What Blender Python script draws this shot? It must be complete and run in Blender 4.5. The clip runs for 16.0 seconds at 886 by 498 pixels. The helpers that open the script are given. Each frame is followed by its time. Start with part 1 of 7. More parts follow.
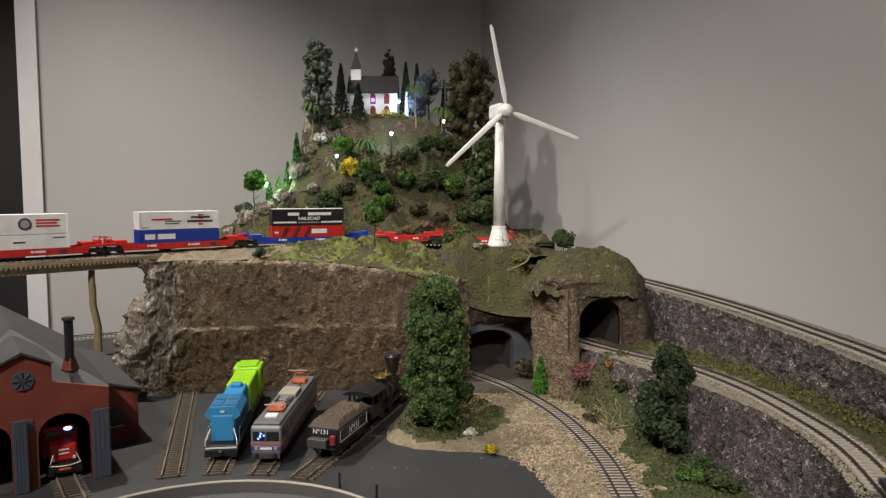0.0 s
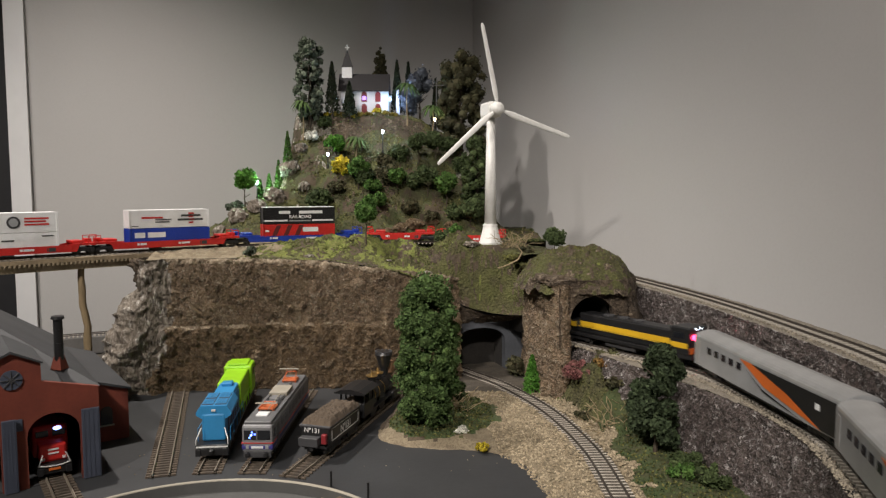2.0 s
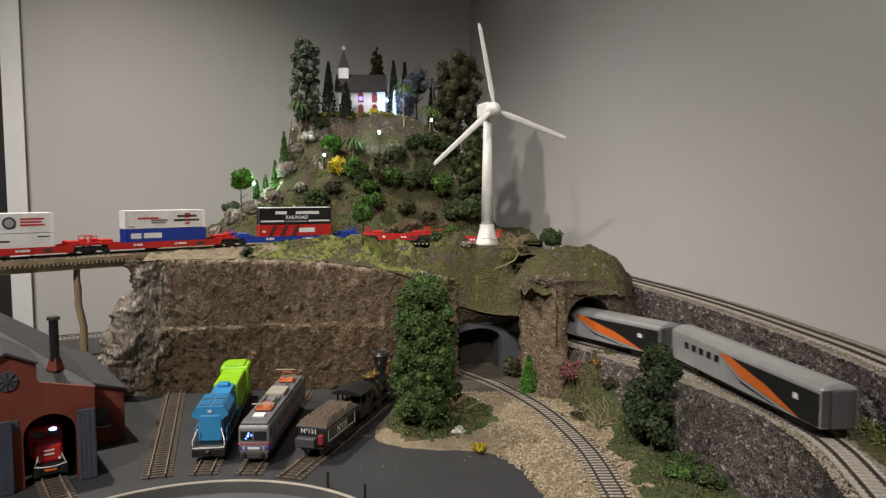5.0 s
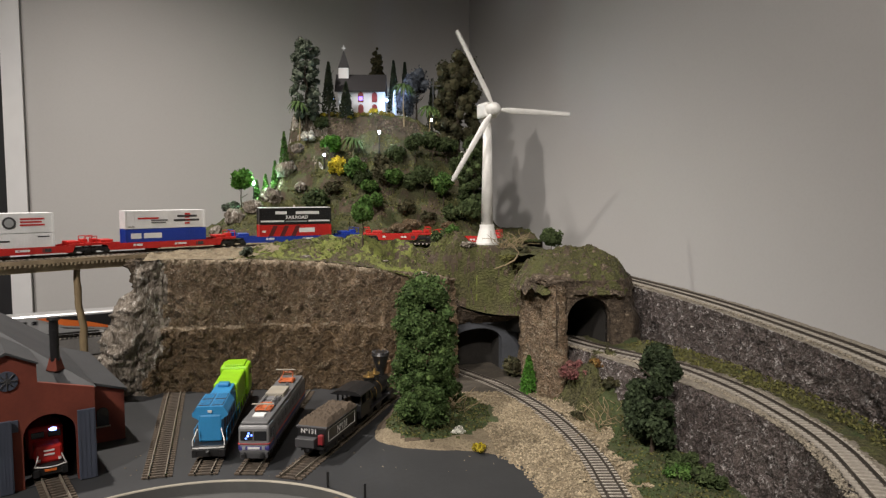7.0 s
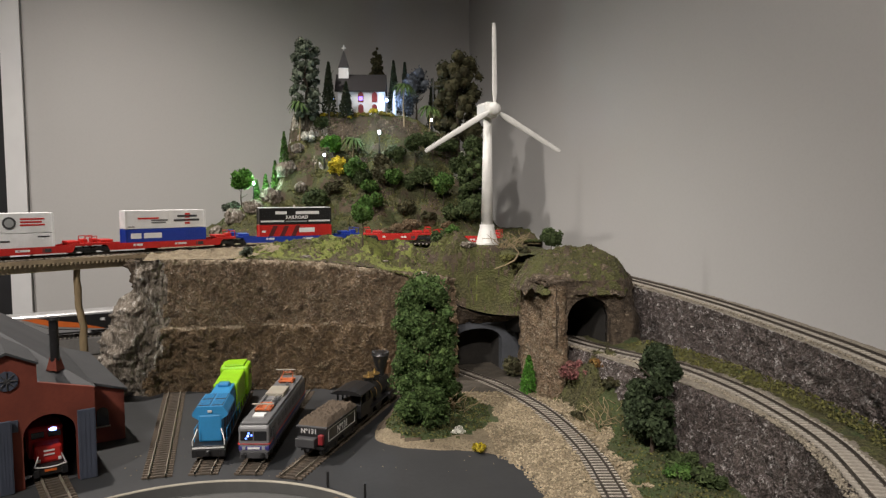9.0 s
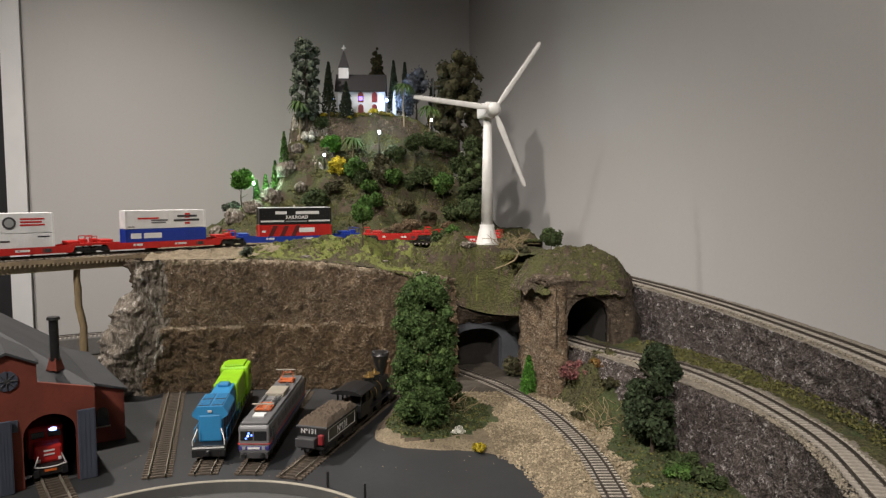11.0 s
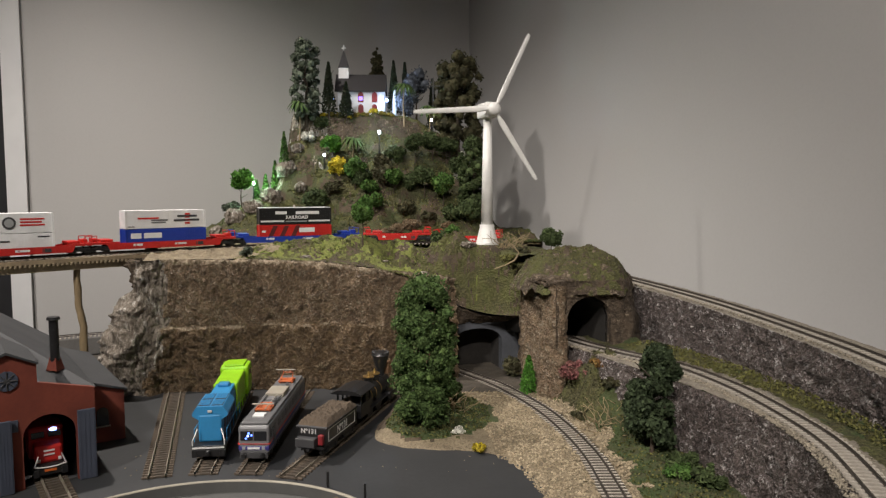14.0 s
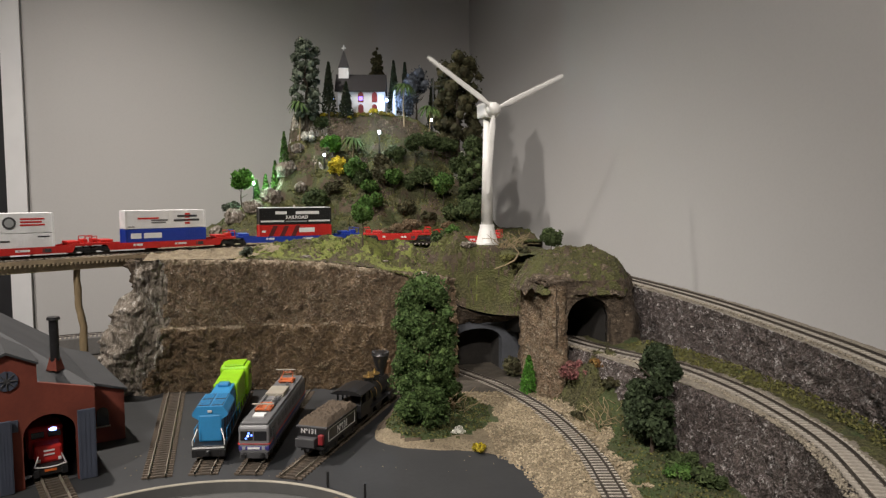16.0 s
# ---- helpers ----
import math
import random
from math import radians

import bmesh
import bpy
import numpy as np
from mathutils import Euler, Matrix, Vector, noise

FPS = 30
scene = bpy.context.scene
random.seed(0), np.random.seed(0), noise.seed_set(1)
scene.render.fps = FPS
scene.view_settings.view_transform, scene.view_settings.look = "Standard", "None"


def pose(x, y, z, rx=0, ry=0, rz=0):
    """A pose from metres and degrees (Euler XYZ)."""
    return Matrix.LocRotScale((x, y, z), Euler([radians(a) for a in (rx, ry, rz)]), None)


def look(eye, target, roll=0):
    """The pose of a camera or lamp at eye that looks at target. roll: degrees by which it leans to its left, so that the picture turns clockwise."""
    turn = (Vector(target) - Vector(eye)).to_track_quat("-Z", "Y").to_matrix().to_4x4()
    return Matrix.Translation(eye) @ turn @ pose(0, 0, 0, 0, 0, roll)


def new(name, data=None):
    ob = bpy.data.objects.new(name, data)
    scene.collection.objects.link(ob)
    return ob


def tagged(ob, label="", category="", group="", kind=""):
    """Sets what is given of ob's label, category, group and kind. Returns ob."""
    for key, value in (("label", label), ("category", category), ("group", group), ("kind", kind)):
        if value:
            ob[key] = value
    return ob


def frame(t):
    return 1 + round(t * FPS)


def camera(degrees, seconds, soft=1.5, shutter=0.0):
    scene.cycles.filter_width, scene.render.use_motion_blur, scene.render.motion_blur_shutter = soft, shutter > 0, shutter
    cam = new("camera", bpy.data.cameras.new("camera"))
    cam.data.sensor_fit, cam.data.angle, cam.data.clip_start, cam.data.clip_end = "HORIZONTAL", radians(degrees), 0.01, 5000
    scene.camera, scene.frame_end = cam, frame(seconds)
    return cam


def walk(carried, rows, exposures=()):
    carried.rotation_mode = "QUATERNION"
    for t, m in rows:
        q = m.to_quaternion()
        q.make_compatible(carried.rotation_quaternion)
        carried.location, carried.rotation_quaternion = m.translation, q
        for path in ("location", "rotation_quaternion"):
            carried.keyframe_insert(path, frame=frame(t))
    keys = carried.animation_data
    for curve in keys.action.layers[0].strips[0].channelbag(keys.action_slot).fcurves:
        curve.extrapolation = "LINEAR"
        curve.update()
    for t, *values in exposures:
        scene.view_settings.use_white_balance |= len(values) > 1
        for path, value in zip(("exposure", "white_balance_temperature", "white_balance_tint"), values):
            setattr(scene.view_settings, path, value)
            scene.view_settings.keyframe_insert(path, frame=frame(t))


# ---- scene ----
# ---------- camera: stands still, pans one degree to the right in the first seconds ----------
EYE = (0.0, 0.0, 0.30)
cam = camera(62.2, 16.0, soft=1.3, shutter=0.5)


def aim(yaw, tilt):
    return pose(*EYE, 90.0 - tilt, 0, yaw)


walk(cam, [(0.0, aim(0.93, 4.66)), (0.5, aim(0.94, 4.66)), (1.0, aim(0.59, 4.68)), (1.5, aim(0.33, 4.73)), (2.0, aim(0.26, 4.80)),
           (2.5, aim(0.19, 4.80)), (3.0, aim(0.07, 4.78)), (3.5, aim(0.04, 4.76)), (4.0, aim(0.01, 4.76)), (4.5, aim(0.0, 4.76)),
           (6.3, aim(0.0, 4.76)), (16.0, aim(0.0, 4.76))], exposures=[(0.0, 0.0), (16.0, 0.0)])

# ---------- light: a dim room lit by ceiling downlights ----------
world = bpy.data.worlds.new("world")
scene.world = world
world.use_nodes = True
world.node_tree.nodes["Background"].inputs["Color"].default_value = (0.55, 0.6, 0.7, 1)
world.node_tree.nodes["Background"].inputs["Strength"].default_value = 0.003
CEIL = 1.50
FLOOR = -1.00


def downlight(eye, target, watts, radius, cone, blend):
    data = bpy.data.lights.new("downlight", "SPOT")
    data.energy, data.shadow_soft_size, data.color = watts, radius, WARM
    data.spot_size, data.spot_blend = radians(cone), blend
    ob = new("downlight", data)
    ob.matrix_world = look(eye, target)
    return ob


WARM = (1.0, 0.925, 0.855)
# a spot at the side towards the back, and two ceiling lights over the aisle
downlight((-0.78, 1.12, CEIL - 0.05), (-0.42, 1.20, 0.0), 90, 0.024, 84, 1.0)
downlight((-0.80, -0.40, CEIL - 0.03), (-0.48, 0.98, 0.02), 138, 0.06, 63, 0.9)
downlight((-0.10, -0.90, CEIL - 0.03), (0.74, 0.72, 0.26), 152, 0.06, 66, 0.9)


# ---------- small tools ----------
def cr(pts, n=12):
    """A smooth curve through a few points."""
    p = [Vector(q) if len(q) == 3 else Vector((q[0], q[1], 0)) for q in pts]
    p = [p[0] * 2 - p[1]] + p + [p[-1] * 2 - p[-2]]
    out = []
    for i in range(1, len(p) - 2):
        a, b, c, d = p[i - 1:i + 3]
        for k in range(n):
            t = k / n
            out.append(0.5 * (2 * b + (c - a) * t + (2 * a - 5 * b + 4 * c - d) * t * t + (3 * b - a - 3 * c + d) * t ** 3))
    out.append(p[-2].copy())
    return out


class Path:
    def __init__(self, pts, n=24):
        self.p = cr(pts, n)
        self.s = [0.0]
        for a, b in zip(self.p, self.p[1:]):
            self.s.append(self.s[-1] + (b - a).length)
        self.length = self.s[-1]

    def at(self, s):
        s = min(max(s, 0.0), self.length - 1e-6)
        i = int(np.searchsorted(self.s, s, side="right")) - 1
        i = min(max(i, 0), len(self.p) - 2)
        k = (s - self.s[i]) / max(self.s[i + 1] - self.s[i], 1e-9)
        return self.p[i].lerp(self.p[i + 1], k)

    def dir(self, s):
        return (self.at(s + 0.004) - self.at(s - 0.004)).normalized()


def fbm(v, scale, octaves=4):
    return noise.fractal(Vector(v) * scale, 1.0, 2.0, octaves)


def sstep(a, b, x):
    t = min(max((x - a) / (b - a), 0.0), 1.0)
    return t * t * (3 - 2 * t)


def mesh_of(bm, name, mats, smooth=False):
    me = bpy.data.meshes.new(name)
    bm.to_mesh(me)
    bm.free()
    for m in mats if isinstance(mats, (list, tuple)) else [mats]:
        me.materials.append(m)
    if smooth:
        me.polygons.foreach_set("use_smooth", [True] * len(me.polygons))
    return me


def part(name, bm, material, parent=None, label="", smooth=False):
    ob = new(name, mesh_of(bm, name, material, smooth))
    if parent is not None:
        ob.parent = parent
    if label:
        ob["label"] = label
    return ob


def empty(name, m=None, label="", category="", group="", kind=""):
    ob = new(name)
    ob.empty_display_size = 0.02
    if m is not None:
        ob.matrix_world = m
    return tagged(ob, label, category, group, kind)


def grid_mesh(name, rows, mats, smooth=True, pick=None, close=False):
    """A surface from rows of points."""
    nr, nc = len(rows), len(rows[0])
    verts = [tuple(v) for r in rows for v in r]
    faces = []
    for i in range(nr - 1):
        for j in range(nc - 1 + (1 if close else 0)):
            k = (j + 1) % nc
            faces.append((i * nc + j, i * nc + k, (i + 1) * nc + k, (i + 1) * nc + j))
    me = bpy.data.meshes.new(name)
    me.from_pydata(verts, [], faces)
    for m in mats if isinstance(mats, (list, tuple)) else [mats]:
        me.materials.append(m)
    if pick:
        for p in me.polygons:
            p.material_index = pick(p.center, p.normal)
    me.polygons.foreach_set("use_smooth", [smooth] * len(me.polygons))
    me.update()
    return me


def box(bm, x0, x1, y0, y1, z0, z1, bevel=0.0, m=None, mat=0):
    c = Vector(((x0 + x1) / 2, (y0 + y1) / 2, (z0 + z1) / 2))
    mm = Matrix.Translation(c) @ Matrix.Diagonal((x1 - x0, y1 - y0, z1 - z0, 1))
    if m is not None:
        mm = m @ mm
    vs = bmesh.ops.create_cube(bm, size=1.0, matrix=mm)["verts"]
    fs = {f for v in vs for f in v.link_faces}
    if bevel > 0:
        es = list({e for v in vs for e in v.link_edges})
        out = bmesh.ops.bevel(bm, geom=es, offset=bevel, segments=2, affect="EDGES", profile=0.5)
        fs |= set(out["faces"])
    for f in fs:
        if f.is_valid:
            f.material_index = mat
    return bm


def cyl(bm, a, b, r0, r1=None, seg=12, mat=0, caps=True):
    a, b = Vector(a), Vector(b)
    r1 = r0 if r1 is None else r1
    q = (b - a).to_track_quat("Z", "Y").to_matrix().to_4x4()
    m = Matrix.Translation((a + b) / 2) @ q
    vs = bmesh.ops.create_cone(bm, cap_ends=caps, segments=seg, radius1=r0, radius2=r1, depth=(b - a).length, matrix=m)["verts"]
    for f in {f for v in vs for f in v.link_faces}:
        f.material_index = mat
    return bm


def ball(bm, c, r, squash=(1, 1, 1), sub=2, mat=0):
    m = Matrix.Translation(c) @ Matrix.Diagonal((r * squash[0], r * squash[1], r * squash[2], 1))
    vs = bmesh.ops.create_icosphere(bm, subdivisions=sub, radius=1.0, matrix=m)["verts"]
    for f in {f for v in vs for f in v.link_faces}:
        f.material_index = mat
    return bm


def extrude_poly(bm, pts, axis, d0, d1, mat=0):
    """A prism: pts in a plane, pushed from d0 to d1 along axis 'x', 'y' or 'z'."""
    def put(p, d):
        return {"x": (d, p[0], p[1]), "y": (p[0], d, p[1]), "z": (p[0], p[1], d)}[axis]
    a = [bm.verts.new(put(p, d0)) for p in pts]
    b = [bm.verts.new(put(p, d1)) for p in pts]
    n = len(pts)
    fs = [bm.faces.new(a), bm.faces.new(b[::-1])]
    for i in range(n):
        fs.append(bm.faces.new((a[i], b[i], b[(i + 1) % n], a[(i + 1) % n])))
    bmesh.ops.recalc_face_normals(bm, faces=fs)
    for f in fs:
        f.material_index = mat
    return bm


# ---------- materials ----------
def material(name, c1, c2=None, scale=60.0, rough=0.6, metal=0.0, bump=0.3, fine=None, c3=None, stain=0.35, depth=0.001, emit=None, island=0.0,
             spec=0.5, stretch=(1, 1, 1), crackle=0.0, pale=(0.5, 0.45, 0.38)):
    """A procedural surface: two colours by coarse noise, a third by fine grain, fine relief."""
    mat = bpy.data.materials.new(name)
    mat.use_nodes = True
    nt = mat.node_tree
    n, l = nt.nodes, nt.links
    b = n["Principled BSDF"]
    b.inputs["Roughness"].default_value, b.inputs["Metallic"].default_value = rough, metal
    b.inputs["Specular IOR Level"].default_value = spec
    c2 = c2 or tuple(v * 0.75 for v in c1)
    c3 = c3 or tuple(v * 0.6 for v in c1)
    tc = n.new("ShaderNodeTexCoord")
    mp = n.new("ShaderNodeMapping")
    mp.inputs["Scale"].default_value = stretch
    l.new(tc.outputs["Object"], mp.inputs["Vector"])
    big, small = n.new("ShaderNodeTexNoise"), n.new("ShaderNodeTexNoise")
    big.inputs["Scale"].default_value, big.inputs["Detail"].default_value = scale, 6
    small.inputs["Scale"].default_value, small.inputs["Detail"].default_value = fine or scale * 7, 4
    for t in (big, small):
        l.new(mp.outputs["Vector"], t.inputs["Vector"])
    r1 = n.new("ShaderNodeValToRGB")
    r1.color_ramp.elements[0].position, r1.color_ramp.elements[1].position = 0.38, 0.62
    r1.color_ramp.elements[0].color, r1.color_ramp.elements[1].color = (*c1, 1), (*c2, 1)
    l.new(big.outputs["Fac"], r1.inputs["Fac"])
    r2 = n.new("ShaderNodeValToRGB")
    r2.color_ramp.elements[0].position, r2.color_ramp.elements[1].position = 0.45, 0.68
    r2.color_ramp.elements[0].color, r2.color_ramp.elements[1].color = (0, 0, 0, 1), (stain, stain, stain, 1)
    l.new(small.outputs["Fac"], r2.inputs["Fac"])
    mx = n.new("ShaderNodeMix")
    mx.data_type = "RGBA"
    l.new(r2.outputs["Color"], mx.inputs["Factor"])
    l.new(r1.outputs["Color"], mx.inputs[6])
    mx.inputs[7].default_value = (*c3, 1)
    col = mx.outputs[2]
    height = small.outputs["Fac"]
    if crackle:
        # chipped facets: pale crests paint lit relief into the colour, over darker hollows
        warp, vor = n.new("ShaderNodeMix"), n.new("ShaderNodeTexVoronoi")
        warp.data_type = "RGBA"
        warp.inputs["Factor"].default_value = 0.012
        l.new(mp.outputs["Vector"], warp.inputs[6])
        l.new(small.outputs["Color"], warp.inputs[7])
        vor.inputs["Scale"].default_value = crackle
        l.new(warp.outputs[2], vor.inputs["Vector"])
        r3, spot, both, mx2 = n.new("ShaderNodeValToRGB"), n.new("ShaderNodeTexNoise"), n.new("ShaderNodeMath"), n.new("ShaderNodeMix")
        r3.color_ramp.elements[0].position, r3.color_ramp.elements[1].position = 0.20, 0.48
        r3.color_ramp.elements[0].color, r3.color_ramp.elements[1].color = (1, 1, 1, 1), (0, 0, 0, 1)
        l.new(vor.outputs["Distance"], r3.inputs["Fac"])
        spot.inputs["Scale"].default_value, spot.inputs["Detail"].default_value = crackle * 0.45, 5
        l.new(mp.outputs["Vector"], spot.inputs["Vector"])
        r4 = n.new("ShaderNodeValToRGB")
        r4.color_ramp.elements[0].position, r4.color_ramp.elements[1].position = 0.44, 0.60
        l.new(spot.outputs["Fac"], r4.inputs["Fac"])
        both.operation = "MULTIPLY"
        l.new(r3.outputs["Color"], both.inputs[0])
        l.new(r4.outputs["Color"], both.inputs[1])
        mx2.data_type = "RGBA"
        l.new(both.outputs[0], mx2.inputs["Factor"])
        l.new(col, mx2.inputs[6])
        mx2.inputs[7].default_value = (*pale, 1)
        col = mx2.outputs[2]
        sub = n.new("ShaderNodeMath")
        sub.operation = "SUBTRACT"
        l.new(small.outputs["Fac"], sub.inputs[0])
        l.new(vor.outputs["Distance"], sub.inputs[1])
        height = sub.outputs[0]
    if island:
        geo, hsv, mr = n.new("ShaderNodeNewGeometry"), n.new("ShaderNodeHueSaturation"), n.new("ShaderNodeMapRange")
        l.new(geo.outputs["Random Per Island"], mr.inputs["Value"])
        mr.inputs["To Min"].default_value, mr.inputs["To Max"].default_value = 1 - island, 1 + island
        l.new(mr.outputs["Result"], hsv.inputs["Value"])
        l.new(col, hsv.inputs["Color"])
        col = hsv.outputs["Color"]
    l.new(col, b.inputs["Base Color"])
    if bump:
        bp = n.new("ShaderNodeBump")
        bp.inputs["Strength"].default_value, bp.inputs["Distance"].default_value = bump, depth
        l.new(height, bp.inputs["Height"])
        l.new(bp.outputs["Normal"], b.inputs["Normal"])
    if emit:
        b.inputs["Emission Color"].default_value = (*emit[0], 1)
        b.inputs["Emission Strength"].default_value = emit[1]
    return mat


M = {}
M["wall"] = material("wall_paint", (0.50, 0.49, 0.48), (0.47, 0.46, 0.45), 1.5, 0.85, bump=0.08, fine=240, stain=0.06, depth=0.0006)
M["white_trim"] = material("white_trim_paint", (0.72, 0.72, 0.72), (0.66, 0.66, 0.67), 4, 0.5, bump=0.05, stain=0.08)
M["black_door"] = material("black_door", (0.012, 0.012, 0.014), (0.018, 0.018, 0.02), 5, 0.5, bump=0.05)
M["ceiling"] = material("ceiling_paint", (0.75, 0.75, 0.73), (0.7, 0.7, 0.68), 3, 0.9, bump=0.1, stain=0.05)
M["floor"] = material("floor_boards", (0.16, 0.10, 0.06), (0.12, 0.075, 0.045), 6, 0.45, bump=0.1)
M["bench"] = material("bench_board", (0.10, 0.085, 0.07), (0.07, 0.06, 0.05), 12, 0.8, bump=0.2)
M["asphalt"] = material("painted_asphalt", (0.024, 0.025, 0.027), (0.033, 0.034, 0.036), 9, 0.6, bump=0.25, fine=160, stain=0.45, c3=(0.024, 0.024, 0.026), depth=0.0004)
# crackle with pale puts highlights of lit crests into the rock colours
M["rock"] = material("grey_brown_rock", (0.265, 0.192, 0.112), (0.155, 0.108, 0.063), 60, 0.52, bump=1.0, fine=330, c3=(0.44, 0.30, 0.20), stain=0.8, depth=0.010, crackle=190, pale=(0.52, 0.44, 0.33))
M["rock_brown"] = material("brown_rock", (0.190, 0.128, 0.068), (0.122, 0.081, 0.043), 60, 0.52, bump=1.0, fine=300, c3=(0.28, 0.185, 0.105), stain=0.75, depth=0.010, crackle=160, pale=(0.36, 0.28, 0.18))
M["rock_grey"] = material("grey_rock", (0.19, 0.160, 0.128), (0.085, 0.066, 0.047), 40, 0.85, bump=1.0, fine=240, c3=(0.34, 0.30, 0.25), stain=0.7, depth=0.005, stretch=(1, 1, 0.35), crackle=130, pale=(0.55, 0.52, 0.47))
M["rock_rim"] = material("pale_rock_rim", (0.23, 0.175, 0.115), (0.13, 0.095, 0.060), 50, 0.85, bump=1.0, fine=330, c3=(0.42, 0.36, 0.27), stain=0.7, depth=0.003)
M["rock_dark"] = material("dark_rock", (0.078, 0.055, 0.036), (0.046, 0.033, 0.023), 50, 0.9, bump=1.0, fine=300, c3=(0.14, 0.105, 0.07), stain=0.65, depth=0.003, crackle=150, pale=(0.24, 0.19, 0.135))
# pale gives this wall its white specks as well as painted crest light
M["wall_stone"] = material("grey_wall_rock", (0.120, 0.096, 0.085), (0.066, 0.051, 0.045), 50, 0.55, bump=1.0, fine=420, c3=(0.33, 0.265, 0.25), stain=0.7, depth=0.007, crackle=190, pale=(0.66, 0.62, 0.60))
M["stone_grey"] = material("ballast_stones", (0.27, 0.235, 0.18), (0.18, 0.155, 0.12), 90, 0.9, bump=0.3, island=0.45)
M["gravel"] = material("tan_gravel", (0.25, 0.205, 0.135), (0.18, 0.143, 0.094), 60, 0.95, bump=1.0, fine=420, c3=(0.11, 0.085, 0.055), stain=0.7, depth=0.002)
M["bed_dark"] = material("dark_track_bed", (0.075, 0.062, 0.046), (0.05, 0.042, 0.032), 90, 0.95, bump=0.8, fine=500, stain=0.6)
M["ballast"] = material("grey_ballast", (0.27, 0.24, 0.19), (0.19, 0.165, 0.13), 70, 0.95, bump=1.0, fine=500, c3=(0.09, 0.08, 0.07), stain=0.7, depth=0.0015)
M["stone"] = material("gravel_stones", (0.31, 0.255, 0.17), (0.22, 0.175, 0.112), 90, 0.9, bump=0.3, island=0.45)
M["grass"] = material("olive_turf", (0.080, 0.086, 0.024), (0.056, 0.052, 0.021), 38, 0.95, bump=1.0, fine=300, c3=(0.135, 0.125, 0.05), stain=0.65, depth=0.007)
M["grass_light"] = material("yellow_green_turf", (0.150, 0.185, 0.035), (0.100, 0.112, 0.028), 55, 0.95, bump=1.0, fine=420, c3=(0.22, 0.20, 0.07), stain=0.6, depth=0.0025)
M["grass_green"] = material("green_turf", (0.040, 0.062, 0.018), (0.045, 0.045, 0.018), 60, 0.95, bump=1.0, fine=480, c3=(0.07, 0.09, 0.03), stain=0.6, depth=0.002)
M["earth"] = material("brown_earth", (0.085, 0.062, 0.04), (0.06, 0.045, 0.03), 40, 0.95, bump=0.9, fine=420, stain=0.6, depth=0.002)
M["rail"] = material("rail_steel", (0.30, 0.26, 0.21), (0.22, 0.19, 0.15), 80, 0.5, metal=0.5, bump=0.1)
M["rail_dark"] = material("weathered_rail", (0.075, 0.062, 0.052), (0.05, 0.042, 0.036), 80, 0.5, metal=0.3, bump=0.1)
M["tie_grey"] = material("grey_tie", (0.46, 0.42, 0.36), (0.34, 0.305, 0.26), 120, 0.85, bump=0.4)
M["tie"] = material("brown_tie_wood", (0.105, 0.08, 0.058), (0.07, 0.055, 0.042), 90, 0.85, bump=0.4)
M["hill_turf"] = material("dark_olive_turf", (0.054, 0.064, 0.023), (0.046, 0.042, 0.02), 40, 0.95, bump=1.0, fine=420, c3=(0.10, 0.10, 0.045), stain=0.6, depth=0.002)
M["grey_plaster"] = material("grey_plaster", (0.080, 0.086, 0.100), (0.058, 0.062, 0.071), 30, 0.8, bump=0.3, stain=0.4)
# near-black colour stands for the shade inside the tunnels
M["tunnel_shade"] = material("tunnel_lining", (0.02, 0.018, 0.016), (0.03, 0.026, 0.022), 40, 0.95, bump=0.4)

# ---------- room: two walls meeting in the corner behind the layout ----------
CORNER = Vector((0.071, 2.02, 0))
RIGHT_DIR = Vector((0.39, -0.92, 0)).normalized()
LEFT_DIR = Vector((-0.92, -0.39, 0)).normalized()


def wall_slab(name, a, b, t_out, z0, z1, mat, label):
    """An upright wall from a to b, thick towards t_out."""
    bm = bmesh.new()
    pts = [(a.x, a.y), (b.x, b.y), (b.x + t_out.x, b.y + t_out.y), (a.x + t_out.x, a.y + t_out.y)]
    extrude_poly(bm, pts, "z", z0, z1)
    ob = part(name, bm, mat)
    return tagged(ob, label, "wall", kind="structure")


end_right = CORNER + RIGHT_DIR * 5.2
door_a = CORNER + LEFT_DIR * 1.060
door_b = CORNER + LEFT_DIR * 1.9
end_left = CORNER + LEFT_DIR * 3.2
wall_slab("wall_right", CORNER, end_right, -LEFT_DIR * 0.12, FLOOR, CEIL, M["wall"], "smooth grey painted wall along the layout")
wall_slab("wall_back", CORNER - LEFT_DIR * 0.12, door_a, -RIGHT_DIR * 0.12, FLOOR, CEIL, M["wall"], "smooth grey painted wall behind the hill")
wall_slab("wall_back_far", door_b, end_left, -RIGHT_DIR * 0.12, FLOOR, CEIL, M["wall"], "smooth grey painted wall past the doorway")
wall_slab("wall_left", end_left, end_left + RIGHT_DIR * 5.2, LEFT_DIR * 0.12, FLOOR, CEIL, M["wall"], "plain grey painted wall")
wall_slab("wall_front", end_right, end_left + RIGHT_DIR * 5.2, RIGHT_DIR * 0.12, FLOOR, CEIL, M["wall"], "plain grey painted wall")
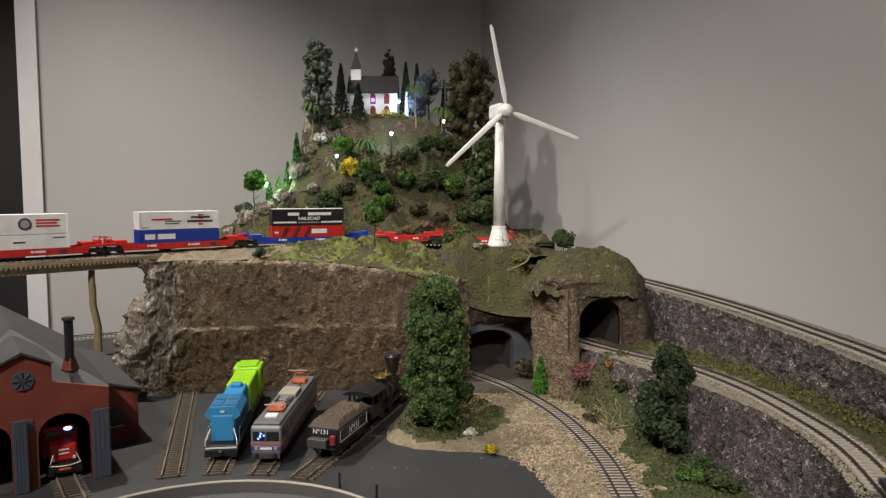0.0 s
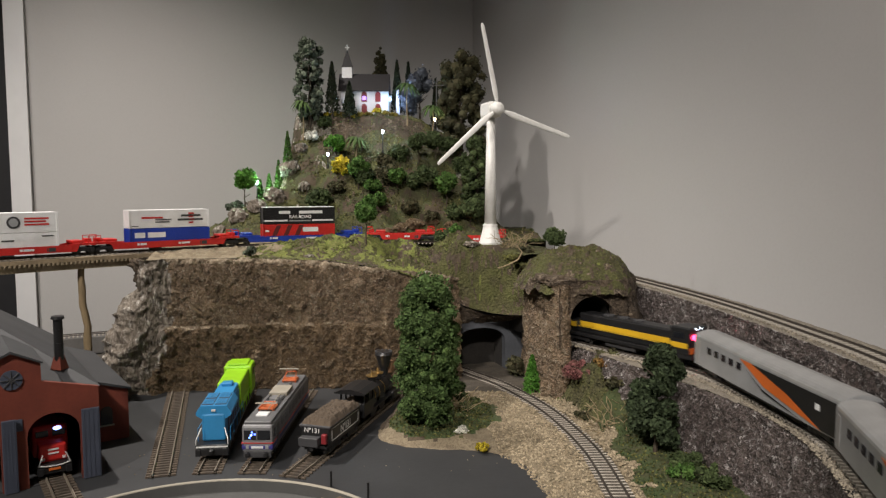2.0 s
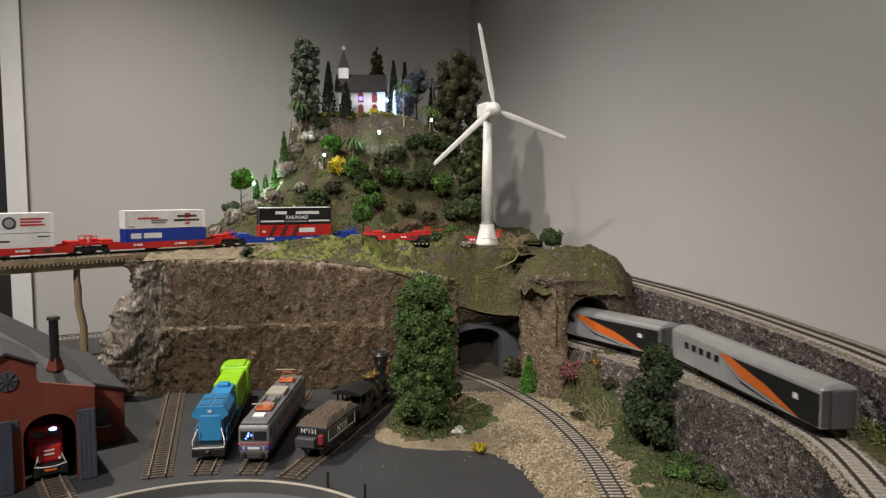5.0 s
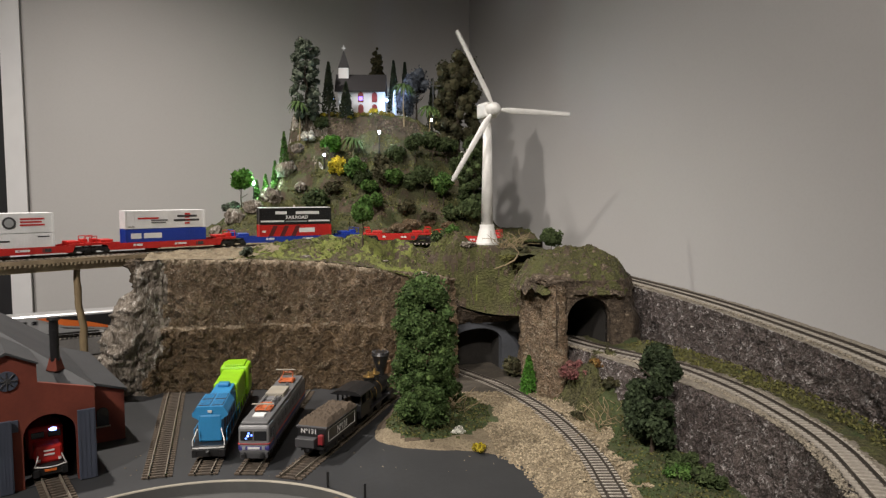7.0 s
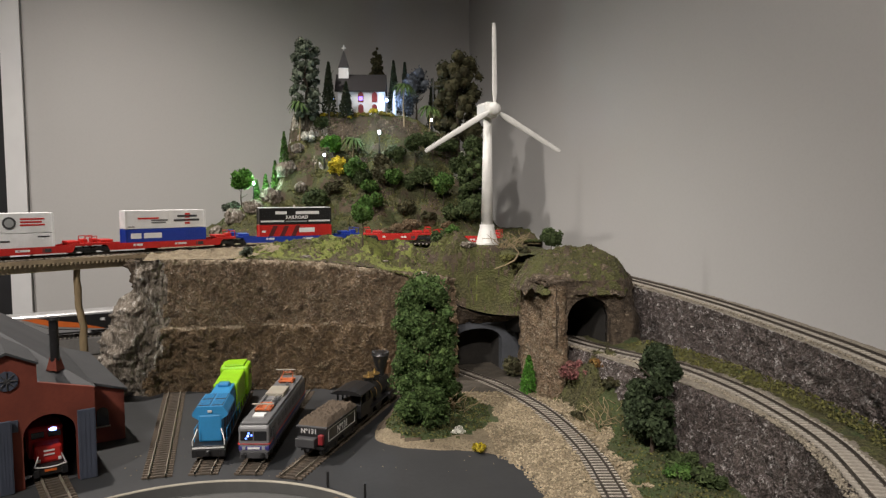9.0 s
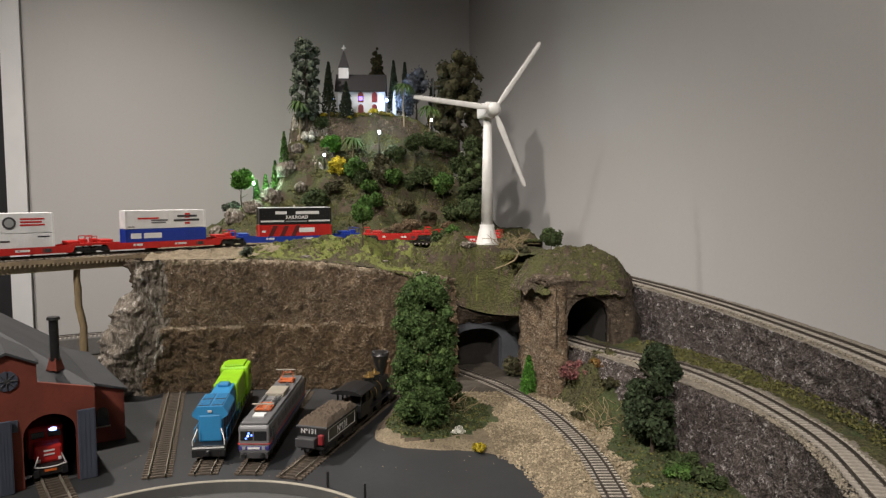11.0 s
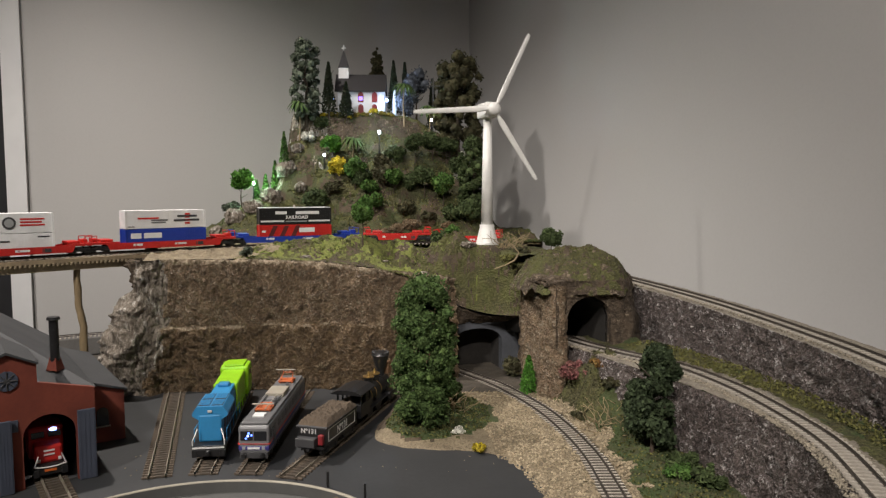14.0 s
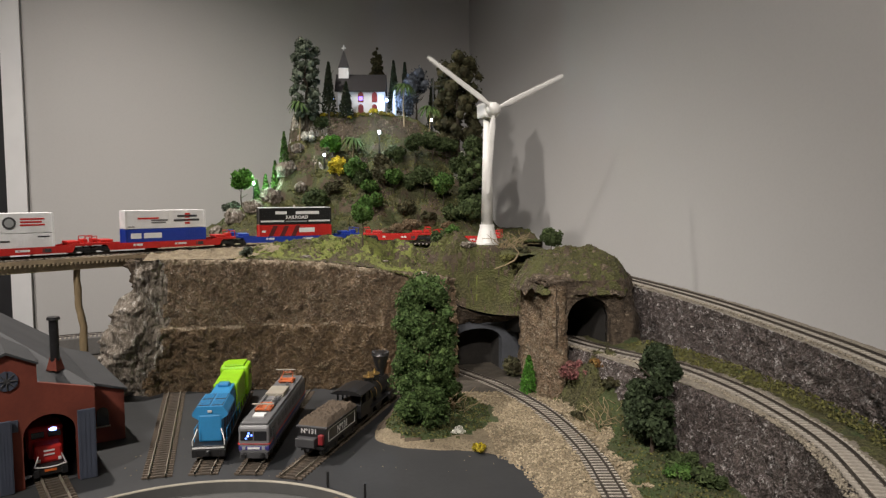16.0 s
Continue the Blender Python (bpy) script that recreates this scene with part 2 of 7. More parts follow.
# doorway: white casing and a black door
bm = bmesh.new()
pa, pb = door_a, door_a + LEFT_DIR * 0.038
o = RIGHT_DIR * 0.018
extrude_poly(bm, [((pa + o).x, (pa + o).y), ((pb + o).x, (pb + o).y), ((pb - RIGHT_DIR * 0.12).x, (pb - RIGHT_DIR * 0.12).y),
                  ((pa - RIGHT_DIR * 0.12).x, (pa - RIGHT_DIR * 0.12).y)], "z", FLOOR, 1.06)
door_1 = tagged(empty("door_1"), "black door in a white painted casing", "door", kind="structure")
part("door_frame", bm, M["white_trim"], door_1, "white painted casing")
bm = bmesh.new()
pa, pb = door_a + LEFT_DIR * 0.040, door_b
extrude_poly(bm, [((pa - RIGHT_DIR * 0.05).x, (pa - RIGHT_DIR * 0.05).y), ((pb - RIGHT_DIR * 0.05).x, (pb - RIGHT_DIR * 0.05).y),
                  ((pb - RIGHT_DIR * 0.09).x, (pb - RIGHT_DIR * 0.09).y), ((pa - RIGHT_DIR * 0.09).x, (pa - RIGHT_DIR * 0.09).y)], "z", FLOOR, 1.03)
part("door_leaf", bm, M["black_door"], door_1, "black door leaf")
bm = bmesh.new()
pa, pb = door_a, door_b
extrude_poly(bm, [(pa.x, pa.y), (pb.x, pb.y), ((pb - RIGHT_DIR * 0.12).x, (pb - RIGHT_DIR * 0.12).y), ((pa - RIGHT_DIR * 0.12).x, (pa - RIGHT_DIR * 0.12).y)],
             "z", 1.062, CEIL)
tagged(part("wall_over_door", bm, M["wall"]), "smooth grey painted wall above the doorway", "wall", kind="structure")
for nm, z0, z1, mt, lb in (("floor", FLOOR - 0.1, FLOOR, "floor", "brown wooden room floor"), ("ceiling", CEIL, CEIL + 0.1, "ceiling", "plain white ceiling")):
    bm = bmesh.new()
    q = [CORNER - LEFT_DIR * 0.2 - RIGHT_DIR * 0.2, end_right - LEFT_DIR * 0.2 + RIGHT_DIR * 0.2, end_left + RIGHT_DIR * 5.4 + LEFT_DIR * 0.2,
         end_left + LEFT_DIR * 0.2 - RIGHT_DIR * 0.2]
    extrude_poly(bm, [(v.x, v.y) for v in q], "z", z0, z1)
    tagged(part(nm, bm, M[mt]), lb, nm, kind="structure")

# ---------- layout bench ----------
bm = bmesh.new()
wr = [CORNER, CORNER + RIGHT_DIR * 3.6, CORNER + RIGHT_DIR * 3.6 + LEFT_DIR * 1.1] + [Vector((x, y, 0)) for x, y in (
    (-0.45, 0.25), (-1.28, 0.2), (-1.28, -2.3), (-1.46, -2.3), (-1.46, 0.5), (-1.33, 0.87), (-1.05, 1.18), (-0.80, 1.352), (-0.62, 1.435), (-0.555, 1.455), (-0.54, 1.755))]
extrude_poly(bm, [(v.x, v.y) for v in wr], "z", -0.06, -0.012)
tagged(part("ground", bm, M["bench"]), "dark brown board base of the layout", "ground", kind="structure")

# yard: flat dark painted surface, cut out round the turntable pit
TT, TT_R = Vector((-0.205, 0.548, 0.0)), 0.183
far_arc = [(TT.x + TT_R * math.cos(math.pi * k / 60), TT.y + TT_R * math.sin(math.pi * k / 60)) for k in range(61)]
near_arc = [(TT.x + TT_R * math.cos(math.pi * k / 60), TT.y - TT_R * math.sin(math.pi * k / 60)) for k in range(61)]
for outline in ([(0.12, 0.548)] + far_arc + [(-0.75, 0.548), (-0.75, 1.00), (-0.52, 1.00), (-0.50, 1.12), (-0.03, 1.12), (0.02, 0.90), (0.12, 0.80)], [(0.12, 0.546)] + [(x, y - 0.002) for x, y in near_arc] + [(-0.75, 0.546), (-0.75, 0.30), (0.12, 0.30)]):
    bm = bmesh.new()
    extrude_poly(bm, outline, "z", -0.011, 0.0)
    tagged(part("pavement", bm, M["asphalt"]), "dark grey painted yard surface with stains", "pavement", kind="structure")
EDGE = cr([(0.10, 0.50), (0.098, 0.69), (0.078, 0.77), (0.05, 0.805), (-0.02, 0.82), (-0.069, 0.836), (-0.088, 0.875), (-0.075, 0.96), (-0.06, 1.10)], 8)


EDGE_A = np.array([(p.x, p.y) for p in EDGE[:-1]])
EDGE_D = np.array([(q.x - p.x, q.y - p.y) for p, q in zip(EDGE, EDGE[1:])])
EDGE_L = (EDGE_D ** 2).sum(1) + 1e-12


def side_of_edge(x, y):
    """Distance from the yard's edge, positive on the gravel side."""
    r = np.array((x, y)) - EDGE_A
    k = np.clip((r * EDGE_D).sum(1) / EDGE_L, 0, 1)
    e = r - k[:, None] * EDGE_D
    d = np.hypot(e[:, 0], e[:, 1])
    i = int(d.argmin())
    return float(d[i]) * (1.0 if EDGE_D[i, 0] * r[i, 1] - EDGE_D[i, 1] * r[i, 0] < 0 else -1.0)


# ---------- paths of the tracks ----------
LOW = Path([(0.10, 0.30, 0.009), (0.145, 0.5, 0.009), (0.162, 0.60, 0.009), (0.165, 0.705, 0.009), (0.160, 0.814, 0.009), (0.133, 0.949, 0.009), (0.085, 1.071, 0.009), (0.045, 1.135, 0.009), (-0.005, 1.21, 0.009)])
MID = Path([(-0.45, -2.4, 0.088), (-0.15, -1.2, 0.088), (0.03, -0.5, 0.088), (0.20, 0.1, 0.088), (0.272, 0.35, 0.088), (0.312, 0.518, 0.088), (0.327, 0.60, 0.088), (0.327, 0.676, 0.088), (0.315, 0.779, 0.088),
            (0.284, 0.874, 0.088), (0.233, 0.945, 0.088), (0.199, 0.995, 0.088), (0.166, 1.09, 0.083), (0.128, 1.20, 0.076), (0.04, 1.305, 0.064), (-0.14, 1.390, 0.05), (-0.38, 1.425, 0.035), (-0.60, 1.40, 0.026),
            (-0.78, 1.315, 0.024), (-1.00, 1.14, 0.024), (-1.25, 0.85, 0.024), (-1.38, 0.45, 0.024), (-1.40, -0.3, 0.024), (-1.40, -2.2, 0.024)])
UP = Path([(0.10, 1.50, 0.175), (0.20, 1.34, 0.17), (0.283, 1.15, 0.162), (0.332, 1.0, 0.158), (0.362, 0.88, 0.1545), (0.388, 0.76, 0.149), (0.402, 0.67, 0.145), (0.404, 0.56, 0.140), (0.385, 0.4, 0.128), (0.35, 0.2, 0.122), (0.28, 0.0, 0.12)])
DECK = Path([(-1.10, 0.62, 0.2), (-0.80, 0.885, 0.2), (-0.634, 1.04, 0.2), (-0.552, 1.12, 0.2), (-0.453, 1.205, 0.2), (-0.35, 1.285, 0.2), (-0.22, 1.345, 0.2), (-0.05, 1.37, 0.2), (0.06, 1.36, 0.195), (0.13, 1.33, 0.19)])

# ---------- low ground: gravel round the low track, turf under the trees ----------
def low_z(x, y):
    d = side_of_edge(x, y)
    z = -0.009 + 0.016 * sstep(-0.012, 0.022, d) + 0.0022 * fbm((x, y, 0.3), 60)
    m = math.exp(-((y - 0.950) / 0.072) ** 2) * (sstep(0.020, 0.062, near_track(x, y, LOW_PTS)) if x > 0.125 and y > 0.70 else 0.0)
    z += 0.066 * m * (1 + 0.5 * fbm((x, y, 1.7), 30))
    z += 0.012 * math.exp(-(((x + 0.02) / 0.05) ** 2 + ((y - 0.92) / 0.07) ** 2))
    z += 0.010 * math.exp(-(((x - 0.235) / 0.03) ** 2 + ((y - 0.80) / 0.08) ** 2))
    return z


def track_points(path, s0, s1, n=60):
    return np.array([tuple(path.at(s0 + (s1 - s0) * k / n).xy) for k in range(n + 1)])


LOW_PTS = track_points(LOW, 0.1, 0.95)
MID_PTS = track_points(MID, 2.2, 4.2, 120)


def near_track(x, y, pts):
    return float(np.hypot(pts[:, 0] - x, pts[:, 1] - y).min())


def low_pick(c, n):
    if c.x > 0.0 and near_track(c.x, c.y, LOW_PTS) < 0.0155:
        return 4
    # tunnel mouth: dark bed, with the tree's shade put into the same colour
    if c.y > 1.035 and c.x < 0.135:
        return 4
    w = fbm(c, 35) * 0.02
    if (c.x + 0.012) ** 2 / 0.0062 + (c.y - 0.935) ** 2 / 0.0105 < 1 + w * 12:
        return 1 if side_of_edge(c.x, c.y) > 0.016 else 2
    if c.x > 0.192 + w and c.y < 0.90:
        return 1
    if c.z > 0.014 + w * 0.4:
        return 3
    return 0


xs = np.arange(-0.125, 0.345, 0.005)
ys = np.arange(0.40, 1.22, 0.005)
rows = []
for yv in ys:
    r = []
    for xv in xs:
        z = low_z(xv, yv)
        k = near_track(xv, yv, LOW_PTS) if xv > 0.0 else 1.0
        if k < 0.03:
            z = z * (1 - sstep(0.03, 0.02, k)) + 0.0065 * sstep(0.03, 0.02, k)
        r.append((xv, yv, z))
    rows.append(r)
low = new("low_ground", grid_mesh("low_ground", rows, [M["gravel"], M["grass_green"], M["earth"], M["grass"], M["bed_dark"]], pick=low_pick))
tagged(low, "tan gravel bed with green and olive turf patches", "ground", kind="structure")


# ---------- rock faces ----------
def rock_strip(name, base, top, mat, label, amp=0.010, freq=26, step=0.0035, nv=None, mats=None, pick=None, ridge=0.6, ledge=0.0, rugged=None):
    """A rough rock face between a foot line and a top line."""
    pb, pt = Path(base, 12), Path(top, 12)
    nu = int(max(pb.length, pt.length) / step) + 2
    hgt = max((pt.at(0) - pb.at(0)).length, (pt.at(pt.length) - pb.at(pb.length)).length)
    nv = nv or int(hgt / step) + 2
    rows = []
    for j in range(nv):
        r = []
        for i in range(nu):
            u, v = i / (nu - 1), j / (nv - 1)
            a, b = pb.at(u * pb.length), pt.at(u * pt.length)
            p = a.lerp(b, v)
            t = pb.dir(min(max(u, 0.01), 0.99) * pb.length)
            out = Vector((t.y, -t.x, 0)).normalized()
            p0 = p
            p = Vector((p.x + 0.012 * fbm(p, 30, 2), p.y + 0.012 * fbm(p + Vector((5, 5, 5)), 30, 2), p.z * 0.65 + 0.012 * fbm(p + Vector((9, 2, 1)), 30, 2)))
            f = 0.8 * fbm(p, freq, 5) + ridge * (0.5 - abs(fbm(p + Vector((3, 1, 2)), freq * 2.2, 3))) + 0.5 * fbm(p, freq * 5, 2)
            if ledge:
                f += 0.9 * (1 - sstep(ledge + 0.004 * fbm(p0, 12) - 0.002, ledge + 0.004 * fbm(p0, 12) + 0.002, p0.z))
            p = p0
            edge = 0.45 if j in (nv - 1,) else 1.0
            if rugged:
                f += rugged(p0) * (1.3 * fbm((p0.x, p0.y, p0.z * 0.4 + 2.0), 16, 3) + 0.8 * (0.5 - abs(fbm((p0.x, p0.y, p0.z * 0.35), 38, 3))))
            r.append(p + out * amp * f * edge + Vector((0, 0, 0.25 * amp * fbm(p, freq * 1.7))))
        rows.append(r)
    ob = new(name, grid_mesh(name, rows, mats or mat, pick=pick))
    return tagged(ob, label, "rock face", kind="structure")


def sheet(name, front, back, zf, mats, label, category="ground", nu=160, nv=50, pick=None):
    """A surface lofted from a front line to a back line; zf adds relief."""
    pf, pb = Path(front, 12), Path(back, 12)
    rows = []
    for j in range(nv):
        r = []
        for i in range(nu):
            u, v = i / (nu - 1), j / (nv - 1)
            p = pf.at(u * pf.length).lerp(pb.at(u * pb.length), v)
            p.z += zf(p.x, p.y, u, v)
            r.append(p)
        rows.append(r)
    ob = new(name, grid_mesh(name, rows, mats, pick=pick))
    return tagged(ob, label, category, kind="structure")


CLIFF_BASE = [(-0.53, 1.40, -0.012), (-0.50, 1.22, -0.012), (-0.478, 1.06, -0.012), (-0.44, 1.045, -0.012), (-0.40, 1.065, -0.012), (-0.30, 1.08, -0.012), (-0.193, 1.09, -0.012), (-0.10, 1.085, -0.012), (-0.03, 1.10, -0.012), (0.02, 1.125, -0.012)]
CLIFF_TOP = [(-0.50, 1.42, 0.19), (-0.478, 1.25, 0.19), (-0.462, 1.085, 0.192), (-0.44, 1.065, 0.193), (-0.40, 1.082, 0.194), (-0.30, 1.10, 0.193), (-0.193, 1.115, 0.188), (-0.10, 1.105, 0.178), (-0.03, 1.115, 0.170), (0.02, 1.135, 0.16)]
def cliff_pick(c, n):
    if c.x + 0.03 * fbm(c, 25) < -0.415:
        # dark rock on the left flank paints in the shade beside the trestle
        return 4 if c.y > 1.082 + 0.02 * fbm(c, 30) else 1
    e = c.z - 0.094 - 0.004 * fbm(c, 12)
    if abs(e) < 0.0006 + 0.0028 * fbm(c, 40) or c.z > 0.1865 - 0.1 * max(0.0, c.x + 0.25) + 0.004 * fbm(c, 40):
        return 3
    return 2 if e < 0 else 0


rock_strip("cliff", CLIFF_BASE, CLIFF_TOP, None, "tall rough brown rock face behind the yard", amp=0.0076, freq=85, step=0.0024, mats=[M["rock"], M["rock_grey"], M["rock_brown"], M["rock_rim"], M["rock_dark"]], pick=cliff_pick, ledge=0.094,
           rugged=lambda p: 1.0 + 3.2 * sstep(-0.42, -0.47, p.x))


def plateau_relief(x, y, u, v):
    g = sstep(0.0, 0.12, v)
    z = (0.005 * fbm((x, y, 0.5), 40) + 0.007 * (0.4 - abs(fbm((x * 0.7, y, 5.5), 34, 3))) + 0.0022 * fbm((x, y, 8.5), 130, 2)) * g
    ridge = math.exp(-((y - 1.19) / 0.035) ** 2) * sstep(-0.36, -0.22, x)
    z += ridge * (0.024 + 0.007 * sstep(-0.24, -0.12, x) - 0.012 * math.exp(-((x + 0.025) / 0.022) ** 2)) * (1 + 0.35 * fbm((x, y, 2.2), 22))
    # the slope over the low tunnel swells out
    z += 0.055 * sstep(-0.05, 0.03, x) * sstep(0.0, 0.10, v) * (1 - sstep(0.16, 0.5, v))
    z += 0.008 * sstep(-0.3, 0.05, x) * sstep(0.0, 0.2, v) * (1 - sstep(0.5, 0.8, v))
    # folds of plaster on the slope over the low tunnel
    return z + 0.013 * sstep(-0.05, 0.02, x) * (0.3 - abs(fbm((x, y * 1.6, 3.3), 46, 3))) * g


def plateau_pick(c, n):
    w = fbm(c, 22)
    if c.x < -0.30 + 0.04 * w:
        return 2
    k = w + 0.6 * fbm(c, 110)
    if c.x > -0.06 and abs(fbm((c.x, c.y * 1.6, 3.3), 46, 3)) < 0.045:
        return 3
    if abs(n.z) < 0.12 or fbm((c.x, c.y, 6.1), 34) + 0.5 * fbm(c, 120) > 0.48:
        return 3
    return 1 if k > 0.05 + 0.7 * sstep(-0.06, 0.02, c.x) else 4 if k < -0.40 else 0


PLATEAU_FRONT = [(x, y + 0.002, z) for x, y, z in CLIFF_TOP[3:-2]] + [(-0.045, 1.105, 0.163), (-0.01, 1.125, 0.138), (0.03, 1.135, 0.113), (0.075, 1.14, 0.099), (0.135, 1.11, 0.106)]
sheet("plateau", PLATEAU_FRONT, [(-0.55, 1.50, 0.196), (-0.42, 1.50, 0.196), (-0.3, 1.50, 0.196), (-0.2, 1.50, 0.196), (-0.05, 1.50, 0.196), (0.06, 1.48, 0.196), (0.10, 1.46, 0.19), (0.13, 1.42, 0.18), (0.16, 1.38, 0.17)],
      plateau_relief, [M["grass"], M["grass_light"], M["gravel"], M["rock_dark"], M["earth"]], "mossy green plateau over the rock face", pick=plateau_pick, nu=260, nv=120)

# level ground round the turbine's foot
for v in bpy.data.objects["plateau"].data.vertices:
    k = sstep(0.048, 0.020, math.hypot(v.co.x - 0.0715, v.co.y - 1.192))
    v.co.z += k * (0.2085 - v.co.z)

# mid shelf with its retaining wall, upper shelf behind it
MID_IN = [(0.165, 1.06), (0.182, 0.985), (0.212, 0.915), (0.268, 0.80), (0.298, 0.712), (0.310, 0.623), (0.302, 0.52), (0.25, 0.35), (0.17, 0.08), (-0.02, -0.55)]
MID_OUT = [(0.255, 1.06), (0.275, 0.985), (0.315, 0.915), (0.357, 0.80), (0.378, 0.712), (0.387, 0.623), (0.378, 0.50), (0.345, 0.33), (0.27, 0.06), (0.08, -0.58)]


def z3(pts, z):
    return [(p[0], p[1], z) for p in pts]


def mid_pick(c, n):
    dd = np.hypot(MID_PTS[:, 0] - c.x, MID_PTS[:, 1] - c.y)
    d = float(dd.min())
    if c.x < MID_PTS[int(dd.argmin()), 0]:
        return 3 if d < 0.0145 else 0
    return 3 if d < 0.0145 else 0 if d < 0.022 + 0.006 * fbm(c, 60) else (1 if d < 0.045 and fbm(c, 30) < 0.25 else 2) if c.x > 0.2 else 0


sheet("mid_shelf", z3(MID_IN, 0.083), z3(MID_OUT, 0.085), lambda x, y, u, v: 0.0015 * fbm((x, y, 0), 90) + 0.006 * sstep(0.66, 0.9, v) * (1 + fbm((x, y, 4), 40)), [M["ballast"], M["grass"], M["grass_green"], M["bed_dark"]],
      "narrow track shelf with grey ballast and a strip of turf", nu=300, nv=44, pick=mid_pick)
rock_strip("retaining_wall", z3([(p[0] - 0.02, p[1] - 0.006) for p in MID_IN], -0.02), z3(MID_IN, 0.083), M["wall_stone"], "rough purple-grey rock retaining wall below the track", amp=0.0050, freq=110, step=0.003)
UP_IN, UP_BACK = [], []
for k in range(14):
    s = 0.05 + (UP.length - 0.06) * k / 13
    p, t = UP.at(s), UP.dir(s)
    nrm = Vector((-t.y, t.x, 0)).normalized()
    nrm = nrm if nrm.x > 0 else -nrm
    UP_IN.append((p.x - nrm.x * 0.026, p.y - nrm.y * 0.026, p.z - 0.005))
    UP_BACK.append((p.x + nrm.x * 0.03, p.y + nrm.y * 0.03, p.z - 0.004))
sheet("upper_shelf", UP_IN, UP_BACK, lambda x, y, u, v: 0.001 * fbm((x, y, 0), 100), M["ballast"], "grey ballast shelf against the wall", nu=220, nv=14)
rock_strip("upper_retaining_wall", [(min(p[0] + 0.004, p[0]), p[1], 0.078) for p in UP_IN], UP_IN, M["wall_stone"], "rough grey rock wall between the two tracks", amp=0.0048, freq=110, step=0.003)

# ---------- hill in the corner ----------
def hill_base(x, y):
    """The hill's height without its fine relief."""
    top = 0.455 - 0.095 * sstep(-0.10, 0.10, x) - 0.05 * sstep(0.10, 0.2, x)
    t = (y - 1.40 + 0.05 * sstep(-0.34, -0.42, x)) / 0.185
    if t <= 0:
        g = 0.25 * t
    elif t < 0.75:
        g = 0.74 * t / 0.75
    elif t < 0.88:
        g = 0.74 + 0.06 * (t - 0.75) / 0.13
    else:
        g = 0.80 + 0.20 * sstep(0.88, 1.0, t)
    side = sstep(-0.352, -0.318, x) * (1 - 0.95 * sstep(0.03, 0.13, x))
    low_side = 0.20 + 0.075 * sstep(-0.50, -0.36, x) * sstep(1.36, 1.46, y) * (1 - sstep(-0.2, 0.0, x))
    return (0.2 + (top - 0.2) * g) * side + min(low_side, 0.2 + (top - 0.2) * max(g, 0) + 0.02) * (1 - side)


def hill_z(x, y):
    steep = sstep(1.40, 1.44, y)
    return hill_base(x, y) + steep * (0.010 * fbm((x, y, 0.7), 22) + 0.007 * fbm((x, y, 3.1), 60, 3)) * (0.35 if y > 1.59 else 1.0)


def hill_pick(c, n):
    w = fbm(c, 26)
    if abs(n.z) < 0.42 and w > -0.25:
        return 4 if c.x < -0.255 + 0.04 * w else 1
    if w > 0.22:
        return 2
    return 3 if w < -0.30 else 0


rows = [[(x, y, hill_z(x, y)) for x in np.arange(-0.56, 0.19, 0.0045)] for y in np.arange(1.375, 1.735, 0.0045)]
rows = [[(r[0][0], r[0][1], -0.012)] + r + [(r[-1][0], r[-1][1], -0.012)] for r in rows]
rows.append([(p[0], p[1], -0.012) for p in rows[-1]])
hill = tagged(new("hill", grid_mesh("hill", rows, [M["hill_turf"], M["rock_dark"], M["grass"], M["earth"], M["rock_grey"]], pick=hill_pick)), "steep wooded hill of grey rock and olive turf", "hill", kind="structure")


# ---------- tunnel portals ----------
def portal(name, m, w, spring, rise, W, top, depth, mats, label, amp=0.0, flat=False, thick=0.012):
    """An arched opening in a face, with a lining that runs back."""
    n = 28
    arch = [(-w, 0.0), (-w, spring * 0.5)]
    for k in range(n + 1):
        a = math.pi * (1 - k / n)
        arch.append((w * math.cos(a), spring + rise * math.sin(a) ** (0.75 if flat else 1.0)))
    arch += [(w, spring * 0.5), (w, 0.0)]
    outer = []
    for k, (u, z) in enumerate(arch):
        if k < 2:
            outer.append((-W, z * top / spring * 0.5))
        elif k > len(arch) - 3:
            outer.append((W, z * top / spring * 0.5))
        else:
            f = (k - 2) / n
            if f < 0.2:
                outer.append((-W, top * (0.5 + 0.5 * f / 0.2)))
            elif f > 0.8:
                outer.append((W, top * (0.5 + 0.5 * (1 - f) / 0.2)))
            else:
                outer.append((-W + 2 * W * (f - 0.2) / 0.6, top))
    nr = 9
    rows = []
    for j in range(nr):
        t = j / (nr - 1)
        rows.append([m @ Vector((a[0] * (1 - t) + b[0] * t, -amp * (0.5 + fbm((a[0] * (1 - t) + b[0] * t, 0.2, a[1] * (1 - t) + b[1] * t), 40)) * t, a[1] * (1 - t) + b[1] * t)) for a, b in zip(arch, outer)])
    root = tagged(empty(name), label, "tunnel portal", kind="structure")
    face = new("portal_face", grid_mesh("portal_face", rows, mats[0], smooth=amp > 0))
    face.parent = root
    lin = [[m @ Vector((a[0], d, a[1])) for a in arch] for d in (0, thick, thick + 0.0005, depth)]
    # behind the face's thickness the lining carries painted-in shade
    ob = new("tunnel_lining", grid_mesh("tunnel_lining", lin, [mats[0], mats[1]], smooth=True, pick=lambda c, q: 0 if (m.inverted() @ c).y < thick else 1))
    ob.parent = root
    return root


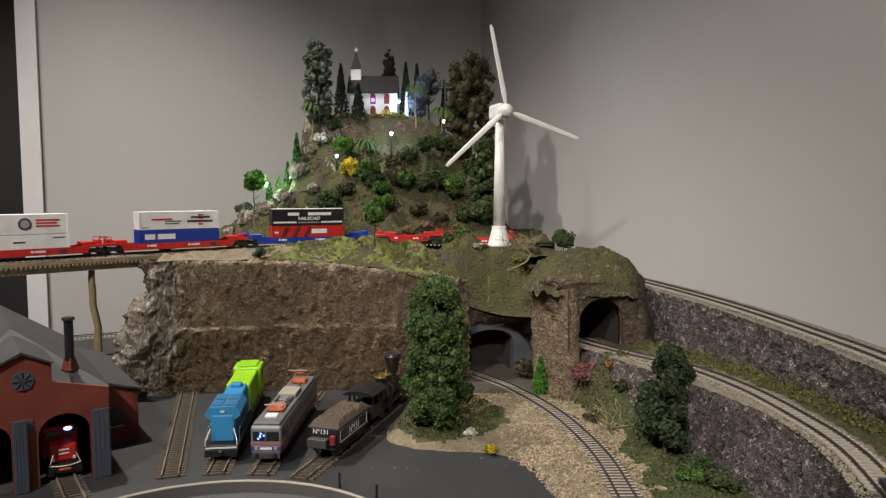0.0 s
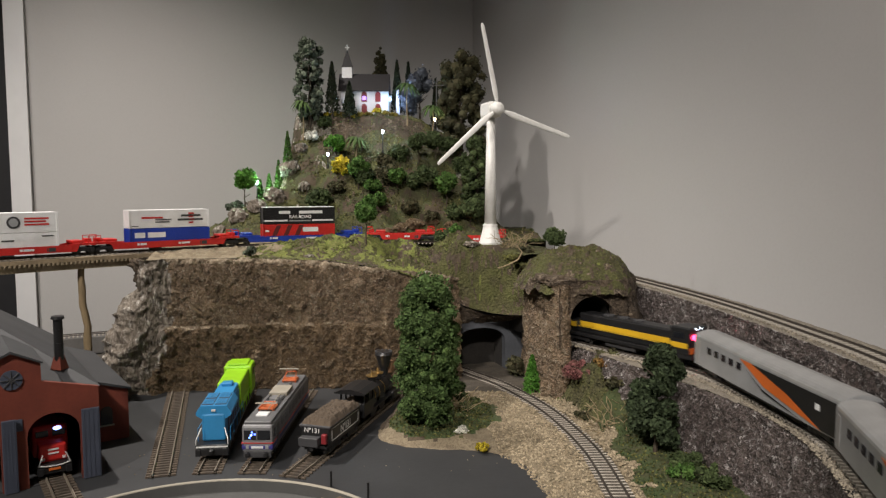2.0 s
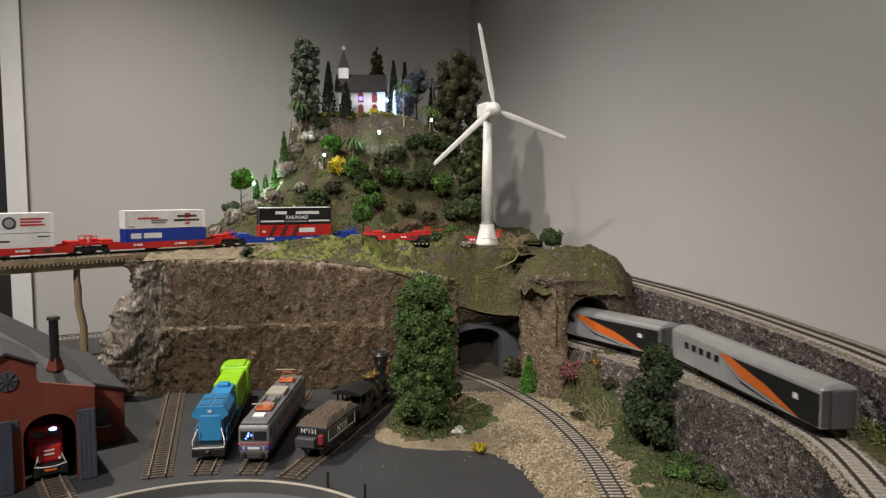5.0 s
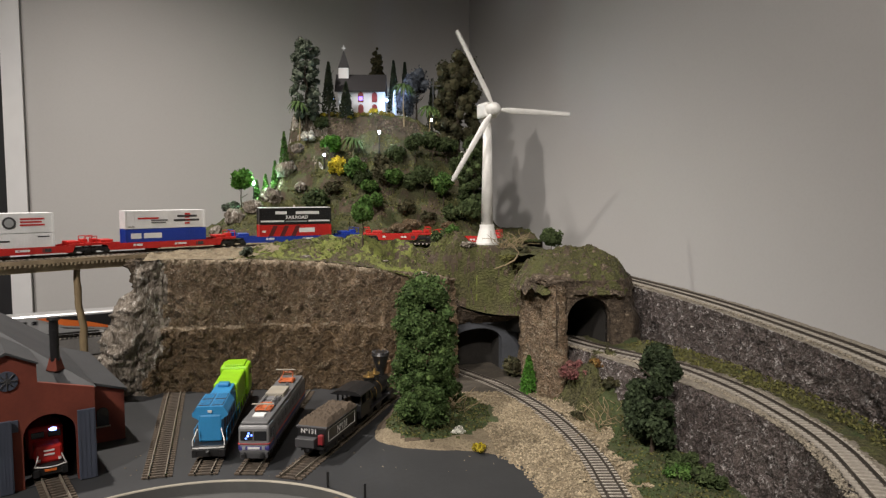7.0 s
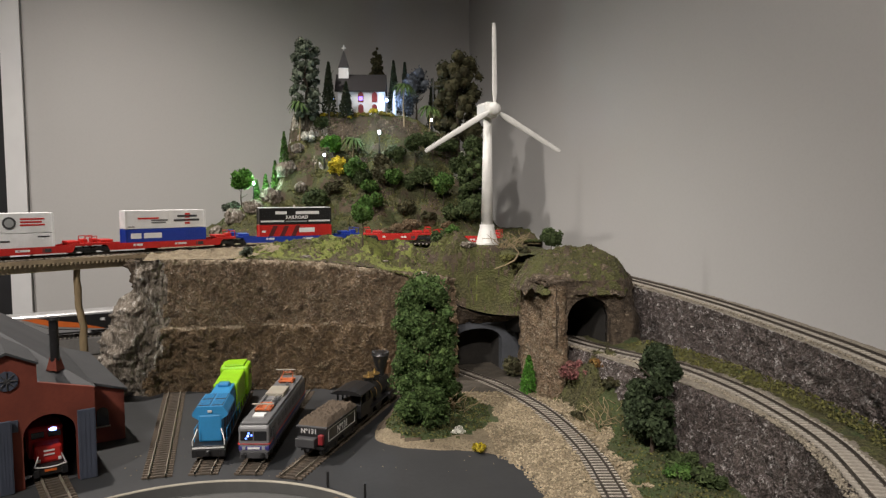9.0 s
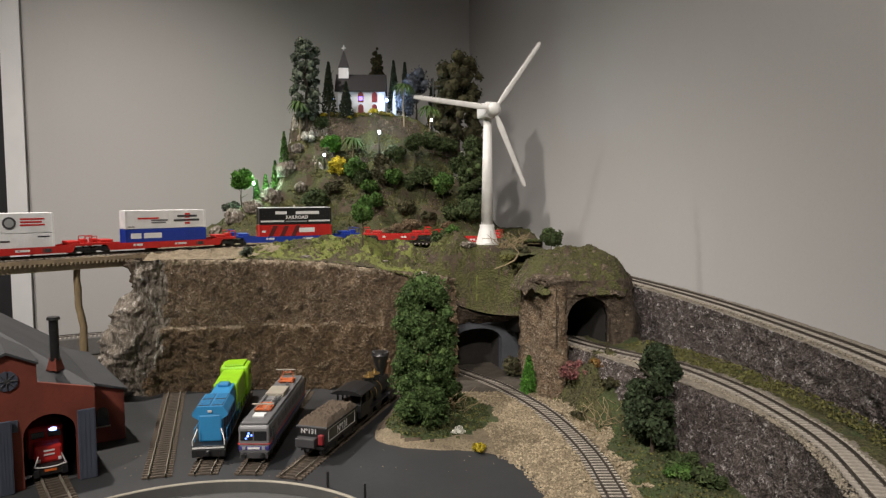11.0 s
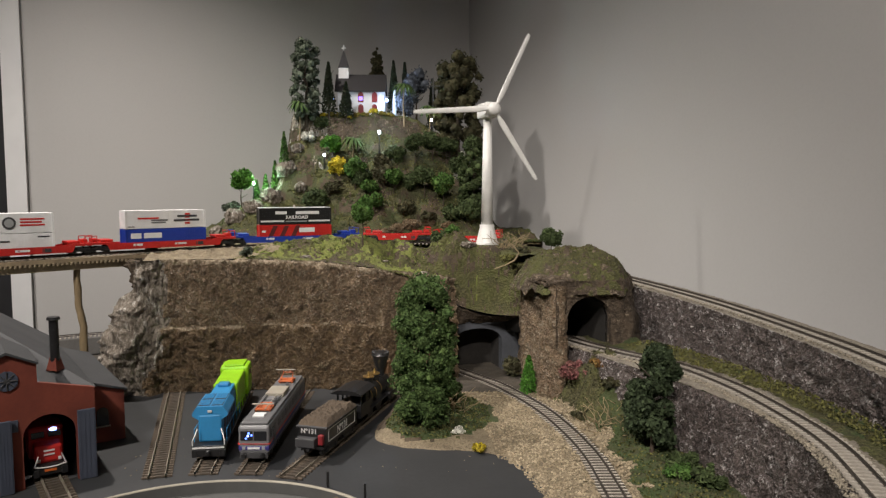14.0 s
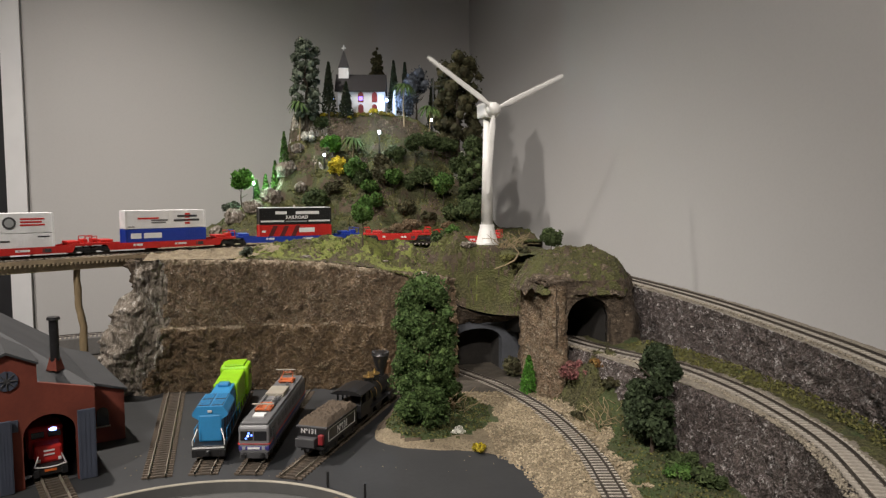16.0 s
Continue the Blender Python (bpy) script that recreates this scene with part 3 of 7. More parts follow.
LOW_PORTAL = pose(0.055, 1.160, 0.0, 0, 0, 20)
portal("tunnel_portal", LOW_PORTAL, 0.043, 0.050, 0.026, 0.096, 0.132, 0.045, [M["grey_plaster"], M["tunnel_shade"]], "grey plaster tunnel portal at the low track", flat=True)
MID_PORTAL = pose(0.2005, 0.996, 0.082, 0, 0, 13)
portal("tunnel_portal", MID_PORTAL, 0.0325, 0.036, 0.033, 0.050, 0.092, 0.014, [M["rock_dark"], M["tunnel_shade"]], "dark brown rock tunnel portal at the middle track", amp=0.006)
rock_strip("slope_lip", [(-0.045, 1.125, 0.092), (-0.01, 1.140, 0.089), (0.03, 1.150, 0.086), (0.075, 1.166, 0.085), (0.135, 1.182, 0.086)], [(-0.045, 1.104, 0.163), (-0.01, 1.124, 0.138), (0.03, 1.134, 0.113), (0.075, 1.139, 0.0995), (0.135, 1.11, 0.106)],
           M["rock_dark"], "dark rock lip over the low tunnel", amp=0.004, freq=60)
rock_strip("rock_pillar", [(0.124, 1.17, -0.01), (0.122, 1.08, -0.01), (0.128, 1.05, -0.01), (0.150, 0.985, -0.01), (0.166, 0.972, -0.01), (0.176, 0.985, -0.01), (0.172, 1.010, -0.01)], [(0.122, 1.17, 0.17), (0.122, 1.085, 0.168), (0.128, 1.055, 0.167), (0.150, 0.992, 0.168), (0.160, 0.982, 0.168), (0.165, 0.990, 0.168), (0.164, 1.010, 0.168)],
           M["rock"], "grey brown rock pillar between the tunnels", amp=0.006, freq=40)
rock_strip("tunnel_side_rock", [(0.234, 1.002, 0.078), (0.256, 1.003, 0.078), (0.276, 1.03, 0.078), (0.286, 1.10, 0.078), (0.24, 1.3, 0.078)], [(0.232, 1.006, 0.174), (0.246, 1.012, 0.174), (0.262, 1.035, 0.174), (0.270, 1.10, 0.176), (0.23, 1.3, 0.176)],
           M["rock_dark"], "dark brown rock flank of the tunnel", amp=0.005, freq=34)
rows = []
for j in range(34):
    r = j / 33
    ring = []
    for i in range(90):
        a = 2 * math.pi * i / 90
        lump = 1 + 0.10 * fbm((math.cos(a), math.sin(a), 0.2), 1.6)
        x, y = 0.195 + 0.089 * lump * r * math.cos(a), 1.078 + 0.094 * lump * r * math.sin(a)
        ring.append((x, y, 0.155 + 0.055 * (1 - r ** 3.2) + 0.006 * fbm((x, y, 0.1), 38) * (1.2 - 0.3 * r) + 0.011 * (0.30 - abs(fbm((x, y * 1.5, 4.4), 40, 3))) - 0.003 * max(0, r - 0.9) * 10 * (0.5 + fbm((x, y, 7), 50))))
    rows.append(ring)
tagged(new("mound", grid_mesh("mound", rows, [M["grass"], M["rock_dark"], M["grass_light"]], close=True, pick=lambda c, n: 1 if abs(n.z) < 0.42 or abs(fbm((c.x, c.y * 1.5, 4.4), 40, 3)) < 0.05 or fbm((c.x, c.y, 2.1), 36) + 0.4 * fbm(c, 120) > 0.40 else (2 if fbm(c, 30) + 0.5 * fbm(c, 120) > 0.85 else 0))), "mossy olive mound over the tunnel", "mound", kind="structure")


sheet("back_slope", [(0.090, 1.130, 0.196), (0.095, 1.22, 0.212), (0.10, 1.33, 0.206), (0.10, 1.46, 0.20)], [(0.20, 1.11, 0.198), (0.225, 1.2, 0.188), (0.20, 1.3, 0.178), (0.15, 1.42, 0.17)], lambda x, y, u, v: 0.004 * fbm((x, y, 0.9), 40),
      [M["grass"]], "olive slope behind the tunnel mound", nu=50, nv=30)


# ---------- tracks ----------
def box_mesh(name, x0, x1, y0, y1, z0, z1, mat):
    v = [(x, y, z) for x in (x0, x1) for y in (y0, y1) for z in (z0, z1)]
    f = [(0, 1, 3, 2), (4, 6, 7, 5), (0, 4, 5, 1), (2, 3, 7, 6), (0, 2, 6, 4), (1, 5, 7, 3)]
    me = bpy.data.meshes.new(name)
    me.from_pydata(v, [], f)
    me.materials.append(mat)
    return me


TIE = box_mesh("tie", -0.0014, 0.0014, -0.0150, 0.0150, -0.0042, -0.0024, M["tie"])


def rail_rows(path, s0, s1, off):
    rows = []
    n = int((s1 - s0) / 0.008) + 2
    for i in range(n):
        s = s0 + (s1 - s0) * i / (n - 1)
        p, t = path.at(s), path.dir(s)
        nr = Vector((-t.y, t.x, 0)).normalized()
        prof = [(-0.0011, -0.0025), (-0.0004, -0.0018), (-0.0004, -0.0008), (-0.0006, 0.0), (0.0006, 0.0), (0.0004, -0.0008), (0.0004, -0.0018), (0.0011, -0.0025)]
        rows.append([p + nr * (off + a) + Vector((0, 0, b)) for a, b in prof])
    return rows


TIE_GREY = box_mesh("tie", -0.0014, 0.0014, -0.0150, 0.0150, -0.0042, -0.0024, M["tie_grey"])


def track(path, s0, s1, label, pitch=0.0074, group="railway tracks", main=True):
    root = empty("railway_track", None, label, "track", group)
    for off in (-0.0083, 0.0083):
        ob = new("rail", grid_mesh("rail", rail_rows(path, s0, s1, off), M["rail_dark"] if main else M["rail"], smooth=False, close=True))
        ob.parent = root
    k, s = 0, s0 + 0.003
    while s < s1:
        p, t = path.at(s), path.dir(s)
        ob = new("tie", TIE_GREY if main else TIE)
        ob.parent = root
        ob.matrix_basis = pose(p.x, p.y, p.z, 0, 0, math.degrees(math.atan2(t.y, t.x)))
        s += pitch
    return root


def straight(x0, y0, x1, y1, z=0.0045):
    return Path([(x0, y0, z), ((x0 + x1) / 2, (y0 + y1) / 2, z), (x1, y1, z)])


def s_of(path, x, y):
    """How far along the path its nearest point to (x, y) lies."""
    return min((path.length * k / 1500 for k in range(1501)), key=lambda q: (path.at(q).xy - Vector((x, y))).length)


YARD = [straight(-0.296, 0.737, -0.392, 1.052), straight(-0.251, 0.745, -0.294, 1.06), straight(-0.204, 0.745, -0.204, 1.06), straight(-0.160, 0.735, -0.070, 1.06)]
YARD_LABELS = ["empty yard track with dark ties", "yard track under the blue and green engine", "yard track under the silver electric engine", "yard track under the black steam engine"]

# gravel stones over the low bed and along the shelves
def scatter(name, spots, size, mat, label):
    rng = np.random.default_rng(5)
    base = np.array([(1, 0, 0), (-1, 0, 0), (0, 1, 0), (0, -1, 0), (0, 0, 0.8), (0, 0, -0.8)], float)
    tri = [(0, 2, 4), (2, 1, 4), (1, 3, 4), (3, 0, 4), (2, 0, 5), (1, 2, 5), (3, 1, 5), (0, 3, 5)]
    verts, faces = [], []
    for k, p in enumerate(spots):
        a = rng.uniform(0, 6.28)
        r = np.array([[math.cos(a), -math.sin(a), 0], [math.sin(a), math.cos(a), 0], [0, 0, 1]])
        q = (base * rng.uniform(0.6, 1.3, (6, 3)) * size * rng.uniform(0.6, 1.35)) @ r.T + np.array(p)
        verts += [tuple(v) for v in q]
        faces += [tuple(i + 6 * k for i in t) for t in tri]
    me = bpy.data.meshes.new(name)
    me.from_pydata(verts, [], faces)
    me.materials.append(mat)
    return tagged(new(name, me), label, "gravel", kind="stuff")


rng = np.random.default_rng(3)
spots = []
while len(spots) < 9000:
    x, y = rng.uniform(0.0, 0.215), rng.uniform(0.50, 1.12)
    if side_of_edge(x, y) > -0.002 + 0.004 * rng.random() and 0.0135 < near_track(x, y, LOW_PTS) < 0.10:
        c = Vector((x, y, low_z(x, y)))
        if low_pick(c, None) == 0:
            spots.append((x, y, max(c.z, 0.0) + 0.0004))
scatter("gravel", spots, 0.0016, M["stone"], "loose tan gravel beside the low track")
spots = []
for path, a, b, z in ((MID, 2.9, 3.9, -0.0045), (UP, 0.25, UP.length, -0.004), (DECK, 0.55, 0.95, -0.004)):
    for k in range(2600):
        s = rng.uniform(a, b)
        p, t = path.at(s), path.dir(s)
        o = rng.choice((-1, 1)) * rng.uniform(0.014, 0.021)
        spots.append((p.x - t.y * o, p.y + t.x * o, p.z + z))
for k in range(2400):
    s = rng.uniform(2.9, 3.9)
    p, t = MID.at(s), MID.dir(s)
    o = rng.uniform(0.016, 0.024)
    spots.append((p.x - t.y * o, p.y + t.x * o, p.z - 0.0045))
scatter("ballast_gravel", spots, 0.0012, M["stone_grey"], "fine grey tan ballast beside the tracks")
track(LOW, 0.08, LOW.length, "curved low track on tan gravel ballast")
S_PORTAL = s_of(MID, 0.2005, 0.996)
# unseen dark sleeve, added so no lit wall shows through the portal
rows = []
for i in range(60):
    p, t = MID.at(S_PORTAL + 0.008 + i * 0.0125), MID.dir(S_PORTAL + 0.008 + i * 0.0125)
    nr = Vector((-t.y, t.x, 0)).normalized()
    rows.append([p + nr * a + Vector((0, 0, b)) for a, b in ((-0.034, -0.006), (-0.034, 0.034), (-0.026, 0.054), (0, 0.064), (0.026, 0.054), (0.034, 0.034), (0.034, -0.006), (-0.034, -0.006))])
tagged(new("tunnel_bore", grid_mesh("tunnel_bore", rows, M["tunnel_shade"])), "dark curved sleeve added inside the middle tunnel to block light", "tunnel", kind="structure")
# added near-black cap stands for the darkness deeper in the low tunnel
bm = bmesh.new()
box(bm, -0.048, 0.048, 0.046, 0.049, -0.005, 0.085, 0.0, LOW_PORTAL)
tagged(part("tunnel_end", bm, M["tunnel_shade"]), "dark cap added to close the low tunnel in shade", "tunnel", kind="structure")
track(MID, S_PORTAL - 1.0, S_PORTAL + 0.25, "curved middle track on the ballast shelf")
track(UP, 0.1, UP.length, "curved upper track along the grey wall")
track(DECK, 0.1, DECK.length - 0.05, "upper track over the trestle")
for yp, lb in zip(YARD, YARD_LABELS):
    track(yp, 0.0, yp.length, lb, main=False)
BACK0 = s_of(MID, -0.55, 1.43)
M["pale_board"] = material("grey_roadbed", (0.13, 0.125, 0.12), (0.09, 0.085, 0.08), 30, 0.8, bump=0.3)
rows = []
for i in range(120):
    p, t = MID.at(BACK0 - 0.15 + i * (MID.length - BACK0 + 0.1) / 119), MID.dir(BACK0 - 0.15 + i * (MID.length - BACK0 + 0.1) / 119)
    nr = Vector((-t.y, t.x, 0)).normalized()
    rows.append([p + nr * a + Vector((0, 0, b)) for a, b in ((-0.028, -0.034), (-0.024, -0.0045), (0.024, -0.0045), (0.028, -0.034))])
tagged(new("roadbed", grid_mesh("roadbed", rows, M["pale_board"], smooth=False)), "pale grey roadbed behind the trestle", "roadbed", kind="structure")
track(MID, BACK0, BACK0 + 0.75, "low track behind the trestle")

# ---------- trestle and its supports ----------
M["trestle"] = material("weathered_trestle_wood", (0.30, 0.235, 0.15), (0.22, 0.17, 0.11), 40, 0.85, bump=0.5, stretch=(1, 1, 0.3))
M["bark"] = material("twig_bark", (0.33, 0.25, 0.14), (0.22, 0.16, 0.09), 60, 0.85, bump=0.6, stretch=(1, 1, 0.2))
trestle = empty("trestle", None, "tan wooden trestle bridge carrying the upper track", "bridge")
sA, sB = s_of(DECK, -1.0, 0.71), s_of(DECK, -0.46, 1.20)
n = 40
deck_rows = []
for i in range(n):
    s = sA + (sB - sA) * i / (n - 1)
    p, t = DECK.at(s), DECK.dir(s)
    nr = Vector((-t.y, t.x, 0)).normalized()
    deck_rows.append([p + nr * a + Vector((0, 0, b)) for a, b in ((-0.026, -0.0045), (0.026, -0.0045), (0.026, -0.010), (-0.026, -0.010))])
ob = new("deck", grid_mesh("deck", deck_rows, M["trestle"], smooth=False, close=True))
ob.parent = trestle
for off in (-0.020, 0.020):
    rows = []
    for i in range(n):
        s = sA + (sB - sA) * i / (n - 1)
        p, t = DECK.at(s), DECK.dir(s)
        nr = Vector((-t.y, t.x, 0)).normalized()
        rows.append([p + nr * (off + a) + Vector((0, 0, b)) for a, b in ((-0.003, -0.010), (0.003, -0.010), (0.003, -0.022), (-0.003, -0.022))])
    ob = new("beam", grid_mesh("beam", rows, M["trestle"], smooth=False, close=True))
    ob.parent = trestle
BLOCK = box_mesh("tie_end", -0.0013, 0.0013, -0.029, 0.029, -0.0135, -0.0103, M["trestle"])
s = sA
while s < sB:
    p, t = DECK.at(s), DECK.dir(s)
    ob = new("tie_end", BLOCK)
    ob.parent = trestle
    ob.matrix_basis = pose(p.x, p.y, p.z, 0, 0, math.degrees(math.atan2(t.y, t.x)))
    s += 0.0062


def twig_post(x, y, z0, z1, r, lean):
    rows = []
    for j in range(26):
        v = j / 25
        ring = []
        for i in range(12):
            a = 2 * math.pi * i / 12
            k = r * (1.15 - 0.25 * v) * (1 + 0.28 * fbm((math.cos(a), math.sin(a), v * 5 + x * 9), 1.3))
            ring.append((x + lean * (1 - v) + 0.004 * fbm((x, y, v * 4), 1.0) + k * math.cos(a), y + k * math.sin(a), z0 + (z1 - z0) * v))
        rows.append(ring)
    ob = new("post", grid_mesh("post", rows, M["bark"], close=True))
    ob.parent = trestle
    ob["label"] = "rough twig post"


twig_post(-0.553, 1.105, -0.012, 0.180, 0.0054, 0.008)
twig_post(-0.80, 0.875, -0.012, 0.180, 0.0056, 0.004)

# ---------- paints ----------
def paint(name, c, rough=0.4, metal=0.0, stain=0.15, emit=None):
    return material(name, c, tuple(v * 0.88 for v in c), 45, rough, metal, bump=0.06, fine=420, stain=stain, depth=0.0003, emit=emit)


P = {k: paint(k, *v) for k, v in {
    "white_plastic": ((0.78, 0.77, 0.74), 0.38), "white_paint": ((0.78, 0.78, 0.78), 0.5), "silver": ((0.42, 0.43, 0.44), 0.32, 0.35), "silver_roof": ((0.50, 0.50, 0.50), 0.30, 0.55),
    "black": ((0.014, 0.014, 0.015), 0.38), "dark_grey": ((0.05, 0.05, 0.053), 0.55), "orange": ((0.62, 0.14, 0.025), 0.4), "yellow": ((0.62, 0.38, 0.02), 0.4),
    "red": ((0.52, 0.022, 0.018), 0.38), "blue": ((0.014, 0.045, 0.34), 0.38), "sky_blue": ((0.035, 0.25, 0.52), 0.4), "lime": ((0.30, 0.62, 0.015), 0.4),
    "maroon": ((0.10, 0.016, 0.016), 0.5), "brick_red": ((0.26, 0.055, 0.028), 0.75), "roof_grey": ((0.075, 0.078, 0.085), 0.7), "roof_black": ((0.016, 0.014, 0.016), 0.7),
    "door_blue_grey": ((0.06, 0.07, 0.10), 0.6), "brass": ((0.62, 0.42, 0.16), 0.3, 0.9), "steel_white": ((0.7, 0.7, 0.68), 0.4), "coal": ((0.085, 0.062, 0.042), 0.95), "violet_blue": ((0.045, 0.04, 0.20), 0.4),
    "loco_grey": ((0.13, 0.13, 0.133), 0.5), "engine_grey": ((0.22, 0.22, 0.225), 0.45, 0.2), "window_dark": ((0.012, 0.013, 0.016), 0.12), "copper_orange": ((0.60, 0.15, 0.05), 0.45), "window_red": ((0.22, 0.02, 0.025), 0.4),
    "rim_tan": ((0.34, 0.31, 0.25), 0.7), "pit_grey": ((0.085, 0.085, 0.082), 0.75), "deck_brown": ((0.10, 0.07, 0.045), 0.8), "stack_tan": ((0.30, 0.17, 0.09), 0.7)}.items()}
GLOW = {"red": paint("red_lens", (0.6, 0.02, 0.03), emit=((1.0, 0.03, 0.10), 14)), "white": paint("white_lens", (0.8, 0.8, 0.9), emit=((0.75, 0.87, 1.0), 7)),
        "blue": paint("blue_lens", (0.2, 0.3, 0.9), emit=((0.08, 0.16, 1.0), 5)), "ice": paint("ice_lens", (0.5, 0.6, 0.9), emit=((0.22, 0.36, 1.0), 6)), "window": paint("lit_window", (0.3, 0.2, 0.8), emit=((0.25, 0.16, 1.0), 2.2)),
        "warm": paint("warm_lens", (0.9, 0.8, 0.6), emit=((1.0, 0.86, 0.6), 6))}


def bx(x0, x1, y0, y1, z0, z1, bev=0.0, bm=None):
    return box(bm or bmesh.new(), x0, x1, y0, y1, z0, z1, bev)


def flat_text(body, size, mat, parent, m, name="lettering", extrude=0.00012, align="CENTER", bold=0.0):
    """Built-in font lettering as a mesh."""
    cu = bpy.data.curves.new(name, "FONT")
    cu.body, cu.size, cu.extrude, cu.align_x, cu.offset = body, size, extrude, align, bold
    tmp = bpy.data.objects.new("tmp", cu)
    scene.collection.objects.link(tmp)
    me = bpy.data.meshes.new_from_object(tmp.evaluated_get(bpy.context.evaluated_depsgraph_get()))
    bpy.data.objects.remove(tmp)
    bpy.data.curves.remove(cu)
    me.materials.clear()
    me.materials.append(mat)
    ob = new(name, me)
    ob.parent = parent
    ob.matrix_basis = m
    return ob


SIDE_R = pose(0, 0, 0, 90, 0, 0)      # lettering that faces -y
END_F = pose(0, 0, 0, 90, 0, 90)      # lettering that faces +x


def trucks(root, xs, wheels=2, wb=0.028, mat=None, r=0.0055):
    """Bogies with side frames and wheels."""
    for x in xs:
        bm = bmesh.new()
        for sy in (-1, 1):
            box(bm, x - wb * 0.5 * wheels / 1.6, x + wb * 0.5 * wheels / 1.6, sy * 0.0125 - 0.0012, sy * 0.0125 + 0.0012, 0.004, 0.0095, 0.0008)
            for k in range(wheels):
                wx = x + (k - (wheels - 1) / 2) * wb / (wheels - 1)
                box(bm, wx - 0.003, wx + 0.003, sy * 0.0135 - 0.001, sy * 0.0135 + 0.001, 0.003, 0.0085, 0.0008)
        box(bm, x - 0.004, x + 0.004, -0.012, 0.012, 0.005, 0.010)
        tr = part("truck", bm, mat or P["black"], root, "black bogie")
        for k in range(wheels):
            wx = x + (k - (wheels - 1) / 2) * wb / (wheels - 1)
            w = bmesh.new()
            for sy in (-1, 1):
                cyl(w, (wx, sy * 0.0072, r), (wx, sy * 0.0100, r), r, seg=18)
            cyl(w, (wx, -0.0105, r), (wx, 0.0105, r), 0.0012, seg=8)
            part("wheelset", w, P["dark_grey"], tr)


def coupler(root, x):
    s = 1 if x > 0 else -1
    part("coupler", bx(min(x, x + s * 0.008), max(x, x + s * 0.008), -0.0018, 0.0018, 0.0075, 0.0105, 0.0006), P["black"], root)


# ---------- passenger coach ----------
COACH = 0.272
PITCH = 0.2835


def coach(m):
    root = empty("passenger_coach", m, "silver passenger coach with black and orange sweep", "train coach", "coaches of the moving train")
    h, w, z0, z1, zr = COACH / 2, 0.0172, 0.0095, 0.040, 0.0475
    prof = [(-w, z0), (-w, z1)] + [(-w + w * (1 - math.cos(a)) * 1.0, z1 + (zr - z1) * math.sin(a)) for a in [math.pi / 2 * k / 6 for k in range(1, 7)]]
    prof = prof + [(-u, z) for u, z in prof[-2::-1]]
    bm = bmesh.new()
    extrude_poly(bm, prof, "x", -h, h)
    body = part("body", bm, P["silver"], root, "smooth silver body")
    bm = bmesh.new()
    rp = [(u * 1.01, z + 0.0005) for u, z in prof if z >= z1 - 0.0001]
    extrude_poly(bm, rp, "x", -h + 0.0006, h - 0.0006)
    part("roof", bm, P["silver_roof"], root, "silver grey rounded roof")
    for sy in (-1, 1):
        y0, y1 = (sy * (w + 0.0002), sy * (w + 0.00055))
        # x runs from the rear (-h) to the leading end (+h)
        black = [(-h + 0.001, z0 + 0.001), (-h + 0.001, z1 - 0.001), (h * 0.05, z1 - 0.001), (-h * 0.42, 0.0265), (-h * 0.80, z0 + 0.001)]
        orange = [(-h * 0.80, z0 + 0.001), (-h * 0.50, z0 + 0.006), (-h * 0.12, 0.0225), (h * 0.22, z1 - 0.001), (h * 0.05, z1 - 0.001), (-h * 0.42, 0.0265)]
        for nm, poly, mt in (("black_panel", black, P["black"]), ("orange_sweep", orange, P["orange"])):
            bm = bmesh.new()
            extrude_poly(bm, poly, "y", y0, y1)
            part(nm, bm, mt, body)
        bm = bmesh.new()
        extrude_poly(bm, [(-h * 0.62, z0 + 0.0005), (-h * 0.10, 0.0195), (h * 0.12, 0.031), (-h * 0.12, 0.0172)], "y", sy * (w + 0.0006), sy * (w + 0.0008))
        part("dark_streak", bm, P["black"], body)
        for k in range(5):
            x = h * 0.72 - k * 0.0165
            part("window", bx(x - 0.0045, x + 0.0045, min(sy * (w + 0.0001), sy * (w + 0.0009)), max(sy * (w + 0.0001), sy * (w + 0.0009)), 0.0275, 0.0345, 0.0003), P["window_dark"], body)
        part("emblem", bx(-h * 0.78, -h * 0.735, min(sy * w, sy * (w + 0.001)), max(sy * w, sy * (w + 0.001)), 0.0265, 0.0315), P["white_paint"], body)
        part("door", bx(h * 0.90, h * 0.955, min(sy * w, sy * (w + 0.0004)), max(sy * w, sy * (w + 0.0004)), 0.012, 0.037), P["silver_roof"], body)
    for sx in (-1, 1):
        part("end_panel", bx(min(sx * h, sx * (h + 0.0006)), max(sx * h, sx * (h + 0.0006)), -w * 0.96, w * 0.96, z0 + 0.001, z1 + 0.002), P["dark_grey"], root, "dark grey coach end")
        part("vestibule", bx(min(sx * h, sx * (h + 0.0055)), max(sx * h, sx * (h + 0.0055)), -0.0095, 0.0095, 0.010, 0.043, 0.001), P["dark_grey"], root, "dark grey folding vestibule")
    part("underframe", bx(-h * 0.55, h * 0.5, -0.013, 0.013, 0.005, 0.0098, 0.0012), P["dark_grey"], root)
    trucks(root, (-h * 0.74, h * 0.74), 2, 0.026)
    return root


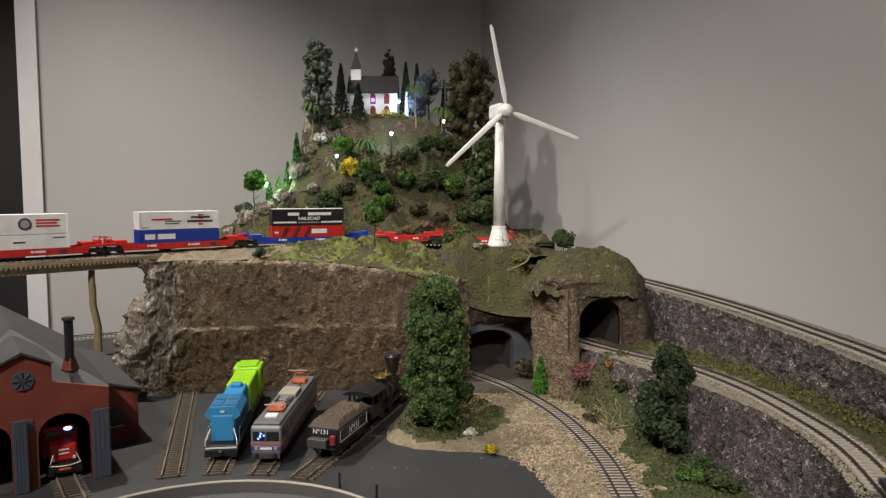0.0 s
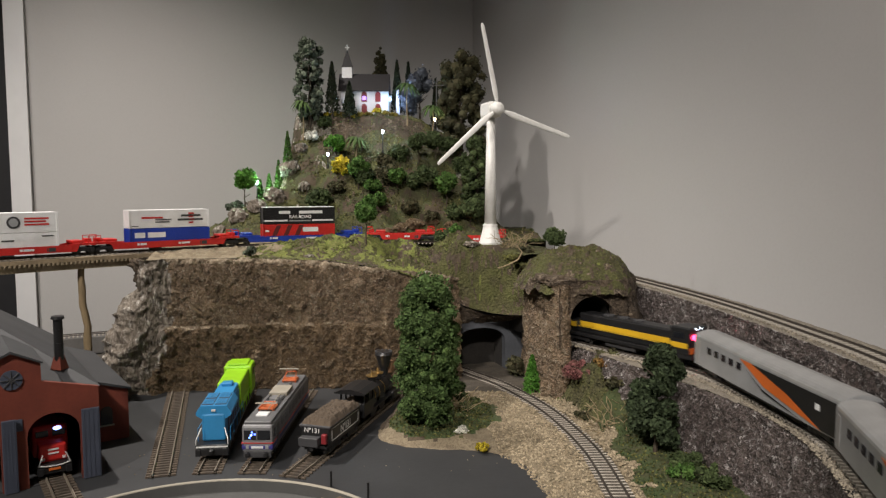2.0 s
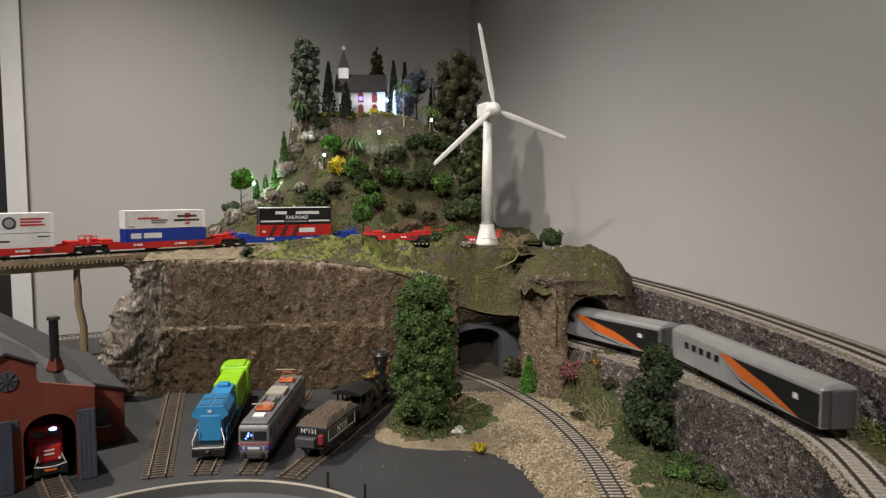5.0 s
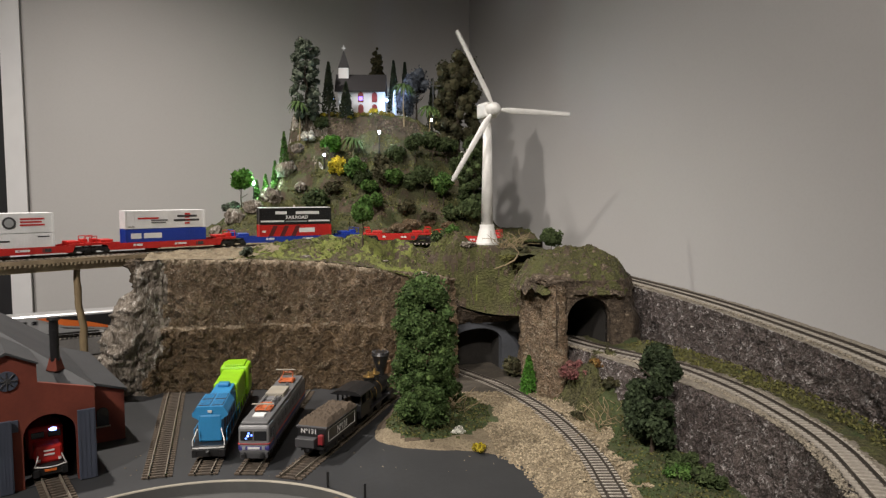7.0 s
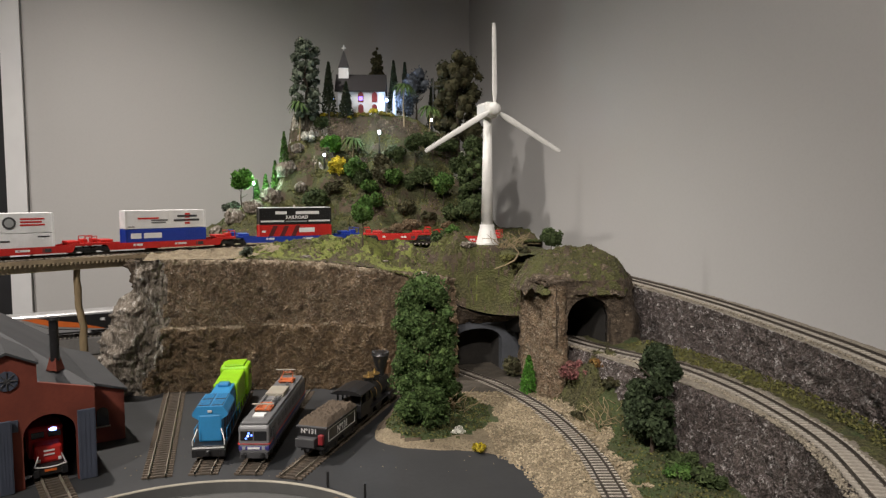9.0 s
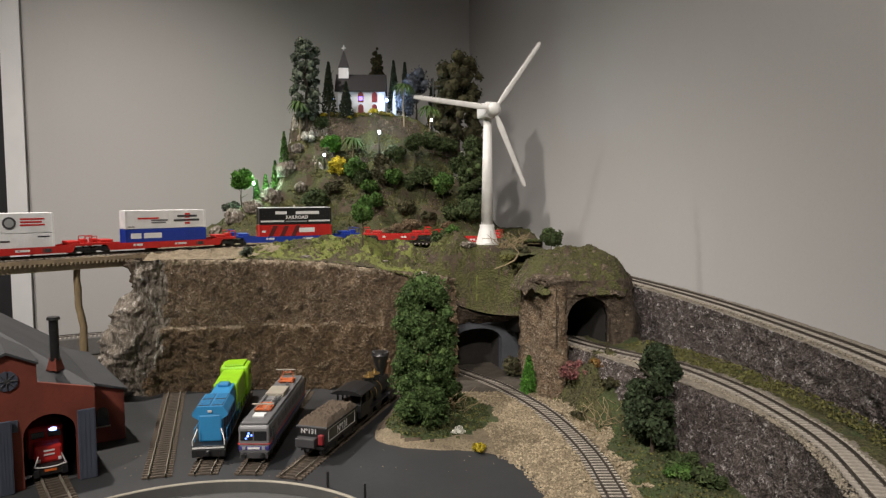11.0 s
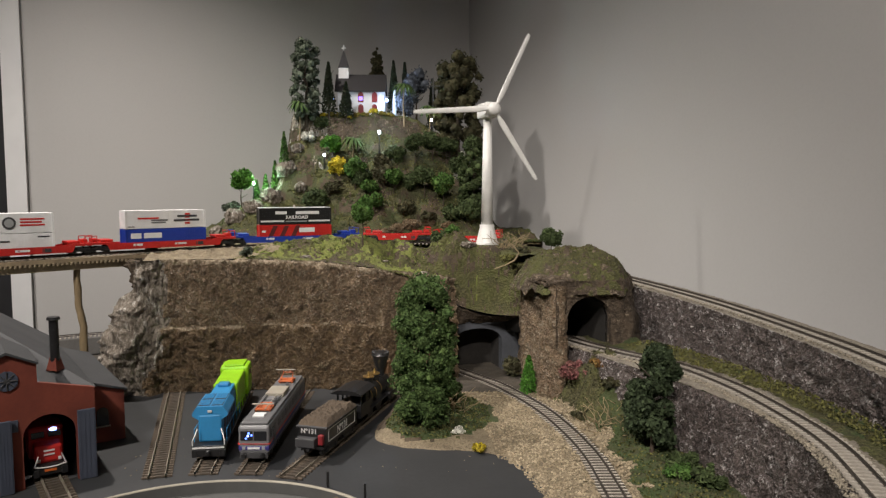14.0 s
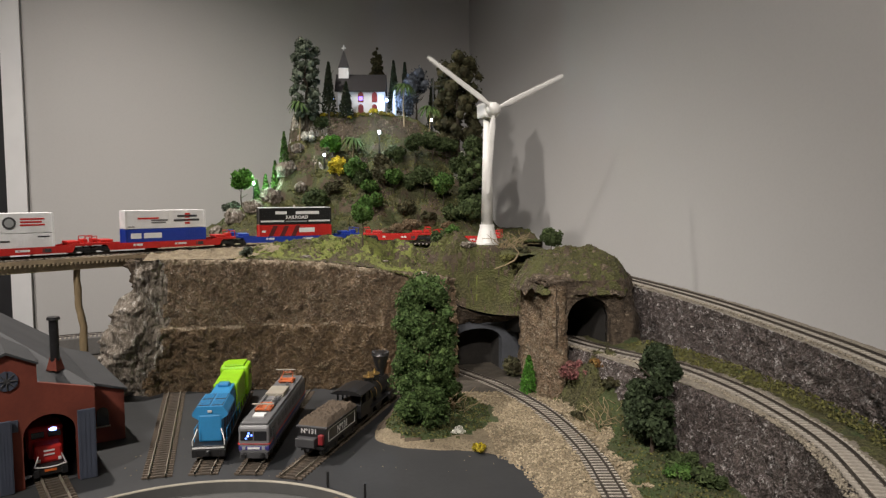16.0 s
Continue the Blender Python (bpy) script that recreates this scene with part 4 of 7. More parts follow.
def yellow_engine(m):
    """Hood engine that leads the train; +x leads."""
    root = empty("diesel_engine", m, "black diesel engine with yellow stripe and red tail lights", "locomotive")
    h = 0.113
    part("frame", bx(-h, h, -0.0165, 0.0165, 0.010, 0.0145, 0.0006), P["black"], root)
    part("hood", bx(-h + 0.030, h - 0.040, -0.0125, 0.0125, 0.0145, 0.0415, 0.0022), P["black"], root, "long black hood")
    part("nose", bx(h - 0.040, h - 0.006, -0.0118, 0.0118, 0.0145, 0.030, 0.003), P["black"], root, "low black nose")
    cab = part("cab", bx(-h + 0.004, -h + 0.032, -0.0165, 0.0165, 0.0145, 0.0475, 0.0018), P["black"], root)
    for sy in (-1, 1):
        a, b = sorted((sy * 0.0124, sy * 0.0131))
        part("stripe", bx(-h + 0.034, h - 0.043, a, b, 0.0235, 0.0305, 0.0002), P["yellow"], root, "yellow stripe")
        a, b = sorted((sy * 0.0117, sy * 0.0124))
        part("stripe", bx(h - 0.034, h - 0.010, a, b, 0.0205, 0.0275, 0.0002), P["yellow"], root, "yellow stripe")
        a, b = sorted((sy * 0.0164, sy * 0.0171))
        part("stripe", bx(-h + 0.006, -h + 0.030, a, b, 0.0225, 0.0290, 0.0002), P["yellow"], root, "yellow stripe")
        part("cab_window", bx(-h + 0.011, -h + 0.026, a, b, 0.034, 0.041, 0.0003), P["window_dark"], cab)
        part("handrail", cyl(bmesh.new(), (-h + 0.034, sy * 0.0160, 0.0235), (h - 0.008, sy * 0.0160, 0.0235), 0.0004, seg=6), P["yellow"], root)
        part("tail_light", ball(bmesh.new(), (-h + 0.0025, sy * 0.0085, 0.036), 0.0036, (0.6, 1, 1)), GLOW["red"], root, "glowing red tail light")
        part("number_light", ball(bmesh.new(), (-h + 0.0035, sy * 0.0045, 0.0455), 0.0010), GLOW["white"], root, "small white lamp")
    part("fuel_tank", bx(-0.025, 0.025, -0.013, 0.013, 0.003, 0.010, 0.0015), P["dark_grey"], root)
    for x in (-0.02, 0.005, 0.03):
        part("fan", cyl(bmesh.new(), (x, 0, 0.0415), (x, 0, 0.0430), 0.0075, seg=18), P["dark_grey"], root)
    part("end_panel", bx(-h + 0.0034, -h + 0.0040, -0.0155, 0.0155, 0.0165, 0.0235, 0.0), P["orange"], root, "orange end panel")
    trucks(root, (-0.072, 0.072), 2, 0.031)
    coupler(root, h)
    coupler(root, -h)
    return root


TRAIN = [yellow_engine(None)] + [coach(None) for k in range(4)]


# ---------- well cars on the upper track ----------
def well_car(s, half, colour, label, wheels=True):
    """A double-stack well car; +x leads along the track."""
    root = empty("well_car", on_deck(s), label, "freight car", "well cars on the upper track")
    c = P[colour]
    w = 0.0165
    for sy in (-1, 1):
        a, b = sorted((sy * w, sy * (w - 0.0015)))
        poly = [(-half + 0.030, 0.004), (half - 0.030, 0.004), (half - 0.024, 0.016), (half - 0.034, 0.0160), (half - 0.044, 0.0142), (-half + 0.044, 0.0142), (-half + 0.034, 0.0160), (-half + 0.024, 0.016)]
        bm = bmesh.new()
        extrude_poly(bm, poly, "y", a, b)
        side = part("side_sill", bm, c, root)
        a, b = sorted((sy * (w + 0.0001), sy * (w + 0.0005)))
        part("plate", bx(-half * 0.45, -half * 0.33, a, b, 0.0085, 0.0120), P["white_paint"], side, "white lettering bar")
        part("plate", bx(half * 0.40, half * 0.50, a, b, 0.006, 0.0115), P["dark_grey"], side, "grey data bar")
        part("plate", bx(half * 0.10, half * 0.26, a, b, 0.0080, 0.0112), P["white_paint"], side, "white lettering bar")
        for k in range(11):
            x = -half + 0.036 + k * (2 * half - 0.072) / 10
            part("rib", bx(x - 0.0008, x + 0.0008, a, b, 0.005, 0.0138), c, side)
    part("well_floor", bx(-half + 0.030, half - 0.030, -w + 0.002, w - 0.002, 0.004, 0.0055), c, root)
    for sx in (-1, 1):
        a, b = sorted((sx * (half - 0.034), sx * half))
        end = part("end_platform", bx(a, b, -0.0145, 0.0145, 0.0125, 0.0165, 0.0007), c, root)
        a, b = sorted((sx * (half - 0.036), sx * (half - 0.018)))
        part("bulkhead", bx(a, b, -0.0135, 0.0135, 0.0165, 0.0205, 0.001), c, end)
        part("brake_housing", bx(sx * (half - 0.010) - 0.005, sx * (half - 0.010) + 0.005, -0.007, 0.007, 0.0165, 0.0225, 0.001), c, end)
        for sy in (-1, 1):
            bm = bmesh.new()
            for dx in (0.002, 0.012):
                cyl(bm, (sx * (half - dx), sy * 0.0135, 0.0165), (sx * (half - dx), sy * 0.0135, 0.0265), 0.0006, seg=6)
            cyl(bm, (sx * (half - 0.002), sy * 0.0135, 0.0263), (sx * (half - 0.012), sy * 0.0135, 0.0263), 0.0006, seg=6)
            part("handrail", bm, c, end)
    trucks(root, (-half + 0.017, half - 0.017), 2, 0.020)
    coupler(root, half)
    coupler(root, -half)
    return root


def on_deck(s, dz=0.0):
    p, t = DECK.at(s), DECK.dir(s)
    return pose(p.x, p.y, p.z + dz, 0, 0, math.degrees(math.atan2(t.y, t.x)))


def container(m, half, z0, z1, mat, label, dark=False):
    root = empty("container", m, label, "container", "stacked containers")
    w = 0.0142
    part("shell", bx(-half, half, -w, w, z0, z1, 0.0005), mat, root)
    for sx in (-1, 1):
        for sy in (-1, 1):
            part("corner_post", bx(sx * half - 0.0012, sx * half + 0.0003 * sx + 0.0012, sy * w - 0.0012, sy * w + 0.0012, z0, z1), mat, root)
    n = int(2 * half / 0.0042)
    for k in range(1, n):
        x = -half + 2 * half * k / n
        part("rib", bx(x - 0.0005, x + 0.0005, -w - 0.00025, w + 0.00025, z0 + 0.0015, z1 - 0.0015), mat, root)
    return root


W0 = 0.0142
def bars(root, x0, x1, z0, z1, rows, mat, name="lettering_bar", y=-W0 - 0.0004):
    for k in range(rows):
        zz = z1 - (k + 0.5) * (z1 - z0) / rows
        hh = (z1 - z0) / rows * 0.28
        part(name, bx(x0, x1 - (x1 - x0) * 0.12 * (k % 2), y - 0.0002, y + 0.0002, zz - hh, zz + hh), mat, root)


def side_m(x, z):
    return Matrix.Translation((x, -W0 - 0.0005, z)) @ SIDE_R


HC = 0.063
CAR_S = [s_of(DECK, -0.629, 1.045), s_of(DECK, -0.457, 1.20), s_of(DECK, -0.268, 1.325), s_of(DECK, -0.086, 1.37), s_of(DECK, 0.046, 1.36)]
S1, S2, S3, S4, S5 = CAR_S
well_car(S1, 0.118, "red", "red double-stack well car with white containers")
well_car(S2, 0.118, "red", "red double-stack well car with white and blue containers")
well_car(S3, 0.118, "blue", "blue double-stack well car with black and red containers")
well_car(S4, 0.064, "red", "short empty red well car behind the grass")
well_car(S5, 0.064, "red", "short empty red well car behind the grass")
c = container(on_deck(S1), HC, 0.006, 0.0345, P["white_paint"], "white container with small grey lettering bars")
bars(c, -0.01, 0.006, 0.022, 0.026, 1, P["dark_grey"])
bars(c, 0.042, 0.058, 0.028, 0.031, 1, P["dark_grey"])
c = container(on_deck(S1), HC, 0.0352, 0.064, P["white_paint"], "white container with round black emblem")
bm = bmesh.new()
cyl(bm, (0.006, -W0 - 0.0002, 0.050), (0.006, -W0 - 0.0007, 0.050), 0.0088, seg=28)
em = part("emblem", bm, P["dark_grey"], c, "round black emblem")
bm = bmesh.new()
cyl(bm, (0.006, -W0 - 0.0007, 0.050), (0.006, -W0 - 0.0010, 0.050), 0.0060, seg=24)
part("emblem_disc", bm, P["silver"], em)
bars(c, 0.020, 0.052, 0.0445, 0.0575, 3, P["red"])
c = container(on_deck(S2), HC, 0.006, 0.0345, P["blue"], "blue container under a white one")
for x0, x1 in ((-0.056, -0.040), (-0.036, -0.008)):
    bars(c, x0, x1, 0.0165, 0.0315, 1, P["white_paint"])
c = container(on_deck(S2), HC, 0.0352, 0.064, P["white_paint"], "white container with red and grey lettering")
bars(c, 0.018, 0.050, 0.0510, 0.0570, 1, P["dark_grey"])
bars(c, 0.012, 0.054, 0.0445, 0.0505, 1, P["dark_grey"])
bars(c, 0.030, 0.039, 0.040, 0.060, 4, P["red"])
bars(c, -0.045, -0.012, 0.049, 0.054, 1, P["red"])
bars(c, -0.024, 0.002, 0.0425, 0.050, 2, P["loco_grey"])
bars(c, -0.060, -0.050, 0.0375, 0.0395, 1, P["dark_grey"])
c = container(on_deck(S3), HC, 0.006, 0.0345, P["red"], "red container under a black one")
bars(c, 0.006, 0.034, 0.0175, 0.0320, 1, P["white_paint"])
bars(c, -0.060, -0.053, 0.020, 0.026, 1, P["white_paint"])
for k in range(3):
    bm = bmesh.new()
    x = -0.05 + k * 0.02
    extrude_poly(bm, [(x, 0.012), (x + 0.008, 0.012), (x + 0.018, 0.033), (x + 0.010, 0.033)], "y", -W0 - 0.0005, -W0 - 0.0002)
    part("dark_streak", bm, P["maroon"], c)
c = container(on_deck(S3), HC, 0.0352, 0.064, P["black"], "black container with white railroad lettering")
for x0, x1 in ((-0.036, -0.016), (0.000, 0.042)):
    bars(c, x0, x1, 0.0510, 0.0605, 1, P["white_paint"])
flat_text("RAILROAD", 0.0082, P["white_paint"], c, side_m(0.002, 0.0450), bold=0.0002)
part("white_stripe", bx(-0.062, -0.021, -W0 - 0.0006, -W0 - 0.0002, 0.0395, 0.0425), P["white_paint"], c)
part("white_stripe", bx(0.023, 0.062, -W0 - 0.0006, -W0 - 0.0002, 0.0395, 0.0425), P["white_paint"], c)
bars(c, -0.018, 0.020, 0.0385, 0.0425, 1, P["silver"])
part("white_lid", bx(-HC, HC, -W0, W0, 0.0642, 0.0652), P["white_paint"], c)

# ---------- wind turbine ----------
TURB = Vector((0.0715, 1.192, 0.203))
turbine = empty("wind_turbine", pose(*TURB), "white plastic wind turbine standing on the plateau", "wind turbine")
bm = bmesh.new()
cyl(bm, (0, 0, 0.036), (0, 0, 0.208), 0.0098, 0.0066, seg=32)
part("tower", bm, P["white_plastic"], turbine, smooth=True)
bm = bmesh.new()
cyl(bm, (0, 0, -0.020), (0, 0, 0.0085), 0.0205, 0.0205, seg=40)
cyl(bm, (0, 0, 0.0085), (0, 0, 0.0345), 0.0178, 0.0112, seg=40)
cyl(bm, (0, 0, 0.0345), (0, 0, 0.0375), 0.0122, 0.0116, seg=40)
part("foot", bm, P["white_plastic"], turbine)
YAW = pose(0, 0, 0, 0, 0, 18)           # the rotor looks along its -y
bm = bmesh.new()
box(bm, -0.0115, 0.0115, -0.020, 0.022, 0.2075, 0.2325, 0.0045, YAW)
part("nacelle", bm, P["white_plastic"], turbine)
rotor = empty("rotor")
rotor.parent = turbine
HUB = Matrix.Translation((0, 0, 0.2200)) @ YAW @ Matrix.Translation((0.0, -0.026, 0))
bm = bmesh.new()
ball(bm, (0, -0.002, 0), 0.0108, (1, 1.0, 1), 3)
cyl(bm, (0, 0.008, 0), (0, 0.0, 0), 0.0105, seg=24)
part("spinner", bm, P["white_plastic"], rotor, smooth=True)


def blade(angle):
    rows = []
    for j in range(22):
        v = j / 21
        z = 0.006 + 0.126 * v
        chord = (0.0050 + 0.0056 * sstep(0.02, 0.18, v)) * (1 - 0.42 * v) * (1 if v < 0.985 else 0.6)
        th = 0.0022 * (1 - 0.65 * v)
        tw = radians(16 * (1 - v))
        ring = []
        for i in range(14):
            a = 2 * math.pi * i / 14
            x, y = chord * 0.5 * math.cos(a) + chord * 0.12, th * math.sin(a)
            ring.append((x * math.cos(tw) - y * math.sin(tw), x * math.sin(tw) + y * math.cos(tw) - 0.003, z))
        rows.append(ring)
    me = grid_mesh("blade", rows, P["white_plastic"], close=True)
    ob = new("blade", me)
    ob.parent = rotor
    ob.matrix_basis = pose(0, 0, 0, 0, angle, 0)


for k in range(3):
    blade(120 * k)

# ---------- engines in the yard ----------
def on_track(path, s, flip=False):
    p, t = path.at(s), path.dir(s)
    return pose(p.x, p.y, p.z, 0, 0, math.degrees(math.atan2(t.y, t.x)) + (180 if flip else 0))


def two_tone_engine(m):
    """A road switcher; +x is the near, blue end."""
    root = empty("diesel_engine", m, "bright blue and lime green diesel engine with white handrails", "locomotive", "engines in the yard")
    h = 0.120
    B, L = P["sky_blue"], P["lime"]
    part("frame", bx(-h, h, -0.0165, 0.0165, 0.0105, 0.0140, 0.0006), P["black"], root)
    part("rear_hood", bx(0.008, h - 0.012, -0.0115, 0.0115, 0.0140, 0.0420, 0.0018), B, root, "bright blue hood")
    rad = bmesh.new()
    extrude_poly(rad, [(-0.0175, 0.0405), (-0.0175, 0.0435), (-0.013, 0.0500), (0.013, 0.0500), (0.0175, 0.0435), (0.0175, 0.0405), (0.0115, 0.0365), (-0.0115, 0.0365)], "x", h - 0.062, h - 0.013)
    radp = part("radiator", rad, B, root, "flared blue radiator")
    for k in range(2):
        for sy in (-1, 1):
            x = h - 0.060 + k * 0.023
            g = bx(x, x + 0.020, sy * 0.0065 - 0.0055, sy * 0.0065 + 0.0055, 0.0498, 0.0506, 0.0)
            gr = part("grille", g, P["door_blue_grey"], radp)
            for q in range(6):
                part("slat", bx(x + 0.002 + q * 0.003, x + 0.0032 + q * 0.003, sy * 0.0065 - 0.0052, sy * 0.0065 + 0.0052, 0.0505, 0.0510), B, gr)
    part("hood_step", bx(0.004, h - 0.064, -0.0105, 0.0105, 0.0420, 0.0470, 0.0014), B, root)
    part("exhaust", bx(0.010, 0.022, -0.006, 0.006, 0.0468, 0.0510, 0.0012), B, root)
    part("front_hood", bx(-0.062, 0.008, -0.0135, 0.0135, 0.0140, 0.0470, 0.0022), L, root, "lime green hood")
    cab = part("cab", bx(-0.096, -0.062, -0.0170, 0.0170, 0.0140, 0.0500, 0.0026), L, root, "lime green cab")
    part("roof_cap", bx(-0.094, -0.064, -0.0120, 0.0120, 0.0500, 0.0520, 0.0008), L, cab)
    part("nose", bx(-0.116, -0.096, -0.0120, 0.0120, 0.0140, 0.0340, 0.003), L, root)
    for sy in (-1, 1):
        a, b = sorted((sy * 0.0169, sy * 0.0175))
        part("cab_window", bx(-0.086, -0.074, a, b, 0.036, 0.0435, 0.0003), P["window_dark"], cab)
        a, b = sorted((sy * 0.0114, sy * 0.0119))
        for k in range(5):
            part("louvre", bx(0.018 + k * 0.016, 0.029 + k * 0.016, a, b, 0.018, 0.034), P["door_blue_grey"], root)
        bm = bmesh.new()
        cyl(bm, (-0.056, sy * 0.0160, 0.0265), (0.008, sy * 0.0160, 0.0265), 0.00045, seg=6)
        for k in range(4):
            x = -0.056 + k * 0.0205
            cyl(bm, (x, sy * 0.0160, 0.0140), (x, sy * 0.0160, 0.0265), 0.0004, seg=6)
        part("handrail", bm, P["lime"], root, "green handrail")
        bm = bmesh.new()
        cyl(bm, (0.012, sy * 0.0160, 0.0265), (h - 0.014, sy * 0.0160, 0.0265), 0.00045, seg=6)
        for k in range(5):
            x = 0.012 + k * 0.0235
            cyl(bm, (x, sy * 0.0160, 0.0140), (x, sy * 0.0160, 0.0265), 0.0004, seg=6)
        part("handrail", bm, P["sky_blue"], root, "blue handrail")
        bm = bmesh.new()
        cyl(bm, (h - 0.001, sy * 0.0155, 0.006), (h - 0.001, sy * 0.0155, 0.019), 0.0006, seg=6)
        cyl(bm, (h - 0.001, sy * 0.0155, 0.019), (h - 0.008, sy * 0.0115, 0.029), 0.0006, seg=6)
        cyl(bm, (h, sy * 0.0155, 0.0075), (h, sy * 0.0085, 0.0075), 0.0006, seg=6)
        part("grab_rail", bm, P["steel_white"], root, "white grab rail")
        part("step", bx(h - 0.006, h + 0.002, sy * 0.0135 - 0.0025, sy * 0.0135 + 0.0025, 0.0030, 0.0105, 0.0004), P["black"], root)
    part("end_stripe", bx(h - 0.0002, h + 0.0004, -0.0155, 0.0155, 0.0112, 0.0128), P["steel_white"], root)
    part("pilot", bx(h - 0.004, h + 0.001, -0.0150, 0.0150, 0.0030, 0.0105, 0.0006), P["black"], root)
    part("lamp", bx(h - 0.0125, h - 0.0115, -0.002, 0.002, 0.0445, 0.0465), P["steel_white"], root)
    part("fuel_tank", bx(-0.028, 0.028, -0.0135, 0.0135, 0.0030, 0.0105, 0.0015), P["black"], root)
    trucks(root, (-0.078, 0.078), 3, 0.042)
    coupler(root, h)
    return root


def electric_engine(m):
    """An electric engine with two pantographs; +x is near."""
    root = empty("electric_engine", m, "silver grey electric engine with violet band and orange pantographs", "locomotive", "engines in the yard")
    h, w = 0.104, 0.0168
    body = part("body", bx(-h, h, -w, w, 0.0100, 0.0400, 0.0028), P["engine_grey"], root, "silver grey body")
    part("roof", bx(-h + 0.004, h - 0.004, -w + 0.002, w - 0.002, 0.0398, 0.0432, 0.0014), P["loco_grey"], root, "grey roof")
    part("band", bx(-h - 0.0004, h + 0.0004, -w - 0.0004, w + 0.0004, 0.0120, 0.0195, 0.0026), P["violet_blue"], root, "violet blue band")
    part("pinstripe", bx(-h - 0.0006, h + 0.0006, -w - 0.0006, w + 0.0006, 0.0200, 0.0209, 0.0004), P["red"], root)
    for x0, x1 in ((h - 0.0004, h + 0.0009), (-h - 0.0009, -h + 0.0004)):
        ws = part("windscreen", bx(x0, x1, -0.0140, 0.0140, 0.0245, 0.0345, 0.0004), P["window_dark"], body)
        part("pillar", bx(x0 - 0.0002, x1 + 0.0003, -0.0007, 0.0007, 0.0245, 0.0345), P["loco_grey"], ws)
    for k, (yy, zz) in enumerate(((-0.005, 0.0325), (-0.006, 0.0295), (-0.002, 0.0305), (-0.008, 0.0268))):
        part("cab_light", ball(bmesh.new(), (h + 0.0011, yy, zz), 0.0013, (0.4, 1, 1), 1), GLOW["blue"] if k != 1 else GLOW["ice"], root, "blue glowing cab light")
    for sy in (-1, 1):
        part("headlight", bx(h + 0.0002, h + 0.0010, sy * 0.0105 - 0.0016, sy * 0.0105 + 0.0016, 0.0145, 0.0178), P["silver"], root)
        part("buffer", cyl(bmesh.new(), (h, sy * 0.0100, 0.0088), (h + 0.006, sy * 0.0100, 0.0088), 0.0022, seg=12), P["black"], root)
        a, b = sorted((sy * w, sy * (w + 0.0006)))
        part("side_window", bx(h - 0.018, h - 0.008, a, b, 0.0255, 0.0340, 0.0003), P["window_dark"], body)
        part("door", bx(h - 0.030, h - 0.021, a, b, 0.0115, 0.0350, 0.0003), P["loco_grey"], body)
        for k in range(7):
            part("side_grille", bx(-0.070 + k * 0.0195, -0.056 + k * 0.0195, a, b, 0.0270, 0.0350, 0.0002), P["loco_grey"], body)
    part("name_bar", bx(h + 0.0003, h + 0.0008, -0.0065, 0.0065, 0.0148, 0.0172), P["white_paint"], root, "white lettering bar")
    part("roof_box", bx(-0.030, 0.004, -0.0110, 0.0110, 0.0430, 0.0480, 0.0008), P["rim_tan"], root, "beige roof box")
    part("roof_plate", bx(0.070, 0.083, -0.0065, 0.0065, 0.0430, 0.0450, 0.0006), P["white_paint"], root, "white roof plate")
    part("roof_plate", bx(-0.082, -0.068, -0.0065, 0.0065, 0.0430, 0.0450, 0.0006), P["white_paint"], root, "white roof plate")
    for k, (x, up) in enumerate(((0.054, 0.005), (-0.068, 0.014))):
        pan = part("pantograph_base", bx(x - 0.009, x + 0.009, -0.0095, 0.0095, 0.0445, 0.0462, 0.0006), P["copper_orange"], root, "orange pantograph base")
        bm = bmesh.new()
        for sy in (-1, 1):
            cyl(bm, (x + 0.009, sy * 0.008, 0.046), (x - 0.010, sy * 0.006, 0.046 + up * 0.5), 0.0007, seg=6)
            cyl(bm, (x - 0.010, sy * 0.006, 0.046 + up * 0.5), (x + 0.006, sy * 0.004, 0.046 + up), 0.0006, seg=6)
            for q in range(2):
                cyl(bm, (x - 0.007 + q * 0.014, sy * 0.008, 0.0425), (x - 0.007 + q * 0.014, sy * 0.008, 0.0445), 0.0013, seg=8)
        cyl(bm, (x - 0.010, -0.006, 0.046 + up * 0.5), (x - 0.010, 0.006, 0.046 + up * 0.5), 0.0006, seg=6)
        part("pantograph_arm", bm, P["copper_orange"], pan)
        part("collector", bx(x + 0.0050, x + 0.0080, -0.0125, 0.0125, 0.046 + up, 0.0470 + up, 0.0004), P["rim_tan"], pan, "pale collector bar")
    for k, (y0, z0) in enumerate(((-0.0085, 0.0452), (0.0085, 0.0452), (0.0030, 0.0462))):
        bm = bmesh.new()
        cyl(bm, (0.064, y0, z0), (-0.030, y0, z0), 0.0007, seg=6)
        for x in (0.060, 0.040, 0.018, -0.020):
            cyl(bm, (x, y0, 0.0425), (x, y0, z0), 0.0010, seg=8)
        part("roof_conduit", bm, P["rim_tan"] if k == 2 else P["dark_grey"], root)
    for x in (0.036, 0.012):
        part("roof_vent", bx(x - 0.007, x + 0.007, -0.0065, 0.0065, 0.0430, 0.0452, 0.0006), P["engine_grey"], root, "grey roof vent")
    for x in (0.030, 0.022, -0.045):
        part("insulator", cyl(bmesh.new(), (x, 0.005, 0.043), (x, 0.005, 0.0475), 0.002, seg=10), P["loco_grey"], root)
    part("apron", bx(h - 0.004, h + 0.0005, -0.0150, 0.0150, 0.0045, 0.0110, 0.0006), P["dark_grey"], root)
    part("underframe", bx(-0.05, 0.05, -0.0135, 0.0135, 0.0035, 0.0102, 0.001), P["dark_grey"], root)
    trucks(root, (-0.066, 0.066), 2, 0.032, r=0.0062)
    return root


